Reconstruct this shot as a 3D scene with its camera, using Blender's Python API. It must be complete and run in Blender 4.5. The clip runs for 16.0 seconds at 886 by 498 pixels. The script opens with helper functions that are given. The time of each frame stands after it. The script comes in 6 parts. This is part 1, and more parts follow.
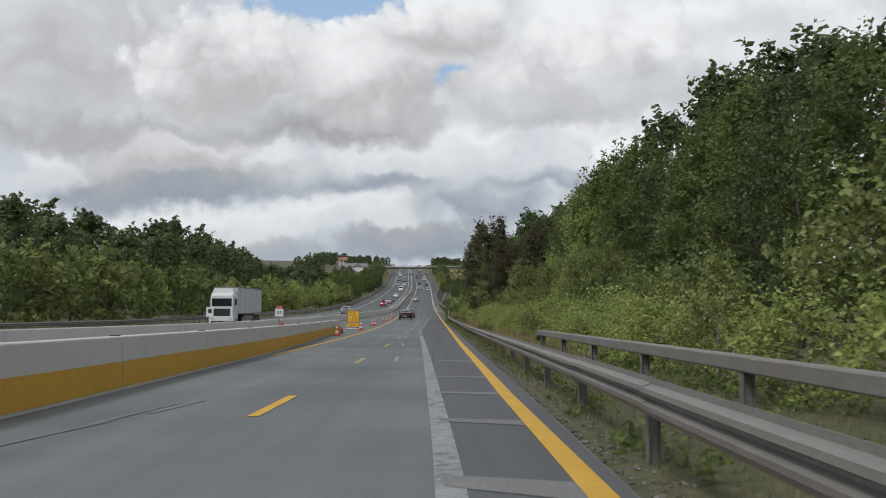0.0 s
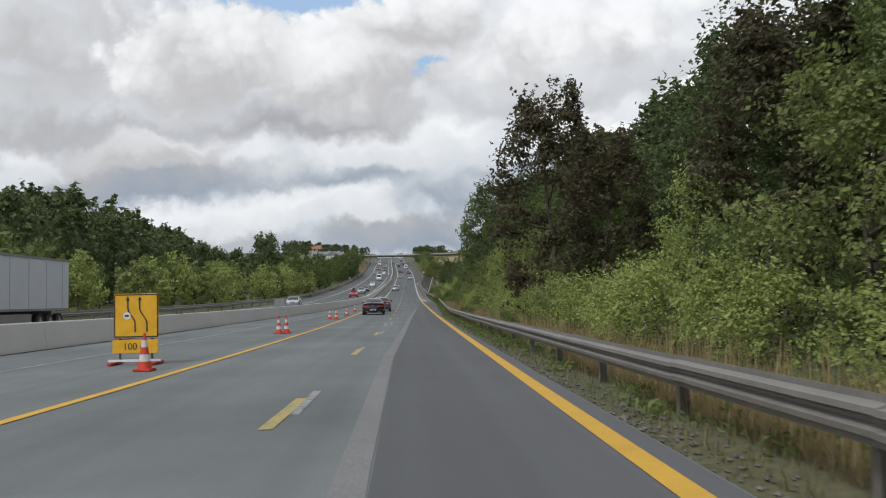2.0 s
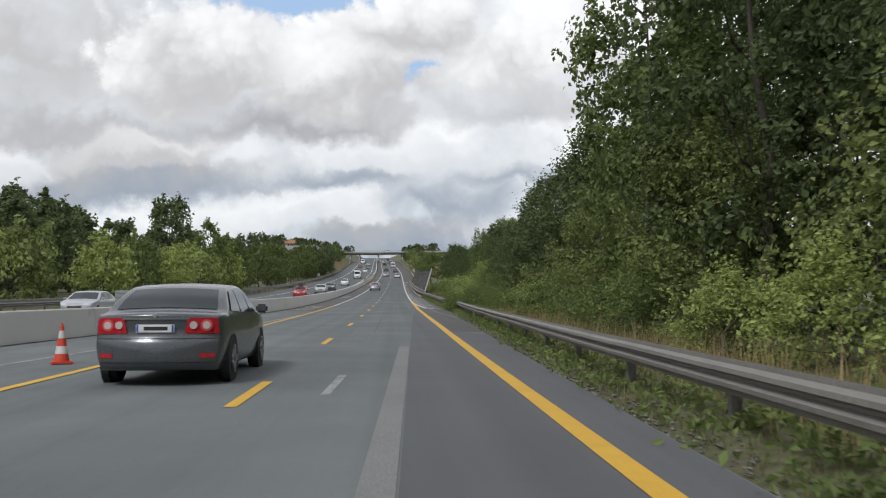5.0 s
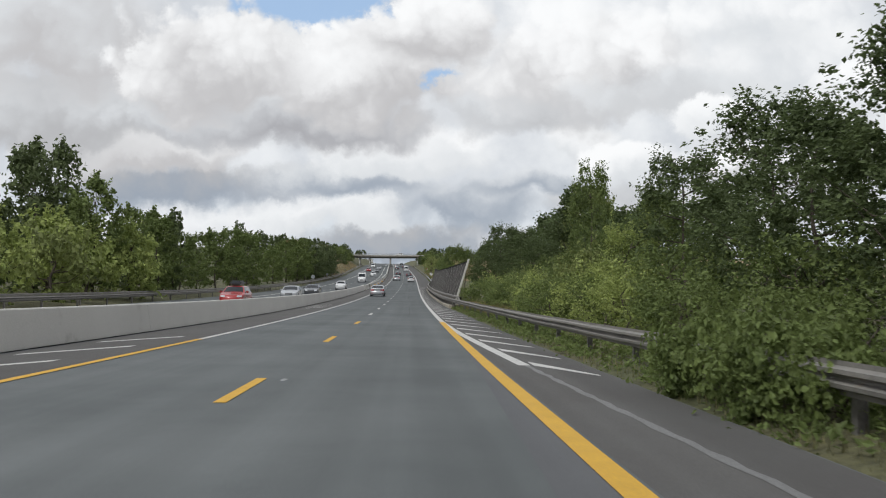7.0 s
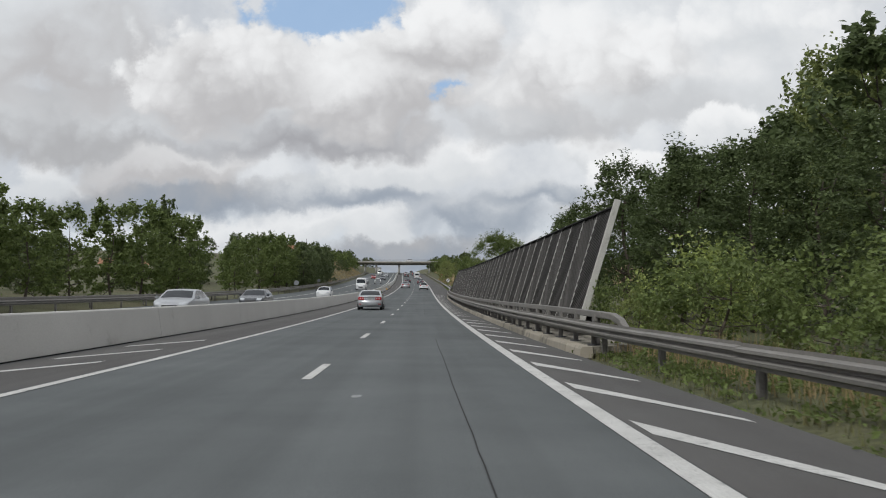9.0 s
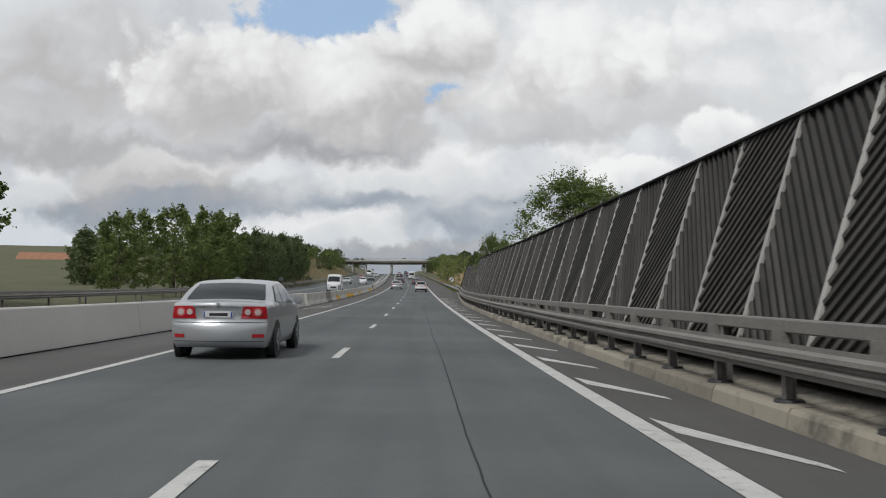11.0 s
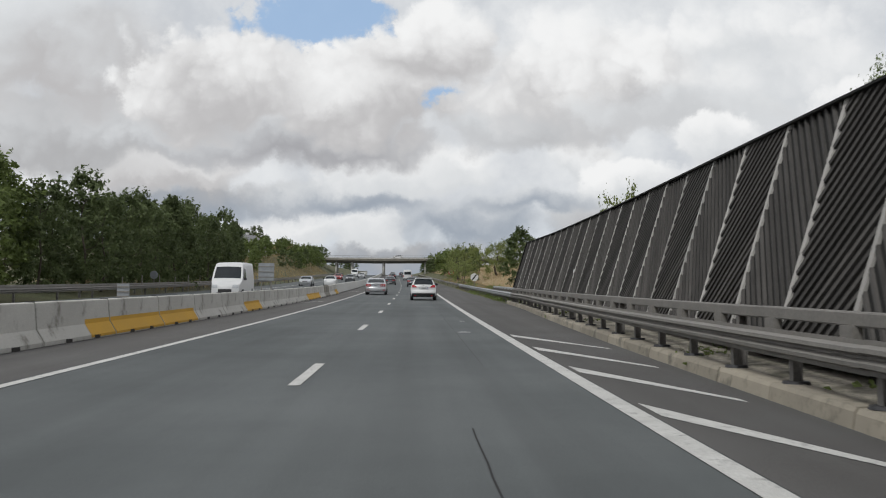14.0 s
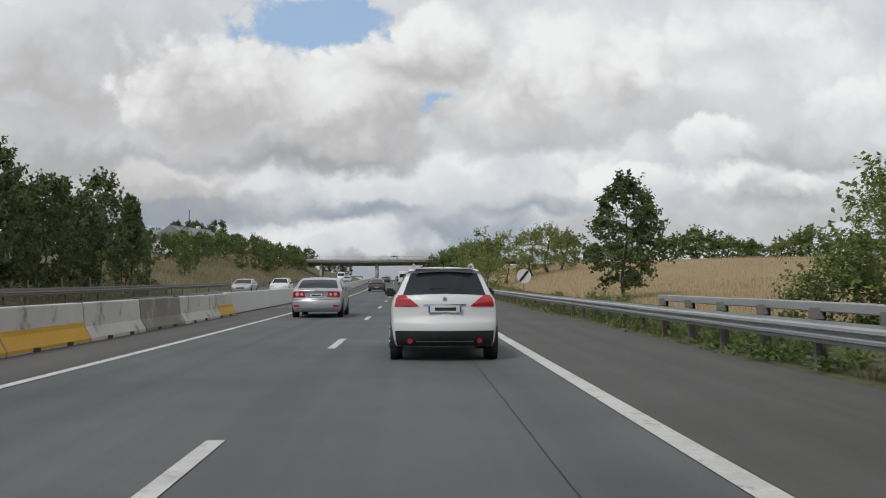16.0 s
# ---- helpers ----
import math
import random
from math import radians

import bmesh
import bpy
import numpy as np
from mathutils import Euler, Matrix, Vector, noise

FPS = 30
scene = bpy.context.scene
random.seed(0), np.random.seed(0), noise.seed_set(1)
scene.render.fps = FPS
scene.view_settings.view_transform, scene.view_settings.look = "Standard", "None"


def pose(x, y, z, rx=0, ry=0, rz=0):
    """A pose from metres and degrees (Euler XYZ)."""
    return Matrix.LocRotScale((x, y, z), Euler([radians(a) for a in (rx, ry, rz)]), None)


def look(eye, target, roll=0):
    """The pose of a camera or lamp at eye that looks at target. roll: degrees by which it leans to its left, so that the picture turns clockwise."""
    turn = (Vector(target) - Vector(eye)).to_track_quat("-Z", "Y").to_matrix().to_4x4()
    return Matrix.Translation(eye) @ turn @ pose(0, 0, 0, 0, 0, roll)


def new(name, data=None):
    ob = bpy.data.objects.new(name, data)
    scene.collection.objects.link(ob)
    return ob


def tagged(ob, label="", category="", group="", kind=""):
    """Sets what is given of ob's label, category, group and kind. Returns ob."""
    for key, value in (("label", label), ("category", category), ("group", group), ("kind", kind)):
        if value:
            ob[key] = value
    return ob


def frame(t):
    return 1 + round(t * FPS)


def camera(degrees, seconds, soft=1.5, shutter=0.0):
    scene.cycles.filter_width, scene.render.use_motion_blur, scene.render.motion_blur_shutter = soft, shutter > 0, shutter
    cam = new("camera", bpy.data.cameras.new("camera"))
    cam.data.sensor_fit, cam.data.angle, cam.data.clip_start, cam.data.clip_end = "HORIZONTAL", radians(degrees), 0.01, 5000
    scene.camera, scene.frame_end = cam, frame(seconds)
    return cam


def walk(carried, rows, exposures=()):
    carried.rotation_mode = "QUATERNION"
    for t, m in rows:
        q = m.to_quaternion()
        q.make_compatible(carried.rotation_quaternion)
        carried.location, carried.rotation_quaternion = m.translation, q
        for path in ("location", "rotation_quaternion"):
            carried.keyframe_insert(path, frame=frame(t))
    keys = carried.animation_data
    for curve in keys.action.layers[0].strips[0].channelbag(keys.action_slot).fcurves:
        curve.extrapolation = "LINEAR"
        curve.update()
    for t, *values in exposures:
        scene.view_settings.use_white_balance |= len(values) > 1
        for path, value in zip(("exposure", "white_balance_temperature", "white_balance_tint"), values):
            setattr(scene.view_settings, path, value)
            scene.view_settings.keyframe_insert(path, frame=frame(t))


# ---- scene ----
# ---- camera ----
cam = camera(52.46, 16.0, soft=1.1, shutter=0.06)
PATH = [
    (0, 0.93, 6.88, 4.51, -1.20, 2.68, 0.12),
    (0.5, 0.99, 21.02, 4.08, -1.44, 2.43, -0.15),
    (1, 1.03, 34.43, 3.70, -1.72, 2.44, -0.41),
    (1.5, 1.05, 47.64, 3.34, -1.96, 2.42, -0.81),
    (2, 1.09, 61.10, 3.00, -2.37, 2.15, -1.06),
    (2.5, 1.27, 74.22, 2.69, -2.67, 2.17, -0.90),
    (3, 1.43, 86.75, 2.43, -2.88, 2.16, -0.95),
    (3.5, 1.43, 99.12, 2.19, -3.17, 2.22, -0.59),
    (4, 1.51, 112.08, 1.96, -3.41, 2.15, -0.32),
    (6.5, 2.15, 176.81, 1.28, -2.27, 3.00, 0.41),
    (7, 2.13, 189.86, 1.24, -2.15, 2.98, 0.62),
    (7.5, 2.02, 202.46, 1.23, -1.90, 3.08, 0.53),
    (8, 1.87, 214.38, 1.25, -1.75, 3.22, 0.37),
    (8.5, 1.78, 226.39, 1.29, -1.60, 3.49, 0.10),
    (9, 1.69, 238.75, 1.37, -1.52, 3.64, 0.43),
    (11.5, 1.59, 299.69, 2.20, -1.95, 3.86, 0.49),
    (12, 1.63, 311.74, 2.45, -2.06, 3.85, 0.46),
    (12.5, 1.71, 323.60, 2.72, -2.09, 3.93, 0.55),
    (13, 1.75, 335.15, 3.01, -2.11, 3.92, 0.67),
    (13.5, 1.80, 346.63, 3.32, -2.06, 4.10, 0.68),
    (14, 1.85, 358.21, 3.65, -1.99, 4.10, 0.40),
    (14.5, 1.91, 369.44, 4.00, -2.01, 4.20, 0.28),
    (15, 1.99, 380.87, 4.37, -1.98, 4.24, 0.16),
    (15.5, 2.06, 392.46, 4.77, -2.03, 4.32, 0.03),
    (16, 2.11, 404.01, 5.18, -2.08, 4.42, -0.17),
]


def aimed(x, y, z, yaw, pitch, roll):
    a, b = radians(yaw), radians(pitch)
    return look((x, y, z), (x - math.sin(a) * math.cos(b), y + math.cos(a) * math.cos(b), z + math.sin(b)), roll)


walk(cam, [(t, aimed(*row)) for t, *row in PATH],
     [(t, stops, 6260 if t < 5 else 6330 if t < 10 else 6390, 9.0) for t, stops in ((0, -0.14), (1.5, -0.04), (3, 0.05), (4, 0.12), (6.5, 0.0), (7.5, 0.02), (9, -0.12), (11.5, -0.13), (13.5, -0.11), (15, -0.12), (16, -0.17))])

# ---- world and light ----
world = bpy.data.worlds.new("sky")
scene.world = world
world.use_nodes = True
wn, wl = world.node_tree.nodes, world.node_tree.links
wn.clear()


def wnode(kind, **values):
    n = wn.new(kind)
    for k, v in values.items():
        n.inputs[int(k[1:])].default_value = v
    return n


def wmath(op, a, b=0.0, c=0.0):
    n = wn.new("ShaderNodeMath")
    n.operation = op
    for i, v in enumerate((a, b, c)):
        if isinstance(v, (int, float)):
            n.inputs[i].default_value = v
        else:
            wl.new(v, n.inputs[i])
    return n.outputs[0]


def wmix(f, a, b):
    n = wn.new("ShaderNodeMix")
    n.data_type = "RGBA"
    for i, v in ((0, f), (6, a), (7, b)):
        if isinstance(v, (int, float)):
            n.inputs[i].default_value = v
        elif isinstance(v, tuple):
            n.inputs[i].default_value = (*v, 1)
        else:
            wl.new(v, n.inputs[i])
    return n.outputs[2]


def wramp(v, lo, hi):
    n = wn.new("ShaderNodeMapRange")
    n.interpolation_type = "SMOOTHSTEP"
    wl.new(v, n.inputs[0])
    n.inputs[1].default_value, n.inputs[2].default_value = lo, hi
    return n.outputs[0]


def wnoise(vec, scale, detail, rough, seed=0.0, distort=0.0):
    n = wn.new("ShaderNodeTexNoise")
    n.noise_dimensions = "4D"
    wl.new(vec, n.inputs[0])
    n.inputs[1].default_value = seed
    n.inputs[2].default_value, n.inputs[3].default_value, n.inputs[4].default_value = scale, detail, rough
    n.inputs["Distortion"].default_value = distort
    return n.outputs[0]


SUN_ELEVATION, SUN_TURN = 48, 215
sky = wn.new("ShaderNodeTexSky")
sky.sky_type, sky.sun_disc = "NISHITA", False
sky.sun_elevation, sky.sun_rotation = radians(SUN_ELEVATION), radians(SUN_TURN)
coord = wn.new("ShaderNodeTexCoord").outputs["Generated"]
split = wn.new("ShaderNodeSeparateXYZ")
wl.new(coord, split.inputs[0])
up = wmath("MAXIMUM", split.outputs[2], 0.0)
tall = wmath("POWER", up, 0.80)                       # clouds flatten towards the horizon
joined = wn.new("ShaderNodeCombineXYZ")
wl.new(split.outputs[0], joined.inputs[0])
wl.new(split.outputs[1], joined.inputs[1])
wl.new(wmath("MULTIPLY", tall, 1.25), joined.inputs[2])
swirl = wn.new("ShaderNodeTexNoise")
swirl.inputs["Scale"].default_value, swirl.inputs["Detail"].default_value = 5.0, 4
wl.new(joined.outputs[0], swirl.inputs[0])
bent = wn.new("ShaderNodeVectorMath")
bent.operation = "MULTIPLY_ADD"
wl.new(swirl.outputs[1], bent.inputs[0])
bent.inputs[1].default_value = (0.12, 0.12, 0.12)
wl.new(joined.outputs[0], bent.inputs[2])
shifted = wn.new("ShaderNodeVectorMath")
shifted.inputs[1].default_value = (-0.02, 0.0, 0.045)
wl.new(bent.outputs[0], shifted.inputs[0])

dense = wnoise(bent.outputs[0], 5.6, 12, 0.56, 3.1)
above = wnoise(shifted.outputs[0], 5.6, 12, 0.56, 3.1)
broad = wnoise(joined.outputs[0], 2.6, 4, 0.5, 8.3)
shade = wmath("ADD", wmath("MULTIPLY", wmath("SUBTRACT", dense, above), 2.6), wmath("MULTIPLY", broad, 1.35))
cloud = wmix(wramp(shade, 0.18, 0.74), (0.42, 0.43, 0.46), (0.62, 0.62, 0.64))
cloud = wmix(wramp(shade, 0.60, 1.0), cloud, (0.82, 0.82, 0.82))

# the heaped clouds over the road ahead, the far low ones first
ahead = wmath("MAXIMUM", split.outputs[1], 0.2)
flat_at = wn.new("ShaderNodeCombineXYZ")
wl.new(wmath("DIVIDE", split.outputs[0], ahead), flat_at.inputs[0])
wl.new(wmath("ADD", wmath("DIVIDE", split.outputs[2], ahead), 0.010), flat_at.inputs[1])
billow = wn.new("ShaderNodeTexVoronoi")
billow.voronoi_dimensions = "2D"
billow.inputs["Scale"].default_value = 11.0
fluff = wn.new("ShaderNodeTexVoronoi")
fluff.voronoi_dimensions = "2D"
fluff.inputs["Scale"].default_value = 27.0
tuft = wn.new("ShaderNodeTexVoronoi")
tuft.voronoi_dimensions = "2D"
tuft.inputs["Scale"].default_value = 62.0
curl = wn.new("ShaderNodeTexNoise")
curl.inputs["Scale"].default_value, curl.inputs["Detail"].default_value, curl.inputs["Roughness"].default_value = 9.0, 9, 0.62
wl.new(flat_at.outputs[0], curl.inputs[0])
warp = wn.new("ShaderNodeVectorMath")
warp.operation = "MULTIPLY_ADD"
wl.new(curl.outputs[1], warp.inputs[0])
warp.inputs[1].default_value = (0.10, 0.075, 0.0)
wl.new(flat_at.outputs[0], warp.inputs[2])
wl.new(warp.outputs[0], billow.inputs["Vector"])
wl.new(warp.outputs[0], fluff.inputs["Vector"])
wl.new(warp.outputs[0], tuft.inputs["Vector"])
lump = wmath("SUBTRACT", 0.42, wmath("ADD", wmath("MULTIPLY", billow.outputs["Distance"], 0.55), wmath("ADD", wmath("MULTIPLY", fluff.outputs["Distance"], 0.32), wmath("MULTIPLY", tuft.outputs["Distance"], 0.16))))
ripple = wmath("SUBTRACT", curl.outputs[0], 0.5)
soft_ = wmath("SUBTRACT", wnoise(flat_at.outputs[0], 4.5, 5, 0.55, 1.7), 0.5)


def heap(under, x, z, wide, tall_, base, top, fade=0.5, solid=1.0):
    """Lays one cloud over the colour under it: grey base, bright head, ragged rim."""
    rel = wn.new("ShaderNodeVectorMath")
    rel.operation = "MULTIPLY_ADD"
    wl.new(warp.outputs[0], rel.inputs[0])
    rel.inputs[1].default_value = (1 / wide, 1 / tall_, 0)
    rel.inputs[2].default_value = (-(x + 0.05) / wide, -(z + 0.0375) / tall_, 0)
    far = wn.new("ShaderNodeVectorMath")
    far.operation = "LENGTH"
    wl.new(rel.outputs[0], far.inputs[0])
    rise = wn.new("ShaderNodeVectorMath")
    rise.operation = "DOT_PRODUCT"
    wl.new(rel.outputs[0], rise.inputs[0])
    rise.inputs[1].default_value = (-0.25, 0.95, 0)
    inside = wmath("ADD", wmath("SUBTRACT", 1.0, far.outputs["Value"]), wmath("ADD", wmath("MULTIPLY", lump, 0.75), wmath("MULTIPLY", ripple, 0.5)))
    lit = wmath("ADD", rise.outputs["Value"], wmath("ADD", wmath("MULTIPLY", lump, 1.5), wmath("ADD", wmath("MULTIPLY", ripple, 1.2), wmath("MULTIPLY", soft_, 1.6))))
    body_ = wmix(wramp(lit, -0.80, 0.80), base, top)
    return wmix(wmath("MULTIPLY", wramp(inside, 0.0, fade * 0.7), solid), under, body_)


GREY, WARM, WHITE, SLATE, PALE = (0.46, 0.455, 0.46), (0.53, 0.515, 0.515), (0.93, 0.92, 0.91), (0.32, 0.36, 0.42), (0.70, 0.71, 0.72)
view = wmix(wramp(up, 0.02, 0.16), (0.66, 0.70, 0.74), wmix(wramp(wmath("ADD", soft_, wmath("MULTIPLY", ripple, 0.7)), -0.22, 0.22), (0.58, 0.60, 0.635), (0.82, 0.825, 0.83)))
for x, z, wide, tall_, base, top, fade, solid in (
        (-0.20, 0.058, 0.26, 0.034, SLATE, GREY, 0.9, 0.8), (0.02, 0.068, 0.16, 0.028, SLATE, GREY, 0.8, 1.0), (0.18, 0.066, 0.16, 0.034, SLATE, PALE, 0.9, 0.8),
        (-0.25, 0.085, 0.12, 0.030, PALE, WHITE, 0.6, 0.9), (-0.05, 0.100, 0.055, 0.026, PALE, WHITE, 0.5, 1.0), (-0.14, 0.098, 0.08, 0.028, PALE, WHITE, 0.5, 1.0),
        (0.07, 0.112, 0.12, 0.036, SLATE, PALE, 0.7, 0.9), (-0.28, 0.126, 0.24, 0.036, SLATE, GREY, 0.8, 1.0), (-0.08, 0.132, 0.14, 0.026, SLATE, PALE, 0.8, 0.9),
        (0.24, 0.120, 0.16, 0.040, GREY, PALE, 0.8, 0.9), (0.42, 0.13, 0.16, 0.06, GREY, PALE, 0.8, 0.9), (-0.42, 0.145, 0.06, 0.030, PALE, WHITE, 0.6, 0.9),
        (-0.28, 0.165, 0.12, 0.034, WARM, WHITE, 0.5, 1.0), (-0.02, 0.172, 0.13, 0.042, PALE, WHITE, 0.5, 1.0), (0.19, 0.190, 0.055, 0.032, PALE, WHITE, 0.5, 1.0),
        (0.12, 0.225, 0.16, 0.040, GREY, PALE, 0.8, 0.8), (-0.40, 0.215, 0.24, 0.075, GREY, PALE, 0.7, 1.0), (-0.14, 0.208, 0.21, 0.050, (0.40, 0.395, 0.41), PALE, 0.6, 1.0),
        (0.20, 0.285, 0.20, 0.085, WARM, WHITE, 0.7, 1.0), (0.42, 0.27, 0.20, 0.12, PALE, WHITE, 0.8, 0.8), (-0.07, 0.262, 0.15, 0.078, WARM, WHITE, 0.45, 1.0),
        (-0.40, 0.300, 0.20, 0.085, WARM, PALE, 0.7, 1.0), (-0.22, 0.275, 0.12, 0.080, WARM, WHITE, 0.4, 1.0), (0.02, 0.315, 0.10, 0.055, WARM, WHITE, 0.5, 1.0),
        (0.30, 0.240, 0.17, 0.036, (0.58, 0.58, 0.585), PALE, 0.9, 0.8), (0.44, 0.205, 0.14, 0.040, GREY, PALE, 0.7, 0.9), (0.34, 0.212, 0.065, 0.026, PALE, WHITE, 0.5, 1.0), (0.50, 0.255, 0.075, 0.036, PALE, WHITE, 0.5, 1.0),
        (0.25, 0.160, 0.075, 0.026, PALE, WHITE, 0.5, 1.0), (0.40, 0.155, 0.11, 0.030, GREY, WHITE, 0.6, 0.9), (0.37, 0.325, 0.11, 0.042, PALE, WHITE, 0.8, 0.8), (0.13, 0.135, 0.10, 0.022, SLATE, PALE, 0.7, 0.8)):
    view = heap(view, x, z, wide, tall_, base, top, fade, solid)
cloud = wmix(wramp(split.outputs[1], 0.55, 0.75), cloud, view)


def gap(x, y, z, wide, soft):
    """How much a blue gap in the clouds opens in the direction x, y, z."""
    v = wn.new("ShaderNodeVectorMath")
    v.operation = "DISTANCE"
    flat = wn.new("ShaderNodeVectorMath")
    flat.operation = "MULTIPLY"
    wl.new(coord, flat.inputs[0])
    flat.inputs[1].default_value = (1.0, 1.0, 2.4)
    wl.new(flat.outputs[0], v.inputs[0])
    d = Vector((x, y, z)).normalized()
    v.inputs[1].default_value = (d.x, d.y, d.z * 2.4)
    return wramp(wmath("ADD", v.outputs["Value"], wmath("ADD", wmath("MULTIPLY", ripple, 0.28), wmath("MULTIPLY", lump, 0.10))), wide, wide - soft)


blue = wmath("MAXIMUM", gap(-0.118, 1, 0.335, 0.078, 0.035), gap(0.026, 1, 0.248, 0.004, 0.03))
skyblue = wmix(0.30, (0.27, 0.48, 0.80), (0.62, 0.71, 0.80))
tint = wn.new("ShaderNodeVectorMath")
tint.operation = "SCALE"
wl.new(sky.outputs[0], tint.inputs[0])
tint.inputs["Scale"].default_value = 0.11
skyblue = wmix(0.25, skyblue, tint.outputs[0])
shown = wmix(wmath("MULTIPLY", blue, 0.9), cloud, skyblue)
back = wn.new("ShaderNodeBackground")
wl.new(shown, back.inputs[0])
back.inputs[1].default_value = 1.05
wl.new(back.outputs[0], wn.new("ShaderNodeOutputWorld").inputs[0])

sun_data = bpy.data.lights.new("sun", "SUN")
sun_data.energy, sun_data.angle, sun_data.color = 1.9, radians(12), (0.98, 0.97, 0.92)
sun = new("sun", sun_data)
sun_to = Vector((math.sin(radians(SUN_TURN)) * math.cos(radians(SUN_ELEVATION)), math.cos(radians(SUN_TURN)) * math.cos(radians(SUN_ELEVATION)), math.sin(radians(SUN_ELEVATION))))
sun.matrix_world = look(sun_to * 300, (0, 0, 0))
scene.view_settings.exposure = 0.0

# ---- materials ----


def material(name, colour, rough=0.7, metal=0.0, vary=0.25, scale=3.0, fine=60.0, bump=0.15, second=None, spread=0.5,
             per="", spec=0.5, depth=0.01, coat=0.0, stain=None, stain_at=0.6, stain_scale=0.8):
    """A surface with broad and fine variation. second: a colour to blend to; per: 'island' or 'object' random tint."""
    m = bpy.data.materials.new(name)
    m.use_nodes = True
    n, l = m.node_tree.nodes, m.node_tree.links
    b = n["Principled BSDF"]
    b.inputs["Roughness"].default_value, b.inputs["Metallic"].default_value = rough, metal
    b.inputs["Specular IOR Level"].default_value, b.inputs["Coat Weight"].default_value = spec, coat
    b.inputs["Coat Roughness"].default_value = 0.06
    at = n.new("ShaderNodeTexCoord").outputs["Object"]

    def tex(s, detail=6, rough_=0.6):
        t = n.new("ShaderNodeTexNoise")
        t.inputs["Scale"].default_value, t.inputs["Detail"].default_value, t.inputs["Roughness"].default_value = s, detail, rough_
        l.new(at, t.inputs[0])
        return t.outputs[0]

    def mapped(v, lo, hi, a, c):
        r = n.new("ShaderNodeMapRange")
        r.inputs[1].default_value, r.inputs[2].default_value, r.inputs[3].default_value, r.inputs[4].default_value = lo, hi, a, c
        l.new(v, r.inputs[0])
        return r.outputs[0]

    def mix(f, a, c, how="MIX"):
        x = n.new("ShaderNodeMix")
        x.data_type, x.blend_type = "RGBA", how
        for i, v in ((0, f), (6, a), (7, c)):
            if isinstance(v, (int, float)):
                x.inputs[i].default_value = v
            elif isinstance(v, tuple):
                x.inputs[i].default_value = (*v, 1)
            else:
                l.new(v, x.inputs[i])
        return x.outputs[2]

    second = second or tuple(c * 0.7 for c in colour)
    broad, grain = tex(scale), tex(fine, 4)
    col = mix(mapped(broad, 0.5 - spread / 2, 0.5 + spread / 2, 0, 1), colour, second)
    if per:
        rnd = n.new("ShaderNodeNewGeometry").outputs["Random Per Island"] if per == "island" else n.new("ShaderNodeObjectInfo").outputs["Random"]
        f = mapped(rnd, 0, 1, 1 - vary, 1 + vary)
    else:
        f = mapped(grain, 0.3, 0.7, 1 - vary, 1 + vary)
    g = n.new("ShaderNodeCombineColor")
    for i in range(3):
        l.new(f, g.inputs[i])
    col = mix(1.0, col, g.outputs[0], "MULTIPLY")
    if stain:
        col = mix(mapped(tex(stain_scale, 8, 0.7), stain_at - 0.06, stain_at + 0.06, 0, 0.85), col, stain)
    l.new(col, b.inputs["Base Color"])
    l.new(mapped(grain, 0.2, 0.8, max(rough - 0.1, 0.03), min(rough + 0.1, 1)), b.inputs["Roughness"])
    if bump:
        bp = n.new("ShaderNodeBump")
        bp.inputs["Strength"].default_value, bp.inputs["Distance"].default_value = bump, depth
        l.new(grain, bp.inputs["Height"])
        l.new(bp.outputs[0], b.inputs["Normal"])
    return m


def foliage(name, colour, second, vary=0.26, scale=0.5, through_=0.42):
    m = material(name, colour, rough=0.6, vary=vary, scale=scale, bump=0, second=second, per="island", spec=0.3)
    n, l = m.node_tree.nodes, m.node_tree.links
    b = n["Principled BSDF"]
    tr = n.new("ShaderNodeBsdfTranslucent")
    l.new(b.inputs["Base Color"].links[0].from_socket, tr.inputs[0])
    mixed = n.new("ShaderNodeMixShader")
    mixed.inputs[0].default_value = through_
    l.new(b.outputs[0], mixed.inputs[1])
    l.new(tr.outputs[0], mixed.inputs[2])
    l.new(mixed.outputs[0], n["Material Output"].inputs[0])
    return m


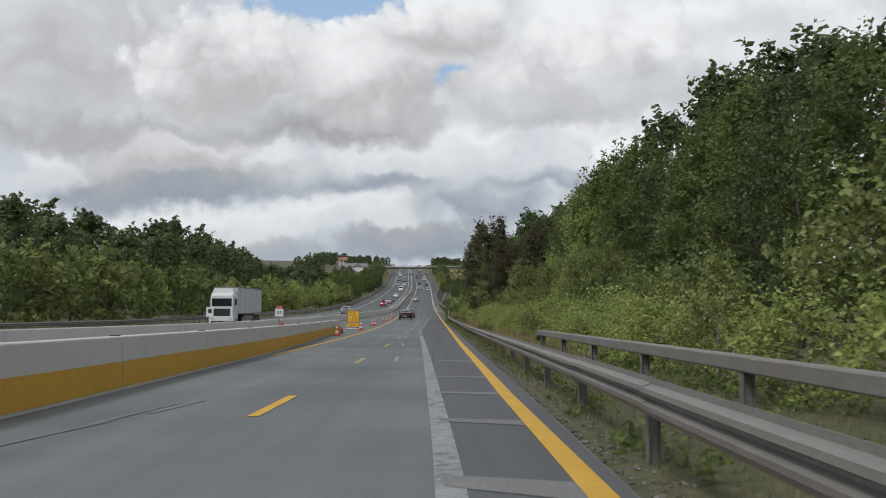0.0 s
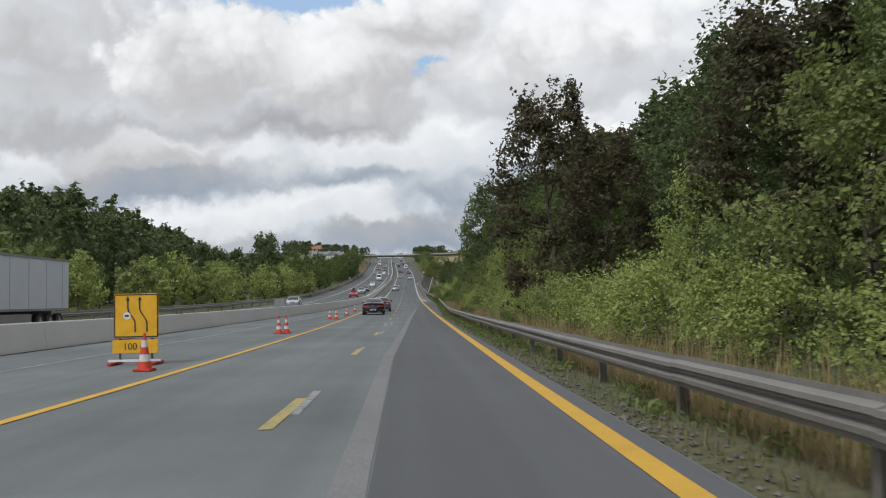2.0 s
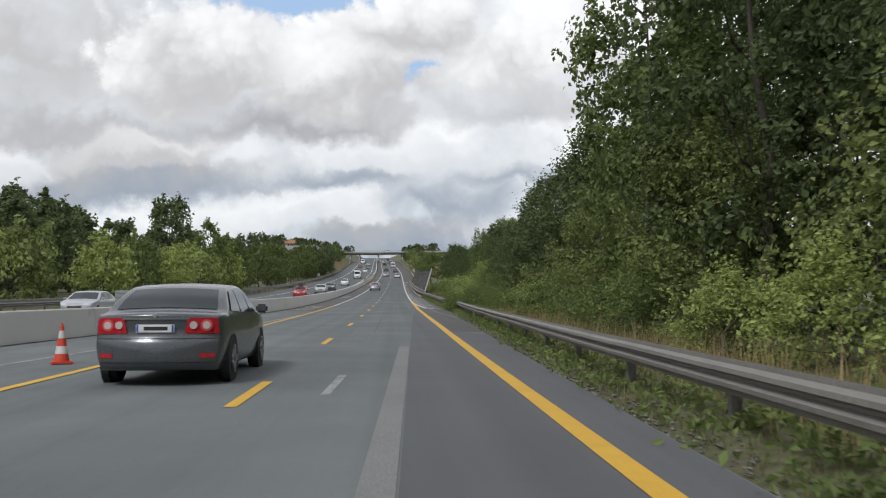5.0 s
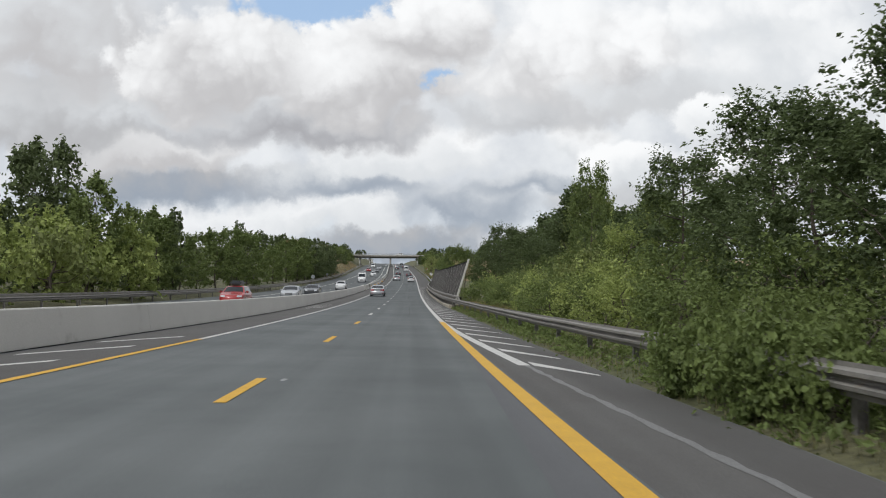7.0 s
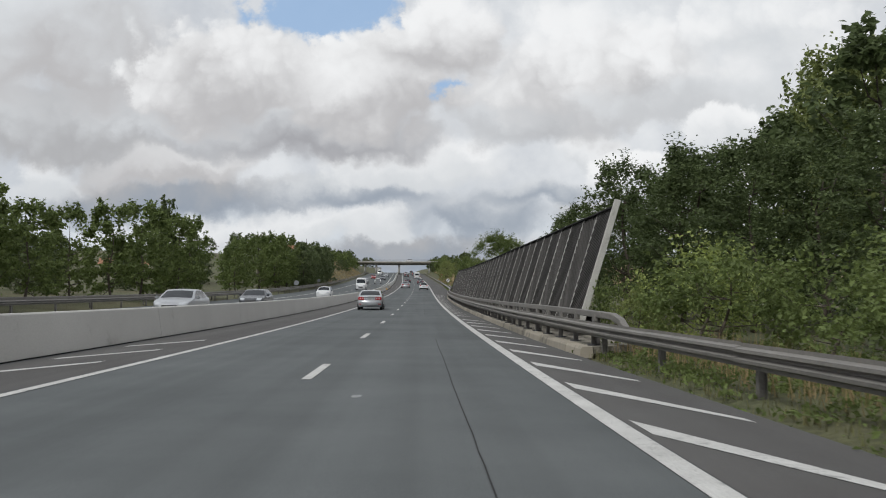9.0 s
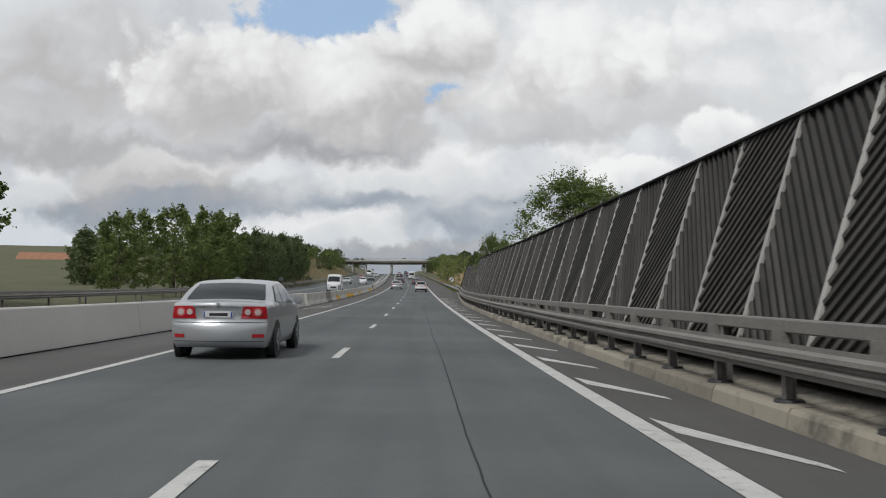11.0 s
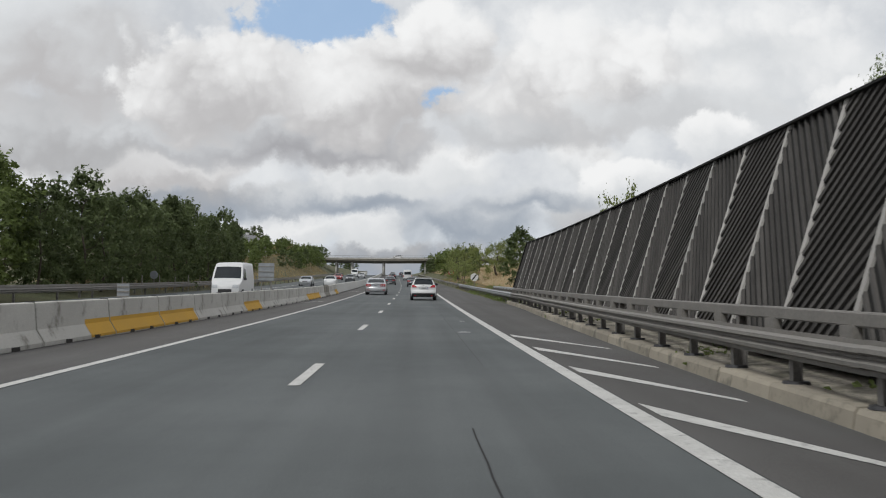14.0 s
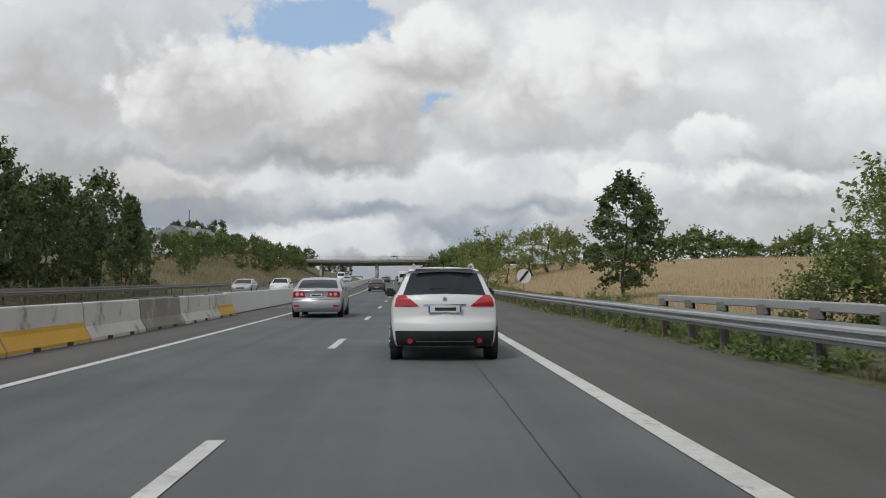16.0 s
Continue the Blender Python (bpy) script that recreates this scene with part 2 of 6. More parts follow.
M = {
    "asphalt": material("asphalt", (0.101, 0.109, 0.111), 0.88, vary=0.22, scale=0.22, fine=90, bump=0.25, second=(0.074, 0.081, 0.083), spread=0.3, spec=0.3),
    "asphalt_new": material("asphalt_new", (0.112, 0.115, 0.122), 0.88, vary=0.2, scale=0.3, fine=90, bump=0.25, second=(0.095, 0.097, 0.103), spec=0.3),
    "asphalt_old": material("asphalt_old", (0.104, 0.102, 0.100), 0.92, vary=0.25, scale=0.4, fine=70, bump=0.3, second=(0.085, 0.08, 0.078), spec=0.25),
    "milled": material("milled", (0.20, 0.20, 0.20), 0.9, vary=0.25, scale=0.5, fine=40, second=(0.15, 0.15, 0.15), bump=0.3),
    "crack": material("crack", (0.025, 0.025, 0.027), 0.95, bump=0),
    "white_paint": material("white_paint", (0.58, 0.575, 0.555), 0.8, vary=0.16, scale=2, fine=40, second=(0.43, 0.425, 0.41), stain=(0.17, 0.17, 0.17), stain_at=0.62, stain_scale=6),
    "worn_paint": material("worn_paint", (0.31, 0.32, 0.32), 0.85, vary=0.25, scale=2, fine=30, second=(0.22, 0.225, 0.23), stain=(0.1, 0.1, 0.105), stain_at=0.56, stain_scale=5),
    "yellow_paint": material("yellow_paint", (0.62, 0.36, 0.035), 0.75, vary=0.12, scale=2, fine=40, second=(0.52, 0.30, 0.03)),
    "yellow_worn": material("yellow_worn", (0.42, 0.33, 0.10), 0.8, vary=0.2, scale=2, fine=30, second=(0.32, 0.27, 0.12), stain=(0.14, 0.14, 0.13), stain_at=0.6, stain_scale=6),
    "concrete": material("concrete", (0.54, 0.53, 0.495), 0.9, vary=0.12, scale=0.8, fine=35, second=(0.42, 0.41, 0.38), stain=(0.20, 0.185, 0.16), stain_at=0.61, stain_scale=1.5),
    "concrete_smooth": material("concrete_smooth", (0.56, 0.55, 0.52), 0.9, vary=0.08, scale=0.35, fine=30, second=(0.49, 0.48, 0.455), stain=(0.34, 0.325, 0.295), stain_at=0.68, stain_scale=0.7),
    "concrete_new": material("concrete_new", (0.56, 0.56, 0.54), 0.85, vary=0.08, scale=0.4, fine=35, second=(0.48, 0.48, 0.46)),
    "concrete_dark": material("concrete_dark", (0.24, 0.225, 0.195), 0.92, vary=0.2, scale=0.8, fine=30, second=(0.16, 0.15, 0.13), stain=(0.32, 0.29, 0.24), stain_at=0.58, stain_scale=1.3),
    "barrier_yellow": material("barrier_yellow", (0.62, 0.35, 0.03), 0.8, vary=0.15, scale=0.7, fine=30, second=(0.50, 0.29, 0.04), stain=(0.36, 0.28, 0.14), stain_at=0.69, stain_scale=2),
    "joint": material("joint", (0.035, 0.033, 0.03), 0.9, bump=0),
    "zinc": material("zinc", (0.240, 0.226, 0.208), 0.65, 0.2, vary=0.18, scale=1.5, fine=25, second=(0.185, 0.176, 0.165), stain=(0.24, 0.20, 0.16), stain_at=0.66, stain_scale=2.5, bump=0.05),
    "zinc_new": material("zinc_new", (0.42, 0.43, 0.44), 0.55, 0.25, vary=0.12, scale=1.5, fine=25, second=(0.34, 0.35, 0.36), bump=0.05),
    "zinc_dark": material("zinc_dark", (0.22, 0.21, 0.20), 0.7, 0.2, vary=0.2, scale=2, fine=25, second=(0.15, 0.14, 0.13), bump=0.05),
    "slat": material("slat", (0.076, 0.071, 0.067), 0.9, vary=0.35, scale=1.5, fine=30, second=(0.048, 0.045, 0.042), per="object", bump=0.3),
    "slat_far": material("slat_far", (0.076, 0.071, 0.067), 0.9, vary=0.35, scale=1.5, fine=30, second=(0.048, 0.045, 0.042), per="island", bump=0.3),
    # near-black: shade of the shallow gaps and wall foot put into the colour
    "shade_black": material("shade_black", (0.012, 0.0115, 0.011), 0.9, vary=0.3),
    "batten": material("batten", (0.42, 0.41, 0.39), 0.85, vary=0.25, scale=3, fine=25, second=(0.38, 0.365, 0.345), per="object"),
    "kerb_stone": material("kerb_stone", (0.33, 0.295, 0.235), 0.9, vary=0.22, scale=1.6, fine=25, second=(0.25, 0.225, 0.185), stain=(0.11, 0.105, 0.085), stain_at=0.58, stain_scale=1.3, per="object"),
    "paving": material("paving", (0.33, 0.30, 0.25), 0.92, vary=0.3, scale=0.8, fine=20, second=(0.22, 0.20, 0.165), stain=(0.085, 0.08, 0.055), stain_at=0.54, stain_scale=1.4),
    "rubble": material("rubble", (0.17, 0.155, 0.135), 0.95, vary=0.4, scale=2, fine=20, second=(0.10, 0.095, 0.085), per="island"),
    "soil": material("soil", (0.13, 0.105, 0.075), 0.95, vary=0.3, scale=0.6, fine=20, second=(0.075, 0.085, 0.035), bump=0.5, depth=0.05),
    "ground": material("ground", (0.062, 0.078, 0.030), 0.95, vary=0.35, scale=0.12, fine=6, second=(0.11, 0.095, 0.05), bump=0.6, depth=0.1),
    "field": material("field", (0.31, 0.225, 0.115), 0.95, vary=0.25, scale=0.15, fine=8, second=(0.23, 0.175, 0.09), bump=0.6, depth=0.1),
    "bark": material("bark", (0.10, 0.08, 0.06), 0.9, vary=0.3, scale=2, fine=20, second=(0.06, 0.05, 0.04), bump=0.6, depth=0.03),
    "leaf_dark": foliage("leaf_dark", (0.138, 0.178, 0.070), (0.084, 0.113, 0.049)),
    "leaf_mid": foliage("leaf_mid", (0.196, 0.245, 0.078), (0.118, 0.158, 0.054)),
    "leaf_bright": foliage("leaf_bright", (0.390, 0.440, 0.145), (0.260, 0.320, 0.100)),
    "leaf_copper": foliage("leaf_copper", (0.14, 0.118, 0.064), (0.082, 0.078, 0.046)),
    "leaf_olive": foliage("leaf_olive", (0.265, 0.30, 0.10), (0.155, 0.19, 0.072)),
    "leaf_far": foliage("leaf_far", (0.145, 0.182, 0.074), (0.092, 0.120, 0.054)),
    "grass": foliage("grass", (0.15, 0.17, 0.07), (0.24, 0.205, 0.11), 0.5),
    "dry_grass": foliage("dry_grass", (0.41, 0.31, 0.165), (0.30, 0.23, 0.12), 0.25),
    "post_wood": material("post_wood", (0.30, 0.28, 0.25), 0.9, vary=0.2, scale=2, fine=20, second=(0.2, 0.19, 0.17)),
    "car_white": material("car_white", (0.62, 0.625, 0.63), 0.45, vary=0.03, scale=1, bump=0, second=(0.58, 0.58, 0.59), coat=0.12),
    "car_black": material("car_black", (0.010, 0.011, 0.015), 0.22, vary=0.05, scale=1, bump=0, second=(0.009, 0.009, 0.012), coat=0.8, spec=0.5),
    "car_silver": material("car_silver", (0.44, 0.45, 0.47), 0.33, 0.55, vary=0.03, scale=1, bump=0, second=(0.42, 0.43, 0.45), coat=0.6),
    "car_red": material("car_red", (0.36, 0.03, 0.03), 0.3, vary=0.05, scale=1, bump=0, coat=0.6),
    "car_grey": material("car_grey", (0.09, 0.095, 0.105), 0.3, 0.3, vary=0.05, scale=1, bump=0, coat=0.6),
    "trim_black": material("trim_black", (0.020, 0.020, 0.021), 0.6, vary=0.1, bump=0.05),
    "tyre": material("tyre", (0.022, 0.022, 0.022), 0.85, vary=0.15, bump=0.1),
    "rim": material("rim", (0.42, 0.43, 0.44), 0.35, 0.7, vary=0.08, bump=0),
    "glass": material("glass", (0.016, 0.021, 0.026), 0.06, vary=0.05, bump=0, spec=0.45),
    "lamp_red": material("lamp_red", (0.46, 0.012, 0.022), 0.15, vary=0.1, scale=12, bump=0, second=(0.30, 0.008, 0.015), coat=0.8),
    "lamp_ring": material("lamp_ring", (0.62, 0.10, 0.10), 0.2, vary=0.05, bump=0, coat=0.6),
    "lamp_white": material("lamp_white", (0.62, 0.50, 0.50), 0.15, vary=0.05, bump=0, coat=0.6),
    "lamp_clear": material("lamp_clear", (0.55, 0.57, 0.60), 0.12, vary=0.05, bump=0, coat=0.6),
    "chrome": material("chrome", (0.62, 0.62, 0.63), 0.16, 1.0, vary=0.03, bump=0),
    "plate_white": material("plate_white", (0.72, 0.73, 0.74), 0.5, vary=0.03, bump=0),
    "plate_blue": material("plate_blue", (0.03, 0.09, 0.4), 0.5, vary=0.03, bump=0),
    "ink": material("ink", (0.02, 0.02, 0.022), 0.6, vary=0.05, bump=0),
    "sign_yellow": material("sign_yellow", (0.82, 0.44, 0.015), 0.5, vary=0.05, scale=3, bump=0),
    "sign_white": material("sign_white", (0.76, 0.76, 0.76), 0.5, vary=0.05, scale=3, bump=0),
    "sign_red": material("sign_red", (0.50, 0.02, 0.03), 0.5, vary=0.05, scale=3, bump=0),
    "sign_grey": material("sign_grey", (0.34, 0.36, 0.38), 0.5, 0.3, vary=0.1, scale=3, bump=0),
    "cone_red": material("cone_red", (0.62, 0.06, 0.03), 0.6, vary=0.1, scale=5, bump=0.05),
    "cone_white": material("cone_white", (0.62, 0.61, 0.60), 0.6, vary=0.1, scale=5, bump=0.05),
    "tarp": material("tarp", (0.50, 0.52, 0.54), 0.6, vary=0.06, scale=0.5, fine=8, second=(0.44, 0.46, 0.49), bump=0.1),
    "steel_dark": material("steel_dark", (0.07, 0.07, 0.075), 0.6, 0.5, vary=0.15),
    "wall_cream": material("wall_cream", (0.66, 0.55, 0.44), 0.9, vary=0.08, scale=0.5, fine=10),
    "roof_tile": material("roof_tile", (0.34, 0.17, 0.10), 0.85, vary=0.2, scale=0.8, fine=8),
    "roof_slate": material("roof_slate", (0.22, 0.22, 0.23), 0.8, vary=0.2, scale=0.8, fine=8),
    "wall_white": material("wall_white", (0.70, 0.70, 0.68), 0.85, vary=0.08, scale=0.3, fine=8),
}

def aged(young, old, s0, s1):
    """Lets the asphalt go over from one age to another along the road."""
    n, l = old.node_tree.nodes, old.node_tree.links
    b = n["Principled BSDF"]
    base = b.inputs["Base Color"].links[0].from_socket
    part_ = n.new("ShaderNodeSeparateXYZ")
    l.new(n["Texture Coordinate"].outputs["Object"], part_.inputs[0])
    r = n.new("ShaderNodeMapRange")
    r.inputs[1].default_value, r.inputs[2].default_value, r.inputs[3].default_value, r.inputs[4].default_value = s0, s1, young, 1.10
    l.new(part_.outputs[1], r.inputs[0])
    x = n.new("ShaderNodeVectorMath")
    x.operation = "SCALE"
    l.new(base, x.inputs[0])
    l.new(r.outputs[0], x.inputs["Scale"])
    l.new(x.outputs[0], b.inputs["Base Color"])


def streaked(m, amount):
    """Faint streaks along the lanes, as tyres leave them."""
    n, l = m.node_tree.nodes, m.node_tree.links
    b = n["Principled BSDF"]
    base = b.inputs["Base Color"].links[0].from_socket
    mp = n.new("ShaderNodeMapping")
    mp.inputs["Scale"].default_value = (1.6, 0.012, 1.0)
    l.new(n["Texture Coordinate"].outputs["Object"], mp.inputs[0])
    t = n.new("ShaderNodeTexNoise")
    t.inputs["Scale"].default_value, t.inputs["Detail"].default_value = 1.0, 5
    l.new(mp.outputs[0], t.inputs[0])
    r = n.new("ShaderNodeMapRange")
    r.inputs[1].default_value, r.inputs[2].default_value, r.inputs[3].default_value, r.inputs[4].default_value = 0.3, 0.7, 1 - amount, 1 + amount
    l.new(t.outputs[0], r.inputs[0])
    x = n.new("ShaderNodeVectorMath")
    x.operation = "SCALE"
    l.new(base, x.inputs[0])
    l.new(r.outputs[0], x.inputs["Scale"])
    l.new(x.outputs[0], b.inputs["Base Color"])


aged(1.62, M["asphalt"], 110, 270)
for key in ("asphalt", "asphalt_new", "asphalt_old"):
    streaked(M[key], 0.14)

# ---- helpers for meshes ----


class Build:
    """Collects points and faces for one mesh."""

    def __init__(self):
        self.v, self.f = [], []

    def add(self, verts, faces):
        k = len(self.v)
        self.v += [tuple(p) for p in verts]
        self.f += [tuple(i + k for i in f) for f in faces]
        return self

    def box(self, c, size, turn=None, taper=1.0, bevel=0.0):
        x, y, z = (s / 2 for s in size)
        if bevel:
            bm = bmesh.new()
            bmesh.ops.create_cube(bm, size=1)
            bmesh.ops.scale(bm, vec=size, verts=bm.verts)
            bmesh.ops.bevel(bm, geom=bm.edges, offset=bevel, segments=2, affect="EDGES")
            pts, fs = [p.co.copy() for p in bm.verts], [tuple(q.index for q in f.verts) for f in bm.faces]
            bm.free()
        else:
            pts = [Vector((sx * x * (taper if sz > 0 else 1), sy * y * (taper if sz > 0 else 1), sz * z)) for sz in (-1, 1) for sy in (-1, 1) for sx in (-1, 1)]
            fs = [(0, 2, 3, 1), (4, 5, 7, 6), (0, 1, 5, 4), (2, 6, 7, 3), (0, 4, 6, 2), (1, 3, 7, 5)]
        if turn is not None:
            pts = [turn @ p for p in pts]
        c = Vector(c)
        return self.add([c + p for p in pts], fs)

    def tube(self, a, b, ra, rb=None, n=10, caps=True):
        a, b = Vector(a), Vector(b)
        rb = ra if rb is None else rb
        q = (b - a).to_track_quat("Z", "Y")
        ring = [Vector((math.cos(6.28319 * i / n), math.sin(6.28319 * i / n), 0)) for i in range(n)]
        pts = [a + q @ (p * ra) for p in ring] + [b + q @ (p * rb) for p in ring]
        fs = [(i, (i + 1) % n, n + (i + 1) % n, n + i) for i in range(n)]
        if caps:
            fs += [tuple(range(n))[::-1], tuple(range(n, 2 * n))]
        return self.add(pts, fs)

    def sweep(self, rings, closed=True, caps=True):
        n = len(rings[0])
        pts = [p for r in rings for p in r]
        fs = []
        for k in range(len(rings) - 1):
            for i in range(n if closed else n - 1):
                j = (i + 1) % n
                fs.append((k * n + i, k * n + j, (k + 1) * n + j, (k + 1) * n + i))
        if caps and closed:
            fs += [tuple(range(n))[::-1], tuple(range((len(rings) - 1) * n, len(rings) * n))]
        return self.add(pts, fs)

    def mesh(self, name, mat, smooth=False):
        me = bpy.data.meshes.new(name)
        me.from_pydata([tuple(p) for p in self.v], [], self.f)
        me.materials.append(mat if not isinstance(mat, str) else M[mat])
        bm = bmesh.new()
        bm.from_mesh(me)
        if len(bm.faces) < 60000:
            bmesh.ops.recalc_face_normals(bm, faces=bm.faces)
        bm.to_mesh(me)
        bm.free()
        if smooth:
            me.shade_smooth()
        return me


def thing(name, at, label, category, group="", kind=""):
    ob = new(name)
    ob.empty_display_size = 0.2
    ob.matrix_world = at if isinstance(at, Matrix) else Matrix.Translation(at)
    return tagged(ob, label, category, group, kind)


def part(name, build, mat, parent, label="", smooth=False, bevel=0.0, at=None, kind=""):
    me = build if isinstance(build, bpy.types.Mesh) else build.mesh(name, mat, smooth)
    ob = new(name, me)
    ob.parent = parent
    if at is not None:
        ob.matrix_basis = at
    if bevel:
        mod = ob.modifiers.new("edge", "BEVEL")
        mod.width, mod.segments, mod.limit_method, mod.angle_limit = bevel, 2, "ANGLE", radians(35)
    return tagged(ob, label, kind=kind)


# ---- the road's line: s metres along it, lat metres to the right of the lane divider ----


def xc(s):
    q = min(s, 520.0)
    u = (q - 200) / 200
    return 0.243 * u**2 + 1.127 * u**3 - 0.811 * u**4 - 0.019 * (s - q)


def zc(s):
    q = min(max(s, -40.0), 520.0)
    u = (q - 200) / 200
    z = 3.919 * u**2 + 0.157 * u**3 - 0.263 * u**4
    z += 0.050 * (min(s, 700.0) - q) if s > 520 else 0.0
    z += 0.038 * (min(s, 1100.0) - 700) if s > 700 else 0.0
    z += 0.004 * (min(s, 1500.0) - 1100) if s > 1100 else 0.0
    z -= 0.03 * max(s, -400.0) + 1.2 if s < -40 else 0.0
    return z


def R(s, lat=0.0, h=0.0):
    return Vector((xc(s) + lat, s, zc(s) + h))


def at_road(s, lat, h=0.0, turn=0.0):
    """The pose of a thing that stands on the road and follows its run and slope."""
    a = math.atan2(-(xc(s + 2) - xc(s - 2)), 4)
    b = math.atan2(zc(s + 2) - zc(s - 2), 4)
    return Matrix.Translation(R(s, lat, h)) @ Matrix.Rotation(a, 4, "Z") @ Matrix.Rotation(b, 4, "X") @ Matrix.Rotation(radians(turn), 4, "Z")


def table(*rows):
    xs, ys = [r[0] for r in rows], [r[1] for r in rows]
    return lambda s: float(np.interp(s, xs, ys))


def steps(a, b, d):
    n = max(1, int(math.ceil((b - a) / d)))
    return [a + (b - a) * i / n for i in range(n + 1)]


median = table((-80, -10.2), (120, -10.0), (140, -9.2), (175, -7.2), (207, -6.0), (235, -5.75), (300, -5.8), (345, -5.75), (445, -5.6), (700, -5.4), (1200, -5.4))
edge_right = table((-80, 3.75), (20, 3.75), (60, 3.6), (125, 3.7), (160, 4.6), (195, 5.4), (245, 5.35), (262, 5.0), (309, 4.88), (335, 4.88), (354, 4.97), (361, 5.12), (377, 5.62), (385, 5.95), (392, 6.25), (402, 6.75), (412, 6.95), (440, 7.0), (1200, 7.0))
rail_right = table((-80, 3.95), (10, 4.02), (60, 4.12), (125, 4.2), (165, 5.3), (200, 6.1), (247, 5.8), (258, 5.42), (270, 5.08), (309, 4.98), (335, 4.98), (354, 5.08), (361, 5.25), (377, 5.75), (385, 6.10), (392, 6.38), (402, 6.85), (412, 7.08), (430, 7.2), (1200, 7.6))
line_right = table((-80, 3.55), (7, 3.58), (21, 3.38), (48, 3.22), (75, 3.26), (112, 3.40), (177, 3.62), (205, 3.56), (226, 3.58), (1200, 3.60))
line_left = table((20, -3.0), (47, -3.12), (75, -3.08), (112, -3.25), (177, -3.50), (215, -3.38), (1200, -3.38))


def ribbon(s0, s1, left, right, h=0.0, step=4.0, thick=0.0):
    """A strip along the road between two lateral lines."""
    fl = left if callable(left) else (lambda s: left)
    fr = right if callable(right) else (lambda s: right)
    b = Build()
    ss = steps(s0, s1, step)
    if thick:
        rings = [[R(s, fl(s), h), R(s, fr(s), h), R(s, fr(s), h - thick), R(s, fl(s), h - thick)] for s in ss]
        return b.sweep(rings)
    rings = [[R(s, fl(s), h), R(s, fr(s), h)] for s in ss]
    return b.sweep(rings, closed=False, caps=False)

# ---- ground and road ----


def swell(s, lat):
    """Height of the land beside the road over the road's own height."""
    m = median(s)
    if m - 14.5 < lat < edge_right(s) + 0.2:
        return -0.12
    out = 0.0
    if lat > 0:
        d = lat - edge_right(s)
        out += 0.10 * min(max(d - 0.3, 0), 1) + 0.05 * min(max(d - 4, 0), 12) * (1 if s < 300 else 0)
        if s > 395:
            out += float(np.interp(d, [0, 3, 14, 40, 120, 400], [0, 0.1, 0.9, 2.3, 3.5, 5])) * float(np.interp(s, [395, 440], [0, 1]))
            out += float(np.interp(s, [470, 520, 640], [0, 1.6, 2.6])) * float(np.interp(d, [1, 9], [0, 1]))
    else:
        d = (m - 14.5) - lat
        out += float(np.interp(d, [0, 2, 30, 200], [0, 0.2, 1.0, 3]))
        out += float(np.interp(s, [430, 520, 600, 800], [0, 3.2, 5.5, 4])) * float(np.interp(d, [1, 10, 60], [0, 1, 1.4]))
    far = max(abs(lat) - 150, 0)
    return out - 0.004 * far


def ground_sheet():
    ss = steps(-400, -50, 50)[:-1] + steps(-50, 700, 7.5)[:-1] + steps(700, 1100, 40)[:-1] + [1100, 1250, 1500, 2000, 2800, 3800]
    ls = [-3000, -1500, -700, -350, -200, -120, -80, -60, -50, -42, -36, -31, -28, -26, -24.5, -23, -21.5, -20, -17, -12, -6, 0, 3, 4, 4.6, 5.2, 5.8, 6.5, 7.2, 8,
          9, 10, 12, 15, 19, 24, 32, 45, 65, 100, 150, 250, 500, 1200, 3000]
    b = Build()
    rings = []
    for s in ss:
        rings.append([R(s, l, swell(s, l) + (0.12 * noise.noise((s * 0.13, l * 0.3, 0)) if abs(l) > 9 else 0)) for l in ls])
    return b.sweep(rings, closed=False, caps=False)


tagged(new("ground", ground_sheet().mesh("ground", "ground", True)), "rough green and straw-coloured land beside the motorway", "ground", kind="structure")
field_build = Build()
field_build.sweep([[R(s, l, swell(s, l) + 0.10) for l in (11, 14, 18, 24, 32, 45, 65, 100, 150)] for s in steps(424, 660, 7.5)], closed=False, caps=False)
tagged(new("field", field_build.mesh("field", "field", True)), "dry golden grass field sloping up from the road", "field", kind="structure")

road = tagged(new("road", ribbon(-60, 1100, lambda s: median(s) + 0.1, edge_right, 0.0, 5.0, 0.1).mesh("road", "asphalt")), "grey two-lane motorway carriageway of worn asphalt", "road", kind="structure")
tagged(new("road_opposite", ribbon(-60, 1100, lambda s: median(s) - 14.2, lambda s: median(s) - 0.5, 0.0, 5.0, 0.1).mesh("road_opposite", "asphalt")), "opposite motorway carriageway of grey asphalt", "road", kind="structure")


def mark(name, s0, s1, left, right, mat, h=0.004, step=3.0, label=""):
    return part(name, ribbon(s0, s1, left, right, h, step), mat, road, label)


# fresher, darker overlay where the traffic was moved onto the former shoulder, and the worn line beside it
old_line = table((-60, 2.9), (13, 2.45), (27, 2.05), (42, 1.68), (54, 1.40), (67, 1.08), (82, 0.90), (118, 1.26), (129, 1.44), (175, 2.4), (205, 3.2), (218, 3.5))
mark("overlay", -20, 217, lambda s: old_line(s) + 0.12, lambda s: edge_right(s) - 0.02 if s < 168 else line_right(s) + 0.12, "asphalt_new", 0.003, label="darker asphalt of the former hard shoulder")
mark("former_line", -20, 36, lambda s: old_line(s) - 0.10, lambda s: old_line(s) + 0.13, "worn_paint", 0.007, label="faded wide white edge line")
mark("former_line", 36.5, 62, lambda s: old_line(s) - 0.11, lambda s: old_line(s) + 0.11, "worn_paint", 0.007)
mark("former_line", 62, 160, lambda s: old_line(s) - 0.15, lambda s: old_line(s) + 0.10, "milled", 0.006, label="milled strip where a line was removed")
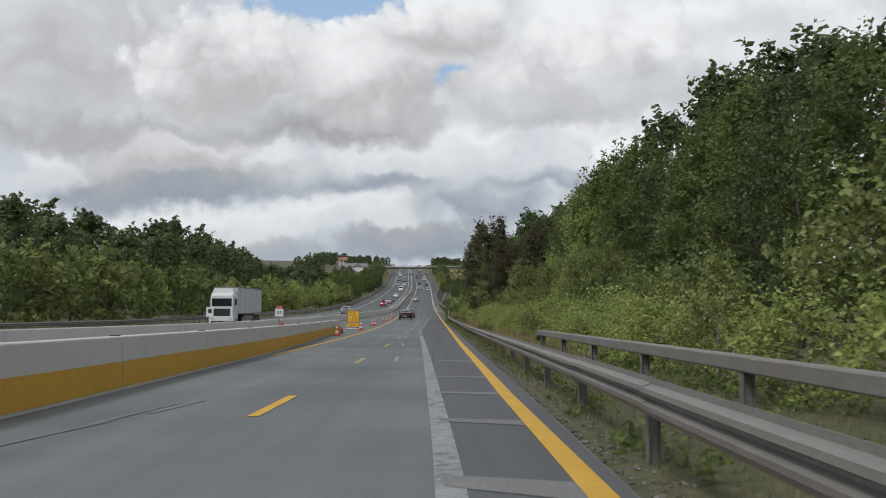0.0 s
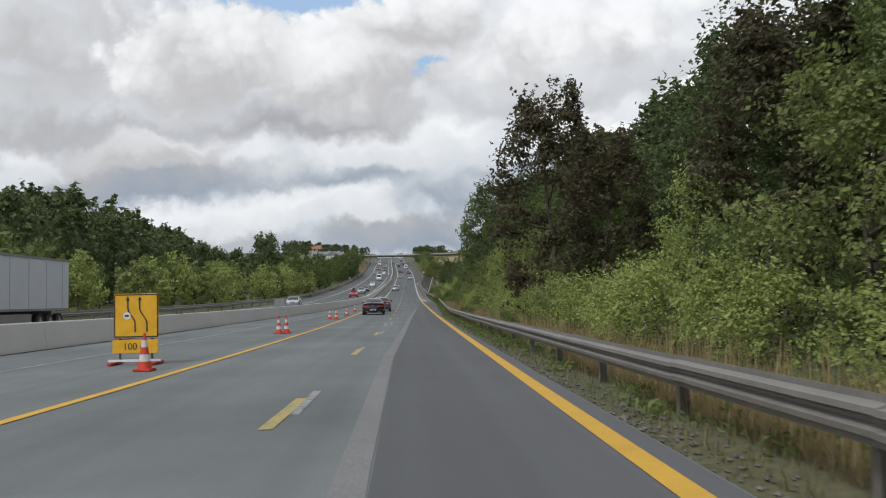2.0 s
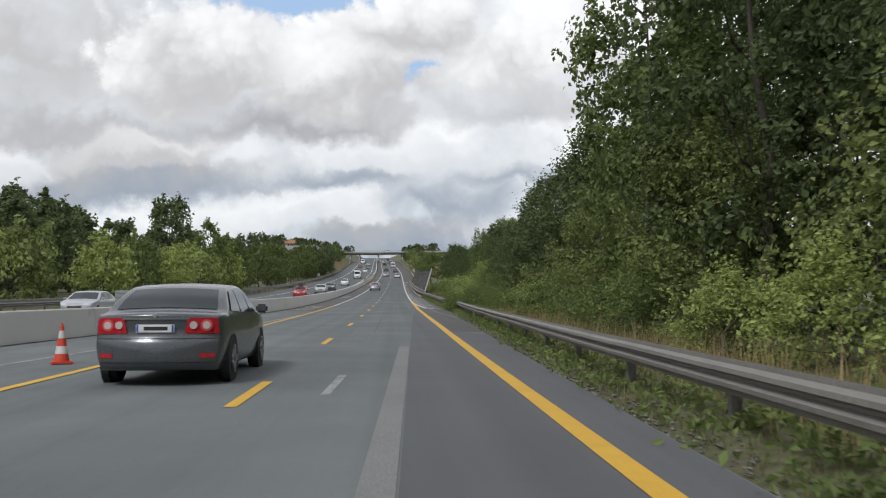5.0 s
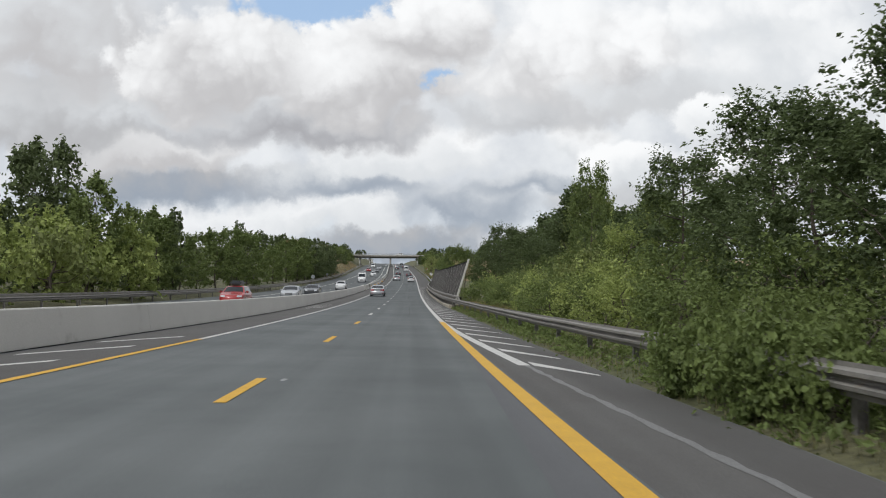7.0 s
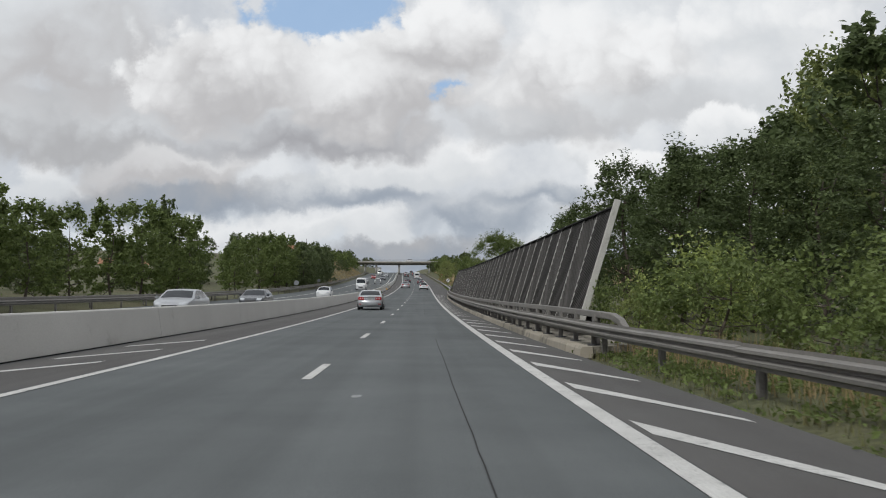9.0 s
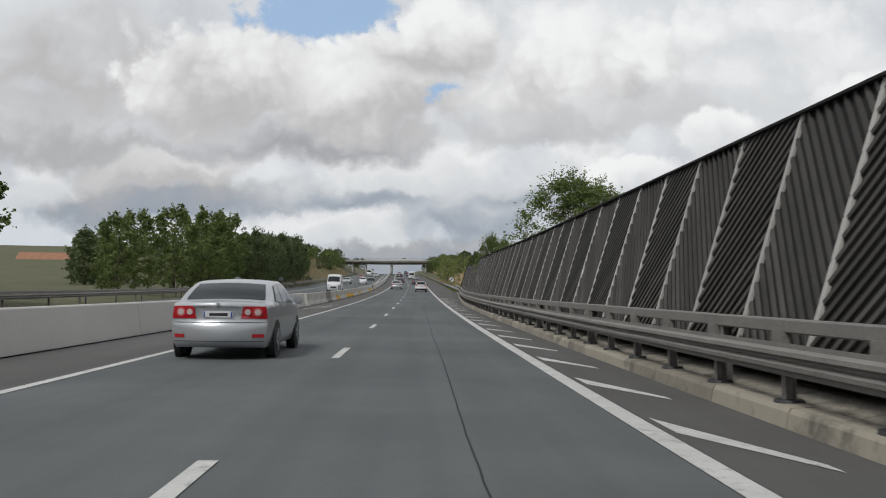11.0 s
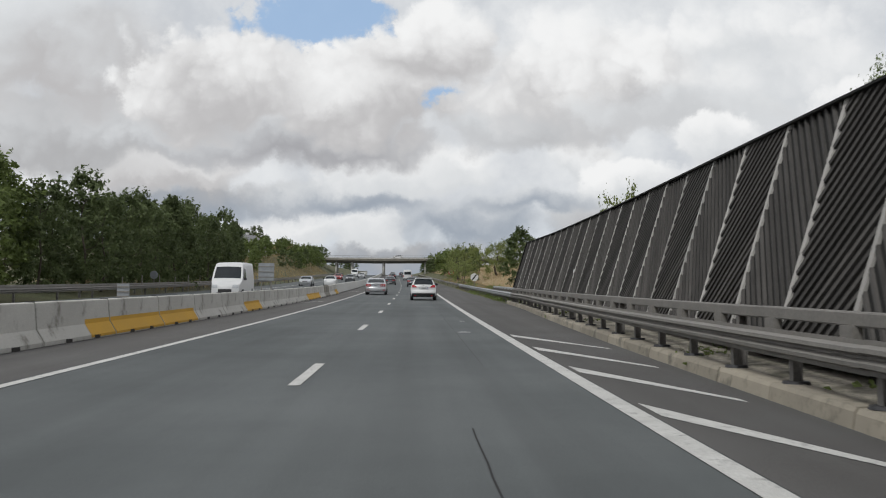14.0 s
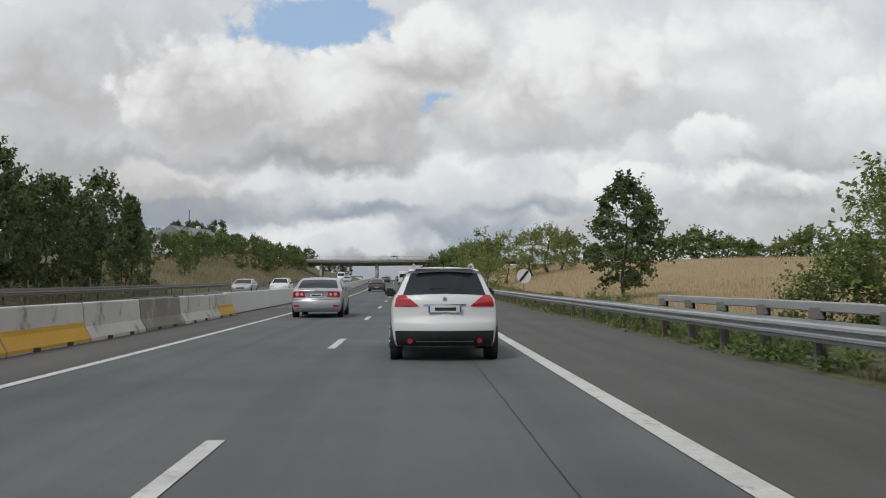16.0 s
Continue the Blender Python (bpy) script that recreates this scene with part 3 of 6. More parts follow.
mark("overlay", 168, 700, lambda s: line_right(s) + 0.15, lambda s: edge_right(s) - 0.02, "asphalt_old", 0.003, label="dusty hard shoulder")
mark("overlay", 200, 700, lambda s: median(s) + 0.2, lambda s: line_left(s) - 0.15, "asphalt_old", 0.003, label="dusty strip beside the median wall")
mark("edge_line", -20, 229.4, lambda s: line_right(s) - 0.11, lambda s: line_right(s) + 0.11, "yellow_paint", 0.010, label="yellow temporary edge line")
white_in = table((206, 4.22), (213, 3.96), (220, 3.74), (231, 3.60), (1200, 3.60))
mark("edge_line", 206, 1050, lambda s: white_in(s) - 0.11, lambda s: white_in(s) + 0.11, "white_paint", 0.008, label="white edge line")
mark("edge_line", 184, 206, lambda s: 4.25 + (206 - s) * 0.035 - 0.05 - 0.02 * math.sin(s * 4), lambda s: 4.25 + (206 - s) * 0.035 + 0.05 + 0.02 * math.sin(s * 7), "milled", 0.006, 0.4)
mark("edge_line", 36, 214, lambda s: line_left(s) - 0.085, lambda s: line_left(s) + 0.085, "yellow_paint", 0.010, label="yellow temporary edge line")
mark("edge_line", 214, 1050, lambda s: line_left(s) - 0.08, lambda s: line_left(s) + 0.08, "white_paint", 0.008, label="white edge line")
mark("edge_line", 60, 190, lambda s: median(s) + 3.0, lambda s: median(s) + 3.13, "worn_paint", 0.006)
for k in range(-1, 60):
    s = 18.2 + 13 * k
    yellow = s < 230
    mark("lane_dash", s, s + 3, -0.075, 0.075, ("yellow_worn" if 28 < s < 125 else "yellow_paint") if yellow else "white_paint", 0.008, 1.5)
    if 30 < s < 160:
        mark("former_dash", s + 1.2, s + 4.0, lambda q: old_line(q) - 1.18 + 0.22, lambda q: old_line(q) - 1.18 + 0.34, "worn_paint", 0.006, 1.5)


def stripe(s, a, b, back, wide, mat="white_paint", taper=1.0):
    """One slanting stripe of a hatched area: from lateral a at s to lateral b at s - back."""
    bd = Build()
    pts = [(s, a), (s - wide, a), (s - wide * taper - back, b), (s - back, b)]
    bd.add([R(q, l, 0.009) for q, l in pts], [(0, 1, 2, 3)])
    return part("hatch_stripe", bd, mat, road)


# the hatched shoulder was painted in three lengths, each with its own start
for first, count, pitch, reach in ((206.9, 3, 4.15, 5.3), (219.2, 17, 4.1, 5.15), (292.3, 11, 4.24, 4.48), (342.0, 10, 4.28, 4.66)):
    for k in range(count):
        s = first + pitch * k
        b = min(edge_right(s - 3) - 0.22, reach + max(0, s - 360) * 0.03)
        stripe(s, white_in(s) + 0.20, b, (b - white_in(s)) * 2.75, 0.95, taper=0.3)
for s in (206.5, 211.0, 215.5, 255.7, 259.4, 263.6, 344.5, 348.2, 351.8, 414.3, 452.0):
    stripe(s, line_left(s) - 0.75, median(s) + 0.5, 3.0, 0.5)
for s, l, long, tilt in ((15.6, -1.95, 2.2, 0.35), (17.4, -1.75, 2.6, 0.30), (18.6, -1.45, 1.8, 0.25)):
    bd = Build().add([R(s, l, 0.008), R(s, l + 0.10, 0.008), R(s + long, l + tilt + 0.06, 0.008), R(s + long, l + tilt, 0.008)], [(0, 1, 2, 3)])
    part("scuff", bd, "milled", road, "pale scraped streak")
for s, l, d, w in ((14, 3.1, 2.4, 0.5), (18, 3.05, 1.8, 0.35), (22, 2.95, 1.6, 0.3), (26, 2.9, 1.5, 0.3), (33, 2.9, 2.6, 0.5)):
    bd = Build()
    bd.add([R(s, l - 0.75, 0.009), R(s - w, l - 0.7, 0.009), R(s - w - d * 0.25, l + 0.35, 0.009), R(s - d * 0.15, l + 0.35, 0.009)], [(0, 1, 2, 3)])
    part("hatch_stripe", bd, "milled", road)


def wander(s0, s1, lat, wide, seed):
    """A sealed crack that wanders along the lane."""
    f = lambda s: lat + 0.05 * noise.noise((s * 0.12, seed, 0)) + 0.015 * noise.noise((s * 1.6, seed, 4))
    return part("crack", ribbon(s0, s1, lambda s: f(s) - wide, lambda s: f(s) + wide, 0.005, 0.5), "crack", road)


wander(236, 265, 2.15, 0.007, 1)
wander(290, 366, 1.95, 0.008, 2)
wander(28, 50, 2.05, 0.007, 3)
wander(168, 184, 1.15, 0.006, 4)
wander(372, 420, 2.5, 0.004, 5)

for s, l, a, b in ((381.5, 2.75, 0.28, 0.5), (388, 3.0, 0.15, 0.4), (250, 0.9, 0.1, 0.25), (203, 0.35, 0.07, 0.3), (90, 0.45, 0.08, 0.3)):
    n = 9
    rim = [R(s + b * math.sin(6.283 * i / n) * (0.7 + 0.5 * noise.noise((i * 1.7, s, 0))), l + a * math.cos(6.283 * i / n) * (0.7 + 0.5 * noise.noise((i * 1.3, s, 3))), 0.0065) for i in range(n)]
    part("scuff", Build().add(rim, [tuple(range(n))]), "worn_paint" if l < 4 else "milled", road, "pale scuffed patch")

# opposite carriageway lines
opposite = bpy.data.objects["road_opposite"]
for off, wide, mat in ((-2.2, 0.1, "white_paint"), (-10.2, 0.1, "white_paint")):
    part("edge_line", ribbon(-40, 1050, lambda s: median(s) + off - wide, lambda s: median(s) + off + wide, 0.008, 5), mat, opposite)
for k in range(62):
    s = 10 + 13 * k
    part("lane_dash", ribbon(s, s + 3, lambda q: median(q) - 6.3, lambda q: median(q) - 6.15, 0.008, 3), "white_paint", opposite)

# ---- kerb by the noise wall ----
wall_base = table((255, 5.85), (263, 5.8), (285, 5.5), (309, 5.35), (335, 5.35), (345, 5.4), (354, 5.5), (362, 5.7), (377, 6.5), (385, 6.93), (402, 7.4), (425, 7.6))
kerb = thing("kerb", R(300, 0), "low weathered concrete kerb along the shoulder", "kerb", kind="structure")
inv = Matrix.Translation(-R(300, 0))


def local(build, m):
    build.v = [tuple(m @ Vector(p)) for p in build.v]
    return build


s = 258.0
while s < 411:
    long = 2.0 + 0.25 * math.sin(s * 1.7)
    up, out = 0.018 * noise.noise((s * 2.1, 1, 0)), 0.02 * noise.noise((s * 1.3, 5, 0))
    rings = []
    for t in (s, min(s + long - 0.03, 412)):
        e = edge_right(t) + out
        rings.append([R(t, e, -0.05), R(t, e + 0.03, 0.14 + up), R(t, e + 0.06, 0.185 + up), R(t, e + 0.29, 0.195 + up), R(t, e + 0.30, -0.05)])
    part("kerb_stone", local(Build().sweep(rings), inv), "kerb_stone", kerb)
    s += long
walkway = tagged(new("pavement", Build().sweep([[R(q, edge_right(q) + 0.325, 0.185), R(q, wall_base(q) + 0.41, 0.26), R(q, wall_base(q) + 0.41, 0.1), R(q, edge_right(q) + 0.325, 0.05)] for q in steps(258, 412, 3)]).mesh("pavement", "paving")), "pale dirty concrete strip behind the kerb", "pavement", kind="structure")
bare = tagged(new("bare_soil", ribbon(258, 416, lambda s: wall_base(s) + 0.56, lambda s: wall_base(s) + 1.8, 0.16, 3, 0.1).mesh("bare_soil", "soil")), "bare soil between the concrete strip and the wall", "ground", kind="structure")

# ---- median wall ----
wall_profile = [(-0.24, 0.0), (-0.235, 0.05), (-0.11, 0.83), (-0.085, 0.86), (0.085, 0.86), (0.11, 0.83), (0.235, 0.05), (0.24, 0.0)]
median_wall = thing("median_wall", R(200, 0), "long smooth pale grey concrete median wall", "barrier", kind="structure")
inv = Matrix.Translation(-R(200, 0))
for a, b in zip(steps(-50, 347, 12)[:-1], steps(-50, 347, 12)[1:]):
    bd = Build().sweep([[R(s, median(s) - 0.3 + p, z) for p, z in wall_profile] for s in steps(a, b - 0.02, 6)])
    part("wall_section", local(bd, inv), "concrete_smooth", median_wall)
white_wall = thing("median_wall", R(600, 0), "clean new white concrete median wall", "barrier", kind="structure")
inv = Matrix.Translation(-R(600, 0))
for a, b in zip(steps(440.2, 900, 20)[:-1], steps(440.2, 900, 20)[1:]):
    bd = Build().sweep([[R(s, median(s) - 0.3 + p, z) for p, z in wall_profile] for s in steps(a, b - 0.02, 10)])
    part("wall_section", local(bd, inv), "concrete_new", white_wall)

# ---- guardrails ----
BEAM = [(0.0, -0.155), (0.0, -0.11), (-0.08, -0.085), (-0.085, -0.045), (-0.01, -0.012), (-0.01, 0.012), (-0.085, 0.045), (-0.08, 0.085), (0.0, 0.11), (0.0, 0.155)]
BEAM_RING = BEAM + [(x + 0.006, z) for x, z in reversed(BEAM)]
BOX_BEAM = [(-0.06, -0.07), (-0.07, -0.055), (-0.07, 0.055), (-0.06, 0.07), (0.06, 0.07), (0.07, 0.055), (0.07, -0.055), (0.06, -0.07)]


def guardrail(s0, s1, lat, height, ring, label, post_every=4.0, length=4.0, post_off=0.12, side=1, mat="zinc", down=0.3, block=True):
    """A steel rail that follows the road, with its posts."""
    high = height if callable(height) else (lambda q: height)
    rail = thing("guardrail", R(s0, lat(s0)), label, "guardrail", "guardrails")
    back = Matrix.Translation(-R(s0, lat(s0)))
    for a, b in zip(steps(s0, s1, length)[:-1], steps(s0, s1, length)[1:]):
        sag = 0.012 * noise.noise((a * 0.31, high(s0), 2))
        bd = Build().sweep([[R(t, lat(t) + x * side, high(t) - 0.155 + z + sag) for x, z in ring] for t in (a - 0.04, (a + b) / 2, b)])
        part("beam", local(bd, back), mat, rail)
    for t in steps(s0 + 0.6, s1 - 0.4, post_every):
        bd = Build()
        x = lat(t) + post_off * side
        for dx, w, d in ((-0.05, 0.008, 0.1), (0.05, 0.008, 0.1), (0.0, 0.1, 0.008)):
            bd.box(R(t, x + dx, (high(t) - down) / 2 + 0.04), (w, d, high(t) - 0.1))
        part("post", local(bd, back), "zinc_dark", rail)
        if block:
            part("spacer", local(Build().box(R(t, x - 0.075 * side, high(t) - 0.155), (0.10, 0.12, 0.20)), back), "zinc_dark", rail)
    return rail


guardrail(-30, 258, rail_right, table((-30, 0.78), (20, 0.76), (62, 0.67), (150, 0.68), (250, 0.70), (258, 0.72)), BEAM_RING, "weathered grey steel guardrail with a corrugated beam", 4.0)
old_rail = guardrail(-30, 31, lambda s: 5.0, 0.99, BOX_BEAM, "older box-section steel rail ending among weeds", 4.0, 6.0, 0.0, block=False)
guardrail(410, 470, rail_right, 0.72, BEAM_RING, "newer pale galvanised steel guardrail", 2.0, mat="zinc_new")
low_rail = guardrail(258, 410, rail_right, table((258, 0.72), (266, 0.77), (365, 0.78), (395, 0.74), (410, 0.72)), BEAM_RING, "grey corrugated steel guardrail on short posts", 2.0)
guardrail(470, 680, rail_right, 0.72, BEAM_RING, "distant grey steel guardrail along the shoulder", 8.0, 12.0)
guardrail(410, 425, lambda s: rail_right(s) + 0.22, 1.05, BOX_BEAM, "pale galvanised upper box rail", 2.0, 5.0, 0.0, block=False, mat="zinc_new")
upper = guardrail(258, 410, lambda s: rail_right(s) + 0.20, table((258, 1.03), (266, 1.09), (370, 1.09), (410, 1.05)), BOX_BEAM, "grey steel box-section upper rail by the noise wall", 8.0, 6.0, 0.0, block=False)
end = Build().sweep([[R(258 - d, rail_right(258) + 0.20 + x + d * 0.2, 0.875 - drop + z) for x, z in BOX_BEAM] for d, drop in ((0, 0), (0.5, 0.02), (0.9, 0.12), (1.2, 0.32))])
for t in steps(258.6, 424.6, 2.0):
    part("spacer", local(Build().box(R(t, rail_right(t) + 0.15, 0.80), (0.10, 0.28, 0.17), bevel=0.01), Matrix.Translation(-R(258, rail_right(258) + 0.20))), "zinc", upper)
for t in steps(258.6, 409.6, 2.0):
    part("base_plate", local(Build().tube(R(t, rail_right(t) + 0.12, 0.19), R(t, rail_right(t) + 0.12, 0.222), 0.15, 0.14, 14), Matrix.Translation(-R(258, rail_right(258)))), "steel_dark", low_rail)
stub = Build().sweep([[R(31 + d, 5.0 + x, 0.835 - drop + z) for x, z in BOX_BEAM] for d, drop in ((0, 0), (0.35, 0.01), (0.6, 0.05), (0.8, 0.16))])
part("sloping_end", local(stub, Matrix.Translation(-R(-30, 5.0))), "zinc", old_rail, "end of the rail sloping into the weeds")
part("bent_end", local(end, Matrix.Translation(-R(258, rail_right(258) + 0.20))), "zinc", upper, "bent-down pale end of the rail")
guardrail(-30, 690, lambda s: median(s) - 14.6, 0.78, BEAM_RING, "double steel guardrail beyond the opposite carriageway", 6.0, 12.0, side=-1)
guardrail(100, 690, lambda s: median(s) - 15.1, 1.0, BOX_BEAM, "upper steel rail behind the far guardrail", 12.0, 12.0, 0.0, block=False)

# ---- noise wall ----
LEAN, PANEL, TALL, PITCH, FOOT = 0.30, 2.02, 3.28, 0.168, 0.42
stretch_up = table((262, 1.03), (300, 1.0), (325, 0.99), (350, 1.02), (362, 1.05), (385, 1.09), (416, 1.07))


def slat_builds(angle):
    """The boards of one panel: slanting, set proud of the backing, their square ends making teeth along the posts."""
    a = radians(angle)
    ux, uy, nx, ny = math.cos(a), math.sin(a), -math.sin(a), math.cos(a)
    cs = [nx * x + ny * y for x in (0, PANEL) for y in (0, TALL)]
    made, c, k = [], min(cs) + PITCH * 0.4, 0
    while c < max(cs):
        lo, hi = -9.0, 9.0
        for o, d, lim in ((nx * c, ux, (0.05, PANEL - 0.05)), (ny * c, uy, (0.0, TALL))):
            q = sorted(((lim[0] - o) / d, (lim[1] - o) / d))
            lo, hi = max(lo, q[0]), min(hi, q[1])
        if hi - lo > 0.12:
            ring = []
            for e in (lo + 0.012 * math.sin(k * 2.3), hi + 0.02 * math.sin(k * 1.7)):
                ring.append([(nx * (c + w) + ux * e, ny * (c + w) + uy * e, z) for w, z in ((-0.036, 0.0), (-0.033, 0.030), (0.026, 0.036), (0.033, 0.0))])
            made.append(Build().sweep(ring))
        c += PITCH
        k += 1
    return made


noise_wall = thing("noise_wall", R(262, wall_base(262)), "tall leaning dark timber noise wall in herringbone panels", "noise wall", kind="structure")
slat_sets = {}
for key, angle in (("falling", -44), ("rising", 45)):
    builds = slat_builds(angle)
    whole = Build()
    for b in builds:
        whole.add(b.v, b.f)
    slat_sets[key] = ([b.mesh("slat", "slat") for b in builds], whole.mesh("slats", "slat_far"))
# backing nearly black: shade between the shallow boards is painted in
back_mesh = Build().box((PANEL / 2, TALL / 2, -0.045), (PANEL - 0.01, TALL, 0.08)).mesh("panel", "shade_black")
batten_mesh = Build().box((0.0, TALL / 2, 0.010), (0.115, TALL, 0.044), bevel=0.008).mesh("batten", "batten")


def panel_pose(s, long=PANEL):
    a, b = R(s, wall_base(s) + LEAN * (FOOT - 0.19), FOOT), R(s + long, wall_base(s + long) + LEAN * (FOOT - 0.19), FOOT)
    u = (b - a).normalized()
    v = Vector((LEAN, 0, 1)).normalized()
    v = (v - u * v.dot(u)).normalized()
    n = u.cross(v)
    n = n if n.x < 0 else -n
    f, g = (b - a).length / PANEL, stretch_up(s)
    return Matrix(((u.x * f, v.x * g, n.x, a.x), (u.y * f, v.y * g, n.y, a.y), (u.z * f, v.z * g, n.z, a.z), (0, 0, 0, 1)))


to_wall = Matrix.Translation(-R(262, wall_base(262)))
WALL_START, s = 262.51, 262.51
for k in range(75):
    long = 2.11 if 361 < s < 382.5 else 2.01 if s > 382.5 else PANEL
    key = "falling" if k % 2 == 0 else "rising"
    m = to_wall @ panel_pose(s, long)
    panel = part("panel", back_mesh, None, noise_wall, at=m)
    if 318 < s < 360:
        for me in slat_sets[key][0]:
            part("slat", me, None, panel)
    else:
        part("slats", slat_sets[key][1], None, panel, kind="stuff")
    part("batten", batten_mesh, None, noise_wall, "pale weathered post between the panels" if k == 0 else "", at=m)
    s += long
tall_at = lambda q: TALL * stretch_up(q) / math.sqrt(1 + LEAN * LEAN)
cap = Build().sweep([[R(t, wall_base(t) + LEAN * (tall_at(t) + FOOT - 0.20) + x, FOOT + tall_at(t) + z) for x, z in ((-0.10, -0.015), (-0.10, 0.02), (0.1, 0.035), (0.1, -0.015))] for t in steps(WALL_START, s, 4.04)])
part("coping", local(cap, to_wall), "shade_black", noise_wall)
# shade under the panels is painted: a near-black foot set back behind them
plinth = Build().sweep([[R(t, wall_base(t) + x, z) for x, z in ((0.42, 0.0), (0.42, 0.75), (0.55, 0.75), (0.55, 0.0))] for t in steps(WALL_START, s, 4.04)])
part("plinth", local(plinth, to_wall), "shade_black", noise_wall, "set-back foot of the wall, blackened to stand for shade")
part("end_beam", Build().box((-0.11, TALL / 2 + 0.08, 0.0), (0.13, TALL + 0.22, 0.16), bevel=0.01), "concrete", noise_wall, "pale concrete end beam of the wall", at=to_wall @ panel_pose(WALL_START))
part("end_beam", Build().box((PANEL + 0.06, TALL / 2, 0.0), (0.1, TALL + 0.03, 0.2)), "shade_black", noise_wall, at=m)

# small plate on the wall
plate = thing("wall_plate", panel_pose(353.6) @ Matrix.Translation((0.3, 1.55, 0.16)), "small pale grey plate fixed to the noise wall", "sign")
part("plate", Build().box((0, 0, 0), (0.42, 0.46, 0.02), bevel=0.004), "sign_grey", plate)
for y in (-0.12, 0.0, 0.12):
    part("text_bar", Build().box((0, y, 0.013), (0.32, 0.05, 0.004)), "trim_black", plate)
for q, y in ((309.0, 1.35), (349.3, 1.35), (390.8, 1.25)):
    chip = thing("wall_plate", panel_pose(q) @ Matrix.Translation((1.2, y, 0.15)), "tiny white tag nailed to the noise wall", "sign")
    part("plate", Build().box((0, 0, 0), (0.12, 0.14, 0.015), bevel=0.003), "sign_white", chip)

# ---- concrete barriers ----
JERSEY = [(-0.30, 0.0), (-0.30, 0.09), (-0.15, 0.34), (-0.10, 0.86), (-0.08, 0.88), (0.08, 0.88), (0.10, 0.86), (0.15, 0.34), (0.30, 0.09), (0.30, 0.0)]


UPRIGHT = [(-0.30, 0.0), (-0.28, 0.02), (-0.26, 0.86), (-0.24, 0.88), (-0.04, 0.88), (-0.02, 0.86), (0.0, 0.02), (0.0, 0.0)]


def barrier_block(s0, s1, lat, group, label, yellow=None, notch=True, mat="concrete", high=1.0, profile=JERSEY):
    """One concrete barrier block with an optional painted band low on its traffic side."""
    ob = thing("concrete_barrier", R(s0, lat(s0)), label, "barrier", group)
    back = Matrix.Translation(-R(s0, lat(s0)))
    bd = Build().sweep([[R(t, lat(t) - 0.3 + x, z * high) for x, z in profile] for t in (s0 + 0.02, (s0 + s1) / 2, s1 - 0.02)])
    part("body", local(bd, back), mat, ob, bevel=0.015)
    if yellow:
        y0, y1, top = yellow
        a, b = s0 + (s1 - s0) * y0, s0 + (s1 - s0) * y1
        face = [(0.30, 0.03), (0.30, 0.09), (0.15, 0.34), (0.15 - 0.05 * (top - 0.34) / 0.52, top)]
        if profile is UPRIGHT:
            face = [(0.0, 0.05), (-0.004, 0.2), (-0.02 * top / 0.86, top)]
        bd = Build().sweep([[R(t, lat(t) - 0.3 + x + 0.005, z * high + 0.003) for x, z in face] for t in (a + 0.025, (a + b) / 2, b - 0.025)], closed=False, caps=False)
        part("painted_band", local(bd, back), "barrier_yellow", ob, "faded yellow painted band")
    mid = -0.3 if profile is JERSEY else -0.445
    part("joint", local(Build().box(R(s1, lat(s1) + mid, 0.40 * high), (0.16, 0.05, 0.8 * high)), back), "joint", ob)
    part("lifting_hook", local(Build().box(R(s1, lat(s1) + mid, 0.885 * high), (0.14, 0.16, 0.03), bevel=0.008), back), "steel_dark", ob)
    if notch:
        for f in (0.3, 0.7):
            t = s0 + (s1 - s0) * f
            part("drain_slot", local(Build().box(R(t, lat(t) - 0.005, 0.04), (0.03, 0.32, 0.075)), back), "joint", ob)
    return ob


temp_lat = table((-40, -2.35), (18, -2.62), (27, -2.92), (39, -3.17), (50, -3.67), (61, -4.17), (72, -4.37))
for a in range(10):
    s = 71.5 - 6.15 * a
    barrier_block(s - 6.15, s, temp_lat, "temporary barriers", "concrete barrier block with its lower half painted yellow", (0.0, 1.0, 0.47), notch=False, mat="concrete_smooth", high=1.04, profile=UPRIGHT)
tip = thing("marker_lamp", R(71.2, temp_lat(71) - 0.2), "small red marker lamp at the barrier end", "marker")
part("body", Build().tube(R(0, 0) * 0, (0, 0, 0.35), 0.09, 0.03), "cone_red", tip)
jersey_lat = table((346, -5.65), (380, -5.5), (400, -5.4), (420, -5.28), (446, -5.3))
painted = {5: (0.0, 0.8), 7: (0.6, 1.0), 8: (0.0, 1.0), 9: (0.0, 0.95), 12: (0.0, 0.9), 17: (0.15, 1.0), 18: (0.0, 1.0), 22: (0.3, 1.0)}
for k in range(23):
    s = 347.5 + 4.0 * k
    old = k in (3, 20)
    barrier_block(s, s + 3.98, jersey_lat, "median barrier blocks", "weathered concrete barrier block with a yellow band" if k in painted else "weathered bare concrete barrier block",
                  (*painted[k], 0.44) if k in painted else None, mat="concrete_dark" if old else "concrete", high=0.95)

# ---- signs and cones ----


def letters(text, size, at, mat, parent, name="lettering"):
    cu = bpy.data.curves.new(name, "FONT")
    cu.body, cu.size, cu.align_x, cu.align_y, cu.extrude = text, size, "CENTER", "CENTER", 0.003
    tmp = bpy.data.objects.new(name, cu)
    scene.collection.objects.link(tmp)
    me = bpy.data.meshes.new_from_object(tmp.evaluated_get(bpy.context.evaluated_depsgraph_get()))
    bpy.data.objects.remove(tmp)
    me.materials.clear()
    me.materials.append(M[mat])
    ob = new(name, me)
    ob.parent = parent
    ob.matrix_basis = at
    return ob


FACE = Matrix.Rotation(radians(90), 4, "X")    # from lying to standing, facing oncoming traffic


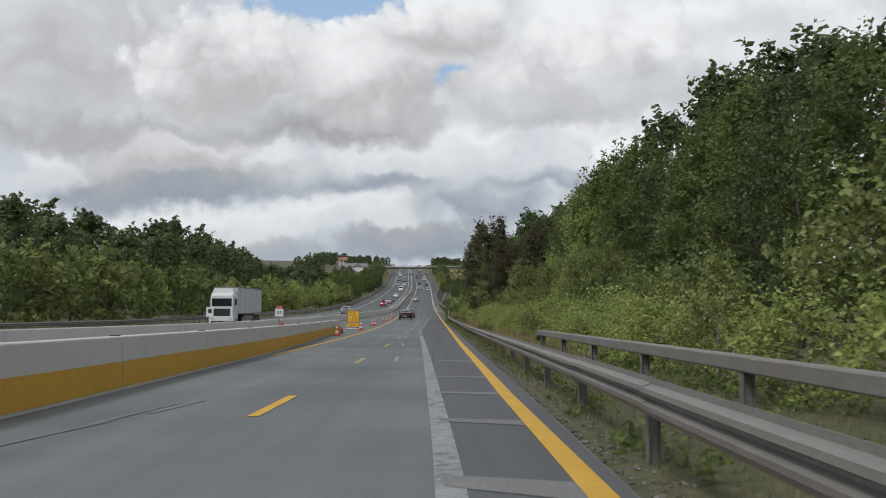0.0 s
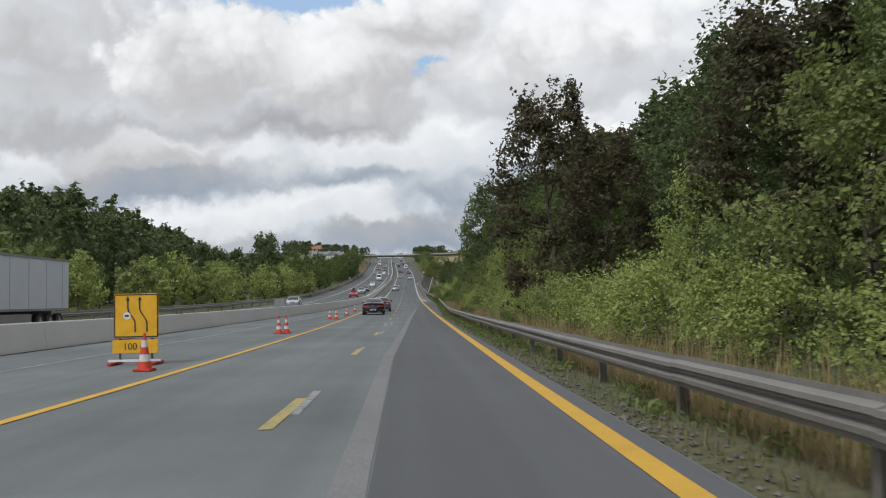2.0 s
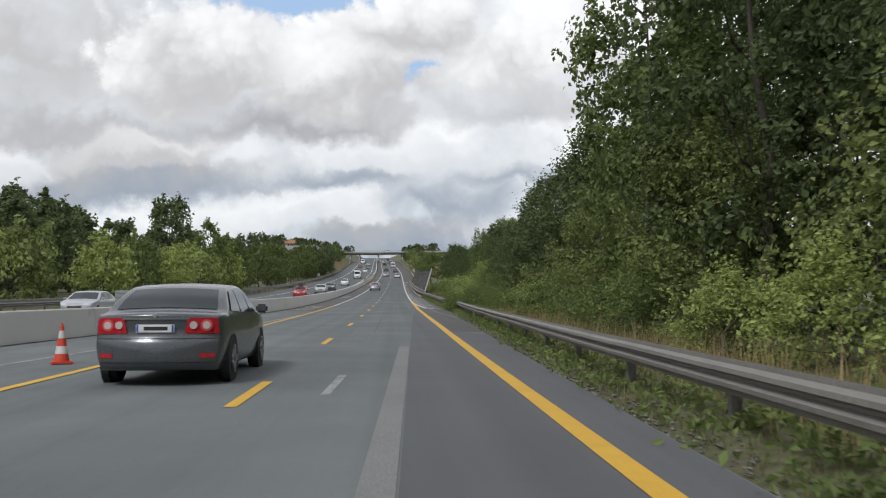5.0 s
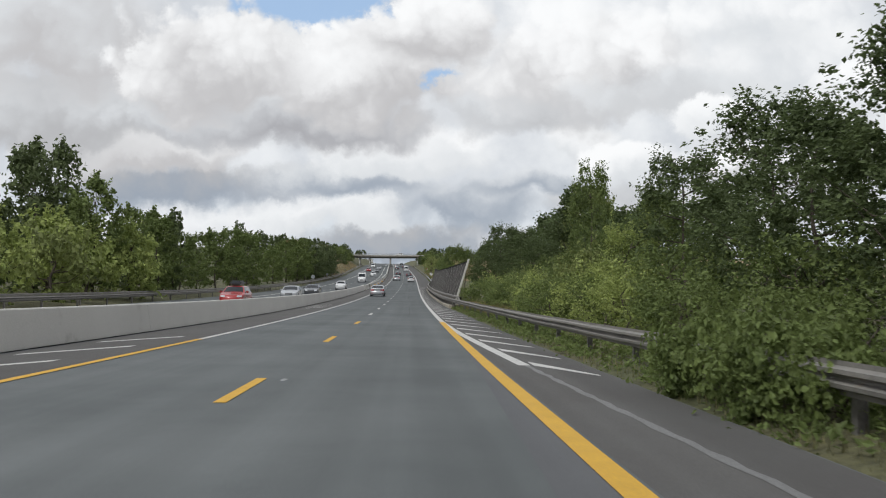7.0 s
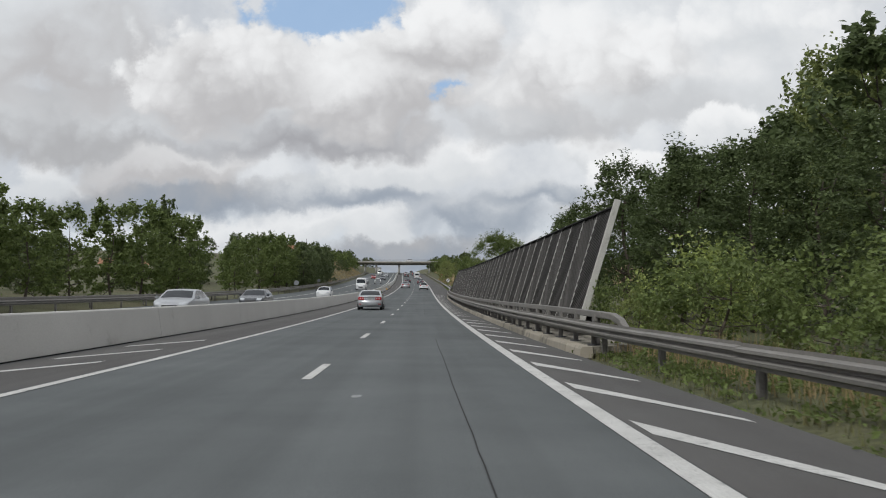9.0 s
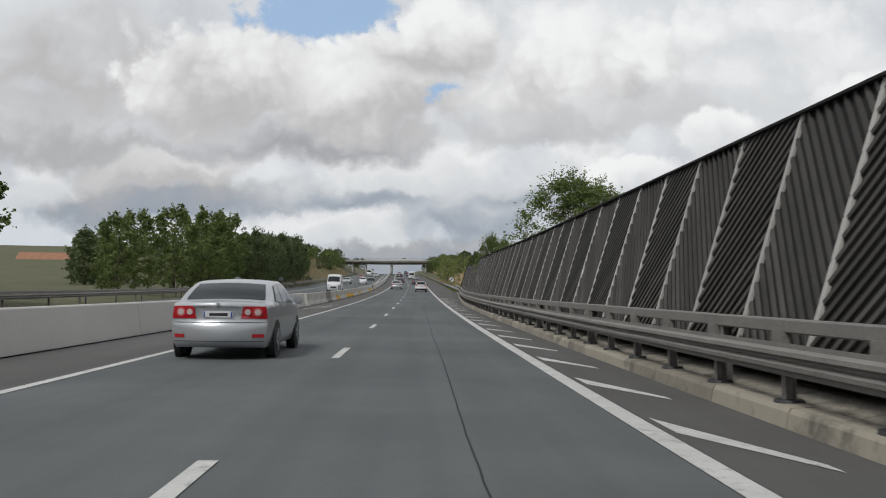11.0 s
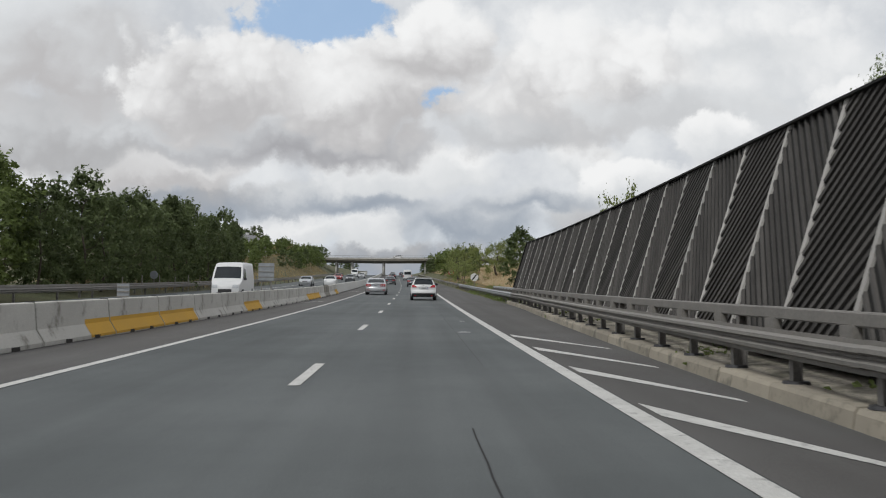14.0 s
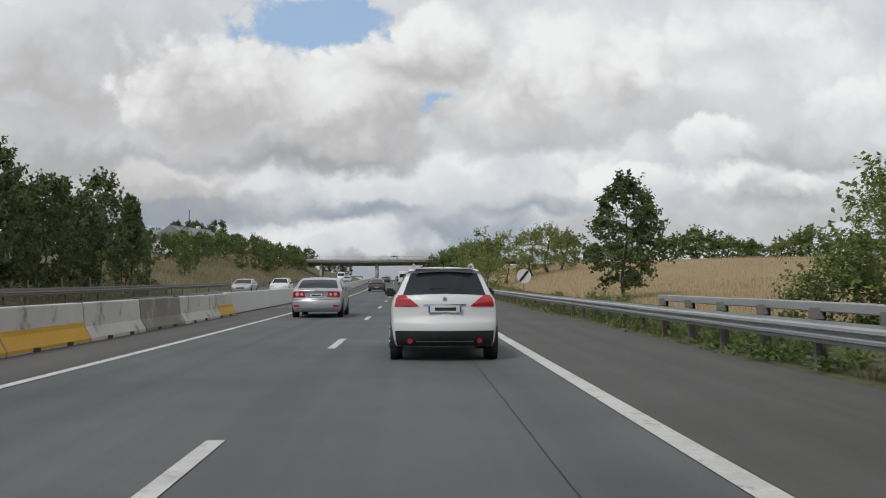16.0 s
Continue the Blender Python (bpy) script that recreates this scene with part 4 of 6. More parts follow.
def cone(s, lat, turn=0.0):
    ob = thing("traffic_cone", at_road(s, lat, 0.004, turn), "red and white striped plastic traffic cone", "traffic cone", "traffic cones")
    part("base", Build().box((0, 0, 0.025), (0.36, 0.36, 0.05), bevel=0.012), "cone_red", ob)
    for i in range(5):
        z0, z1 = 0.05 + 0.14 * i, 0.05 + 0.14 * (i + 1)
        part("band", Build().tube((0, 0, z0), (0, 0, z1), 0.14 - 0.024 * i, 0.14 - 0.024 * (i + 1), 16, True), "cone_red" if i % 2 == 0 else "cone_white", ob, smooth=False)
    return ob


for s, lat in ((62.2, -3.95), (79.2, -3.85), (100.0, -4.28), (100.2, -3.98), (126.0, -4.40), (125.8, -3.92), (137.0, -3.95), (155.0, -4.3)):
    cone(s, lat, s * 17 % 90)

shift_sign = thing("roadworks_sign", at_road(81.3, -4.65), "yellow lane-shift sign on a low folding stand", "road sign")
part("panel", Build().box((0, 0, 1.08), (0.98, 0.03, 0.98), bevel=0.01), "sign_yellow", shift_sign)
for x in (-0.47, 0.47):
    part("border", Build().box((x, -0.017, 1.08), (0.025, 0.004, 0.94)), "ink", shift_sign)
for z in (0.62, 1.545):
    part("border", Build().box((0, -0.017, z), (0.94, 0.004, 0.025)), "ink", shift_sign)
for x0 in (-0.14, 0.12):
    pts = [Vector((x0 + 0.16 * (0.5 - 0.5 * math.cos(math.pi * min(max((t - 0.25) / 0.5, 0), 1))) - 0.04, -0.018, 1.44 - 0.72 * t)) for t in [i / 14 for i in range(15)]]
    bd = Build()
    for p, q in zip(pts[:-1], pts[1:]):
        bd.add([p + Vector((-0.018, 0, 0)), p + Vector((0.018, 0, 0)), q + Vector((0.018, 0, 0)), q + Vector((-0.018, 0, 0))], [(0, 1, 2, 3)])
    bd.add([pts[0] + Vector((-0.05, 0, -0.02)), pts[0] + Vector((0.05, 0, -0.02)), pts[0] + Vector((0, 0, 0.07))], [(0, 1, 2)])
    part("arrow", bd, "ink", shift_sign, "black bent arrow")
part("roundel", Build().tube((-0.2, -0.016, 1.08), (-0.2, -0.021, 1.08), 0.085, 0.085, 20), "sign_white", shift_sign)
part("text_bar", Build().box((-0.2, -0.0225, 1.08), (0.09, 0.002, 0.04)), "ink", shift_sign)
lower = part("distance_panel", Build().box((-0.02, 0, 0.40), (1.0, 0.03, 0.30), bevel=0.01), "sign_yellow", shift_sign, "yellow distance panel with black figures")
letters("100 m", 0.21, Matrix.Translation((-0.02, -0.018, 0.40)) @ FACE, "ink", lower)
for x in (-0.36, 0.34):
    part("upright", Build().box((x, 0.03, 0.70), (0.04, 0.03, 1.35)), "steel_dark", shift_sign)
for x in (-0.45, 0.45):
    part("foot", Build().box((x, 0, 0.04), (0.10, 0.9, 0.06), bevel=0.015), "cone_red", shift_sign, "red and white foot")
part("foot", Build().box((0, -0.1, 0.10), (1.15, 0.05, 0.05)), "sign_white", shift_sign)

milestone = thing("kilometre_sign", at_road(71.6, -9.1), "white kilometre sign with a red rounded cap", "road sign")
part("post", Build().box((0, 0.02, 0.65), (0.10, 0.05, 1.3), bevel=0.01), "zinc", milestone)
bd = Build()
for z0, z1, m_ in ((1.15, 1.58, "sign_white"),):
    part("panel", Build().box((0, 0, 1.42), (0.60, 0.03, 0.56), bevel=0.01), m_, milestone)
arc = [(0.30 * math.cos(a), 0.30 * 0.75 * math.sin(a)) for a in [math.pi * i / 16 for i in range(17)]]
cap_b = Build()
cap_b.add([(x, -0.016, 1.70 + z) for x, z in arc] + [(x, 0.016, 1.70 + z) for x, z in arc], [tuple(range(17)), tuple(range(17, 34))[::-1]] + [(i, (i + 1) % 17, 17 + (i + 1) % 17, 17 + i) for i in range(17)])
red_cap = part("cap", cap_b, "sign_red", milestone, "red rounded cap with white letters")
letters("A10", 0.19, Matrix.Translation((0, -0.02, 1.79)) @ FACE, "sign_white", red_cap)
letters("300", 0.30, Matrix.Translation((0, -0.018, 1.42)) @ FACE, "ink", milestone)

marker = thing("marker_sign", at_road(56.5, -10.3), "white marker plate on a leaning post", "road sign")
part("post", Build().box((0, 0.02, 0.62), (0.09, 0.05, 1.25)), "sign_white", marker)
part("panel", Build().box((0, 0, 1.45), (0.40, 0.03, 0.55), bevel=0.01), "sign_white", marker)
part("symbol", Build().box((0, -0.017, 1.50), (0.20, 0.004, 0.22)), "ink", marker)
lamp = thing("marker_lamp", at_road(40.8, -3.65, 0.855), "orange reflector on top of a barrier", "reflector")
part("body", Build().box((0, 0, 0.09), (0.10, 0.06, 0.18), bevel=0.01), "cone_red", lamp)


def disc_sign(s, lat, z, r, label, face="sign_grey"):
    ob = thing("round_sign", at_road(s, lat, swell(s, lat) + 0.1 if lat > 8 or lat < median(s) - 14.5 else 0), label, "road sign")
    part("post", Build().tube((0, 0.03, -0.1), (0, 0.03, z + r), 0.035), "zinc", ob)
    part("disc", Build().tube((0, 0.012, z), (0, -0.012, z), r, r, 28), face, ob)
    return ob


def back_sign(s, lat, z, w, h, label):
    ob = thing("road_sign", at_road(s, lat, 0), label, "road sign")
    for x in (-w * 0.3, w * 0.3):
        part("post", Build().tube((x, 0.03, 0), (x, 0.03, z + h / 2), 0.03), "zinc", ob)
    part("panel", Build().box((0, 0, z), (w, 0.03, h), bevel=0.01), "sign_grey", ob)
    for q in (-0.3, 0.0, 0.3):
        part("stiffener", Build().box((0, -0.025, z + q * h), (w * 0.94, 0.02, 0.04)), "zinc", ob)
    return ob


back_sign(407.3, -6.6, 1.75, 0.85, 0.95, "grey back of a rectangular road sign")
back_sign(151.6, -11.6, 1.15, 1.0, 0.6, "grey back of a low road sign")
back_sign(177.0, -9.6, 1.15, 0.9, 0.6, "grey back of a low road sign")
back_sign(384.0, -6.8, 0.95, 0.35, 0.45, "small grey plate behind the median")
disc_sign(231.6, -27.0, 1.5, 0.42, "narrow grey sign back beyond the carriageway")
disc_sign(399.0, -20.6, 1.4, 0.45, "round grey sign back beyond the carriageway")
disc_sign(436.0, -20.8, 1.4, 0.35, "narrow grey sign back by the far rail")
limit = disc_sign(456.0, 8.1, 1.35, 0.42, "white round sign with a black diagonal bar", "sign_white")
part("bar", Build().box((0, -0.016, 1.35), (0.15, 0.006, 0.78), Matrix.Rotation(radians(38), 3, "Y")), "ink", limit)
limit = disc_sign(505.0, 8.1, 1.9, 0.45, "white round sign with a red ring", "sign_red")
part("face", Build().tube((0, -0.014, 1.9), (0, -0.020, 1.9), 0.33, 0.33, 24), "sign_white", limit)
part("text_bar", Build().box((0, -0.023, 1.9), (0.4, 0.004, 0.2)), "ink", limit)

# fence posts along the verge
for s in list(range(12, 125, 12)):
    z = 1.35 + 0.15 * math.sin(s)
    ob = thing("fence_post", R(s + 2 * math.sin(s * 3.1), 7.4 + 0.3 * math.sin(s), 0.1), "weathered pale wooden fence post in the hedge", "fence post", "fence posts")
    part("post", Build().tube((0, 0, -0.2), (0.05 * math.sin(s), 0, z), 0.032, 0.028, 8), "post_wood", ob)

# ---- plants ----
LEAF_RNG = np.random.default_rng(7)


def leaves(points, normals, size, rng, stretch=1.5):
    """A mesh build of folded leaf blades at the points."""
    n = len(points)
    q = normals + rng.normal(0, 0.75, (n, 3))
    q /= np.linalg.norm(q, axis=1)[:, None]
    a = np.cross(q, rng.normal(0, 1, (n, 3)))
    a /= np.linalg.norm(a, axis=1)[:, None] + 1e-9
    b = np.cross(q, a)
    s = size * rng.uniform(0.6, 1.35, (n, 1))
    v = np.stack([points - a * s * stretch / 2, points + b * s / 2 + q * s * 0.12, points + a * s * stretch / 2 - q * s * 0.15, points - b * s / 2 + q * s * 0.12], 1)
    b_ = Build()
    if size >= 0.3:                  # far leaves: a single blade
        v = v[:, [0, 1, 2]] if stretch < 1.3 else np.stack([v[:, 0], v[:, 1] + b * s * 0.25, v[:, 2] - b * s * 0.25], 1)
        b_.v = v.reshape(-1, 3).tolist()
        b_.f = [(3 * i, 3 * i + 1, 3 * i + 2) for i in range(n)]
        return b_
    b_.v = v.reshape(-1, 3).tolist()
    b_.f = [(4 * i, 4 * i + 1, 4 * i + 2, 4 * i + 3) for i in range(n)]
    return b_


def crown(rng, count, size, clumps, shape, clump_r, height, base):
    """Leaves on clumps that sit about an outline: shape(v) gives the radius at v of the height."""
    cs = []
    for i in range(clumps):
        v = rng.uniform(0, 1) ** 0.85
        r = shape(v) * (rng.uniform(0.35, 1.0) ** 0.5)
        t = rng.uniform(0, 6.283)
        cs.append((r * math.cos(t), r * math.sin(t), base + v * (height - base - clump_r * 0.6), clump_r * rng.uniform(0.6, 1.25)))
    cs = np.array(cs)
    inside = int(count * 0.72)
    which = rng.integers(0, clumps, inside)
    d = rng.normal(0, 1, (inside, 3))
    d[:, 2] = np.where(rng.uniform(0, 1, inside) < 0.6, np.abs(d[:, 2]), d[:, 2])
    d /= np.linalg.norm(d, axis=1)[:, None]
    rad = rng.uniform(0.25, 1.0, inside) ** 0.5 * (1 + 0.35 * np.sin(d[:, 0] * 5 + which) * np.cos(d[:, 1] * 4 + which * 2.0))
    p = cs[which, :3] + d * (cs[which, 3] * rad)[:, None] * (1.0, 1.0, 0.8)
    out = d + np.array([0, 0, 0.35])
    # loose sprigs that stick out of the clumps
    sprigs = max(12, (count - inside) // 9)
    w = rng.integers(0, clumps, sprigs)
    sd = cs[w, :3] - np.array([0, 0, base + (height - base) * 0.35])
    sd = sd / (np.linalg.norm(sd, axis=1)[:, None] + 1e-6) + rng.normal(0, 0.45, (sprigs, 3)) + np.array([0, 0, 0.55])
    sd /= np.linalg.norm(sd, axis=1)[:, None]
    k = rng.integers(0, sprigs, count - inside)
    f = rng.uniform(0.5, 1.95, count - inside)
    q = cs[w[k], :3] + sd[k] * (cs[w[k], 3] * f)[:, None] + rng.normal(0, 0.13 * clump_r, (count - inside, 3))
    p, out = np.concatenate([p, q]), np.concatenate([out, sd[k]])
    return leaves(p, out, size, rng), cs


def limbs(cs, height, r, lean=0.3, n=9):
    """A tapered trunk with limbs that reach into the crown."""
    bd = Build()
    pts = [Vector((lean * math.sin(k * 1.3) * 0.4, lean * math.cos(k * 1.7) * 0.4, height * 0.82 * k / 5)) for k in range(6)]
    for k in range(5):
        bd.tube(pts[k], pts[k + 1], r * (1 - 0.17 * k), r * (1 - 0.17 * (k + 1)), 8, k in (0, 4))
    for i in range(min(n, len(cs))):
        c = Vector(cs[(i * 7) % len(cs)][:3])
        z = min(max(c.z - height * 0.16, height * 0.12), height * 0.78)
        k = z / (height * 0.82) * 5
        p = pts[int(k)].lerp(pts[min(int(k) + 1, 5)], k - int(k))
        mid = p.lerp(c, 0.55) + Vector((0, 0, -0.06 * height))
        bd.tube(p, mid, r * 0.34, r * 0.2, 6, False)
        bd.tube(mid, c, r * 0.2, r * 0.06, 5, False)
    return bd


ROUND = lambda w: (lambda v: w * math.sqrt(max(0.05, 1 - (2 * v - 0.85) ** 2 * 0.9)))
CONE = lambda w: (lambda v: w * (1.05 - 0.85 * v))
TALLISH = lambda w: (lambda v: w * (0.55 + 0.6 * math.sin(math.pi * min(v * 0.85 + 0.12, 1))))
LIBRARY = {}


def tree_kind(key, seed, height, width, count, size, clumps, clump_r, shape, mat, base, label, category="tree", trunk=0.16):
    rng = np.random.default_rng(seed)
    b, cs = crown(rng, count, size, clumps, shape(width), clump_r, height, base)
    LIBRARY[key] = (limbs(cs, height, trunk, 0.5, 10).mesh("trunk", "bark", True), b.mesh("crown", mat), height, label, category)


# broad-leaved trees of the wood beside the road
tree_kind("oak", 1, 12, 2.9, 10500, 0.138, 130, 0.72, ROUND, "leaf_dark", 1.5, "dense dark green broadleaf tree at the wood's edge")
tree_kind("ash", 2, 12, 2.4, 10500, 0.138, 120, 0.64, TALLISH, "leaf_mid", 1.2, "tall mid-green broadleaf tree beside the road")
tree_kind("maple", 3, 12, 2.7, 10500, 0.138, 110, 0.76, ROUND, "leaf_mid", 1.4, "leafy green roadside tree with a lumpy crown")
tree_kind("oak_b", 4, 12, 2.6, 10500, 0.138, 130, 0.66, TALLISH, "leaf_dark", 1.0, "dark green tree with a ragged crown")
tree_kind("copper", 5, 12, 2.2, 15500, 0.135, 150, 0.62, TALLISH, "leaf_copper", 1.0, "brownish copper-leaved tree with an open top")
tree_kind("olive", 6, 5, 1.5, 8000, 0.076, 80, 0.46, TALLISH, "leaf_olive", 0.4, "young yellowish-green sapling above the hedge")
tree_kind("locust", 7, 8, 2.5, 13000, 0.085, 110, 0.50, ROUND, "leaf_mid", 2.4, "light feathery green tree behind the noise wall", trunk=0.09)
tree_kind("lone", 8, 6.8, 1.8, 9000, 0.125, 150, 0.42, ROUND, "leaf_dark", 0.9, "single dark green young tree standing in dry grass", trunk=0.10)
tree_kind("hazel", 10, 5, 1.4, 9500, 0.072, 80, 0.44, TALLISH, "leaf_bright", 0.3, "young light green tree in front of the wood")
tree_kind("willow", 9, 5.5, 1.9, 2200, 0.12, 44, 0.5, TALLISH, "leaf_olive", 0.3, "thin upright bush with bare twigs", trunk=0.07)
tree_kind("linden", 25, 12, 2.7, 7000, 0.19, 120, 0.68, TALLISH, "leaf_olive", 1.2, "tall yellowish-green tree behind the hedge")
tree_kind("back_a", 18, 12, 3.0, 5200, 0.225, 120, 0.74, ROUND, "leaf_dark", 1.2, "tall dark tree deeper in the roadside wood")
tree_kind("back_b", 19, 12, 2.6, 5200, 0.225, 120, 0.68, TALLISH, "leaf_dark", 1.0, "tall dark poplar-like tree in the roadside wood")
# woods further off
tree_kind("far_a", 11, 12, 3.2, 4200, 0.30, 90, 0.85, ROUND, "leaf_far", 1.0, "dark green tree beyond the opposite carriageway")
tree_kind("far_b", 12, 12, 2.6, 4200, 0.30, 90, 0.74, TALLISH, "leaf_far", 0.8, "tall green tree beyond the opposite carriageway")
tree_kind("far_c", 13, 12, 3.0, 4200, 0.30, 90, 0.78, ROUND, "leaf_mid", 0.6, "green broadleaf tree beyond the opposite carriageway")
tree_kind("far_light", 26, 12, 2.7, 4600, 0.27, 95, 0.72, TALLISH, "leaf_mid", 0.6, "mid-green feathery tree beyond the opposite rail")
tree_kind("poplar", 14, 12, 1.3, 2300, 0.42, 70, 0.55, TALLISH, "leaf_far", 0.6, "slim dark poplar rising over the other trees")
tree_kind("pine", 15, 12, 2.6, 4200, 0.30, 110, 0.62, CONE, "leaf_far", 0.5, "dense dark green conifer beside the far rail")
tree_kind("shrub_far", 16, 5, 2.3, 1500, 0.30, 36, 0.8, ROUND, "leaf_mid", 0.2, "bushy green shrub beyond the opposite rail", "bush")
tree_kind("shrub_light", 20, 5, 2.2, 3400, 0.19, 60, 0.7, ROUND, "leaf_bright", 0.2, "light green shrub beyond the opposite rail", "bush")
tree_kind("shrub_olive", 17, 5, 2.3, 1500, 0.30, 36, 0.8, ROUND, "leaf_olive", 0.2, "yellowish green shrub on the bank", "bush")
# hedge
tree_kind("hedge_a", 21, 2.4, 1.5, 3300, 0.075, 50, 0.44, ROUND, "leaf_bright", 0.0, "overgrown bright green bramble hedge", "hedge", 0.05)
tree_kind("hedge_b", 22, 2.4, 1.6, 3300, 0.078, 54, 0.42, ROUND, "leaf_mid", 0.0, "overgrown ivy-covered green hedge", "hedge", 0.05)
tree_kind("hedge_c", 23, 2.4, 1.3, 3000, 0.078, 46, 0.40, TALLISH, "leaf_olive", 0.0, "tangled hedge with pale flowering tops", "hedge", 0.05)
tree_kind("ivy", 24, 1.1, 0.9, 2400, 0.07, 44, 0.28, ROUND, "leaf_mid", 0.0, "ivy bush grown over the guardrail", "bush", 0.03)


def plant(key, s, lat, height, spread=1.0, group=""):
    trunk, crown_mesh, tall, label, category = LIBRARY[key]
    k = height / tall
    z = swell(s, lat) - 0.05
    name = {"tree": "tree", "bush": "bush", "hedge": "hedge_bush"}[category]
    ob = thing(name, Matrix.Translation(R(s, lat, z)) @ Matrix.Rotation(PICK.uniform(0, 6.28), 4, "Z") @ Matrix.Diagonal((k * spread, k * spread, k, 1)), label, category, group)
    part("trunk", trunk, None, ob)
    part("crown", crown_mesh, None, ob)
    return ob


PICK = random.Random(5)


WOODS = {}
for key_, seed_, shape_, w_ in (("far_a", 31, ROUND, 3.2), ("far_b", 32, TALLISH, 2.7), ("far_c", 33, ROUND, 2.9)):
    WOODS[key_] = (crown(np.random.default_rng(seed_), 2800, 0.40, 110, shape_(w_), 0.80, 12, 0.6)[0].mesh("crown", "leaf_far"), 12)


def wood(keys, s0, s1, every, lat, jitter, height, name, label, spread=1.0):
    """Woods too far off to tell the trees apart: trunks and crowns in one mesh."""
    verts, faces, count = [], [], 0
    s = s0
    while s < s1:
        h = height(s) if callable(height) else height
        l = (lat(s) if callable(lat) else lat) + PICK.uniform(-jitter, jitter)
        at = s + PICK.uniform(-0.3, 0.3) * every
        me, tall = WOODS[PICK.choice(keys)]
        k, a = h * PICK.uniform(0.86, 1.12) / tall, PICK.uniform(0, 6.28)
        v = np.empty(len(me.vertices) * 3)
        me.vertices.foreach_get("co", v)
        v = v.reshape(-1, 3) * (k * spread, k * spread, k)
        v = np.stack([v[:, 0] * math.cos(a) - v[:, 1] * math.sin(a), v[:, 0] * math.sin(a) + v[:, 1] * math.cos(a), v[:, 2]], 1)
        p = R(at, l, swell(at, l) - 0.05)
        verts.append(v + (p.x, p.y, p.z))
        faces.append(np.arange(count, count + len(v)).reshape(-1, 3))
        count += len(v)
        s += every
    me = bpy.data.meshes.new(name)
    me.from_pydata(np.concatenate(verts).tolist(), [], np.concatenate(faces).tolist())
    me.materials.append(M["leaf_far"])
    return tagged(new(name, me), label, "woods", kind="stuff")



def row(keys, s0, s1, every, lat, jitter, height, group, spread=1.0):
    s = s0
    while s < s1:
        h = height(s) if callable(height) else height
        l = lat(s) if callable(lat) else lat
        plant(PICK.choice(keys(s) if callable(keys) else keys), s + PICK.uniform(-0.3, 0.3) * every, l + PICK.uniform(-jitter, jitter), h * PICK.uniform(0.86, 1.12), spread * PICK.uniform(0.9, 1.15), group)
        s += every


# wood on the near side
row(["oak", "ash", "maple", "oak_b"], 4, 100, 4.2, 13.2, 1.2, table((0, 8.4), (40, 9.0), (70, 9.6), (84, 9.3), (100, 8.7)), "trees of the roadside wood")
row(["back_a", "back_b", "back_b"], 10, 190, 6.0, 19.5, 1.8, table((0, 10.6), (40, 12.2), (60, 12.6), (85, 12.8), (110, 12.4), (130, 13.6), (150, 14), (190, 11)), "trees of the roadside wood", 1.15)
row(["oak", "ash", "maple", "oak_b"], 108, 176, 4.4, 12.2, 1.0, table((108, 9.3), (125, 10.6), (150, 12.6), (176, 11)), "trees of the roadside wood")
row(lambda s: ["oak", "oak_b"] if s < 222 or s > 256 else ["ash", "maple"], 180, 300, 4.6, 12.6, 1.2, table((180, 9.0), (200, 7.0), (228, 5.6), (238, 4.2), (256, 4.2), (266, 6.6), (300, 7.0)), "trees of the roadside wood", 1.25)
row(["back_a", "back_b"], 190, 300, 6.5, 18.0, 1.6, table((190, 10), (212, 8.4), (232, 6.4), (252, 6.2), (262, 8.6), (300, 8.5)), "trees of the roadside wood", 1.3)
plant("ash", 166, 9.9, 12.8, 0.8)
plant("ash", 232.5, 10.8, 7.4, 0.62)
for s, l, h in ((270, 18.0, 9.6), (275, 19.2, 10.8), (280, 20.5, 11.0)):
    plant("linden", s, l, h, 0.95)
plant("oak_b", 159, 10.6, 13.4, 0.9)
plant("copper", 104.3, 8.2, 11.4, 1.05)
plant("copper", 100, 10.0, 8.6, 1.1)
plant("copper", 84, 11.5, 9.0, 1.2)
for s, l, h in ((47, 9.4, 4.2), (58, 9.8, 4.4), (76, 9.3, 5.0), (115, 9.2, 5.0), (122, 9.6, 5.3), (134, 9.0, 4.8), (148, 9.4, 5.0), (160, 9.6, 5.2), (172, 9.8, 4.6)):
    plant("olive", s, l, h, 1.1)
for s, l, h, w in ((130, 9.1, 4.9, 1.0), (136, 9.0, 5.5, 0.55), (85, 9.3, 4.5, 0.8), (51, 9.2, 3.6, 1.1), (59, 10.8, 7.2, 0.9), (117, 9.4, 4.4, 0.9), (224, 10.6, 3.9, 1.0)):
    plant("hazel", s, l, h, w)
# hedge along the verge
row(["hedge_a", "hedge_a", "hedge_a", "hedge_c"], 8, 100, 2.7, 7.5, 0.5, table((8, 1.6), (60, 1.65), (100, 1.8)), "hedge along the verge", 1.0)
row(lambda s: ["hedge_a", "hedge_a", "hedge_b"] if s < 165 else ["hedge_b", "hedge_b", "hedge_a"], 100, 260, 2.8, table((100, 7.4), (160, 8.2), (200, 8.9), (260, 8.3)), 0.5, table((100, 1.9), (150, 1.8), (170, 1.8), (188, 1.5), (205, 1.5), (220, 2.0), (260, 2.1)), "hedge along the verge", 1.0)
row(["hedge_b", "hedge_c"], 10, 255, 10.0, table((0, 9.3), (120, 9.3), (200, 10.6), (255, 10)), 0.5, 2.9, "hedge along the verge", 0.9)
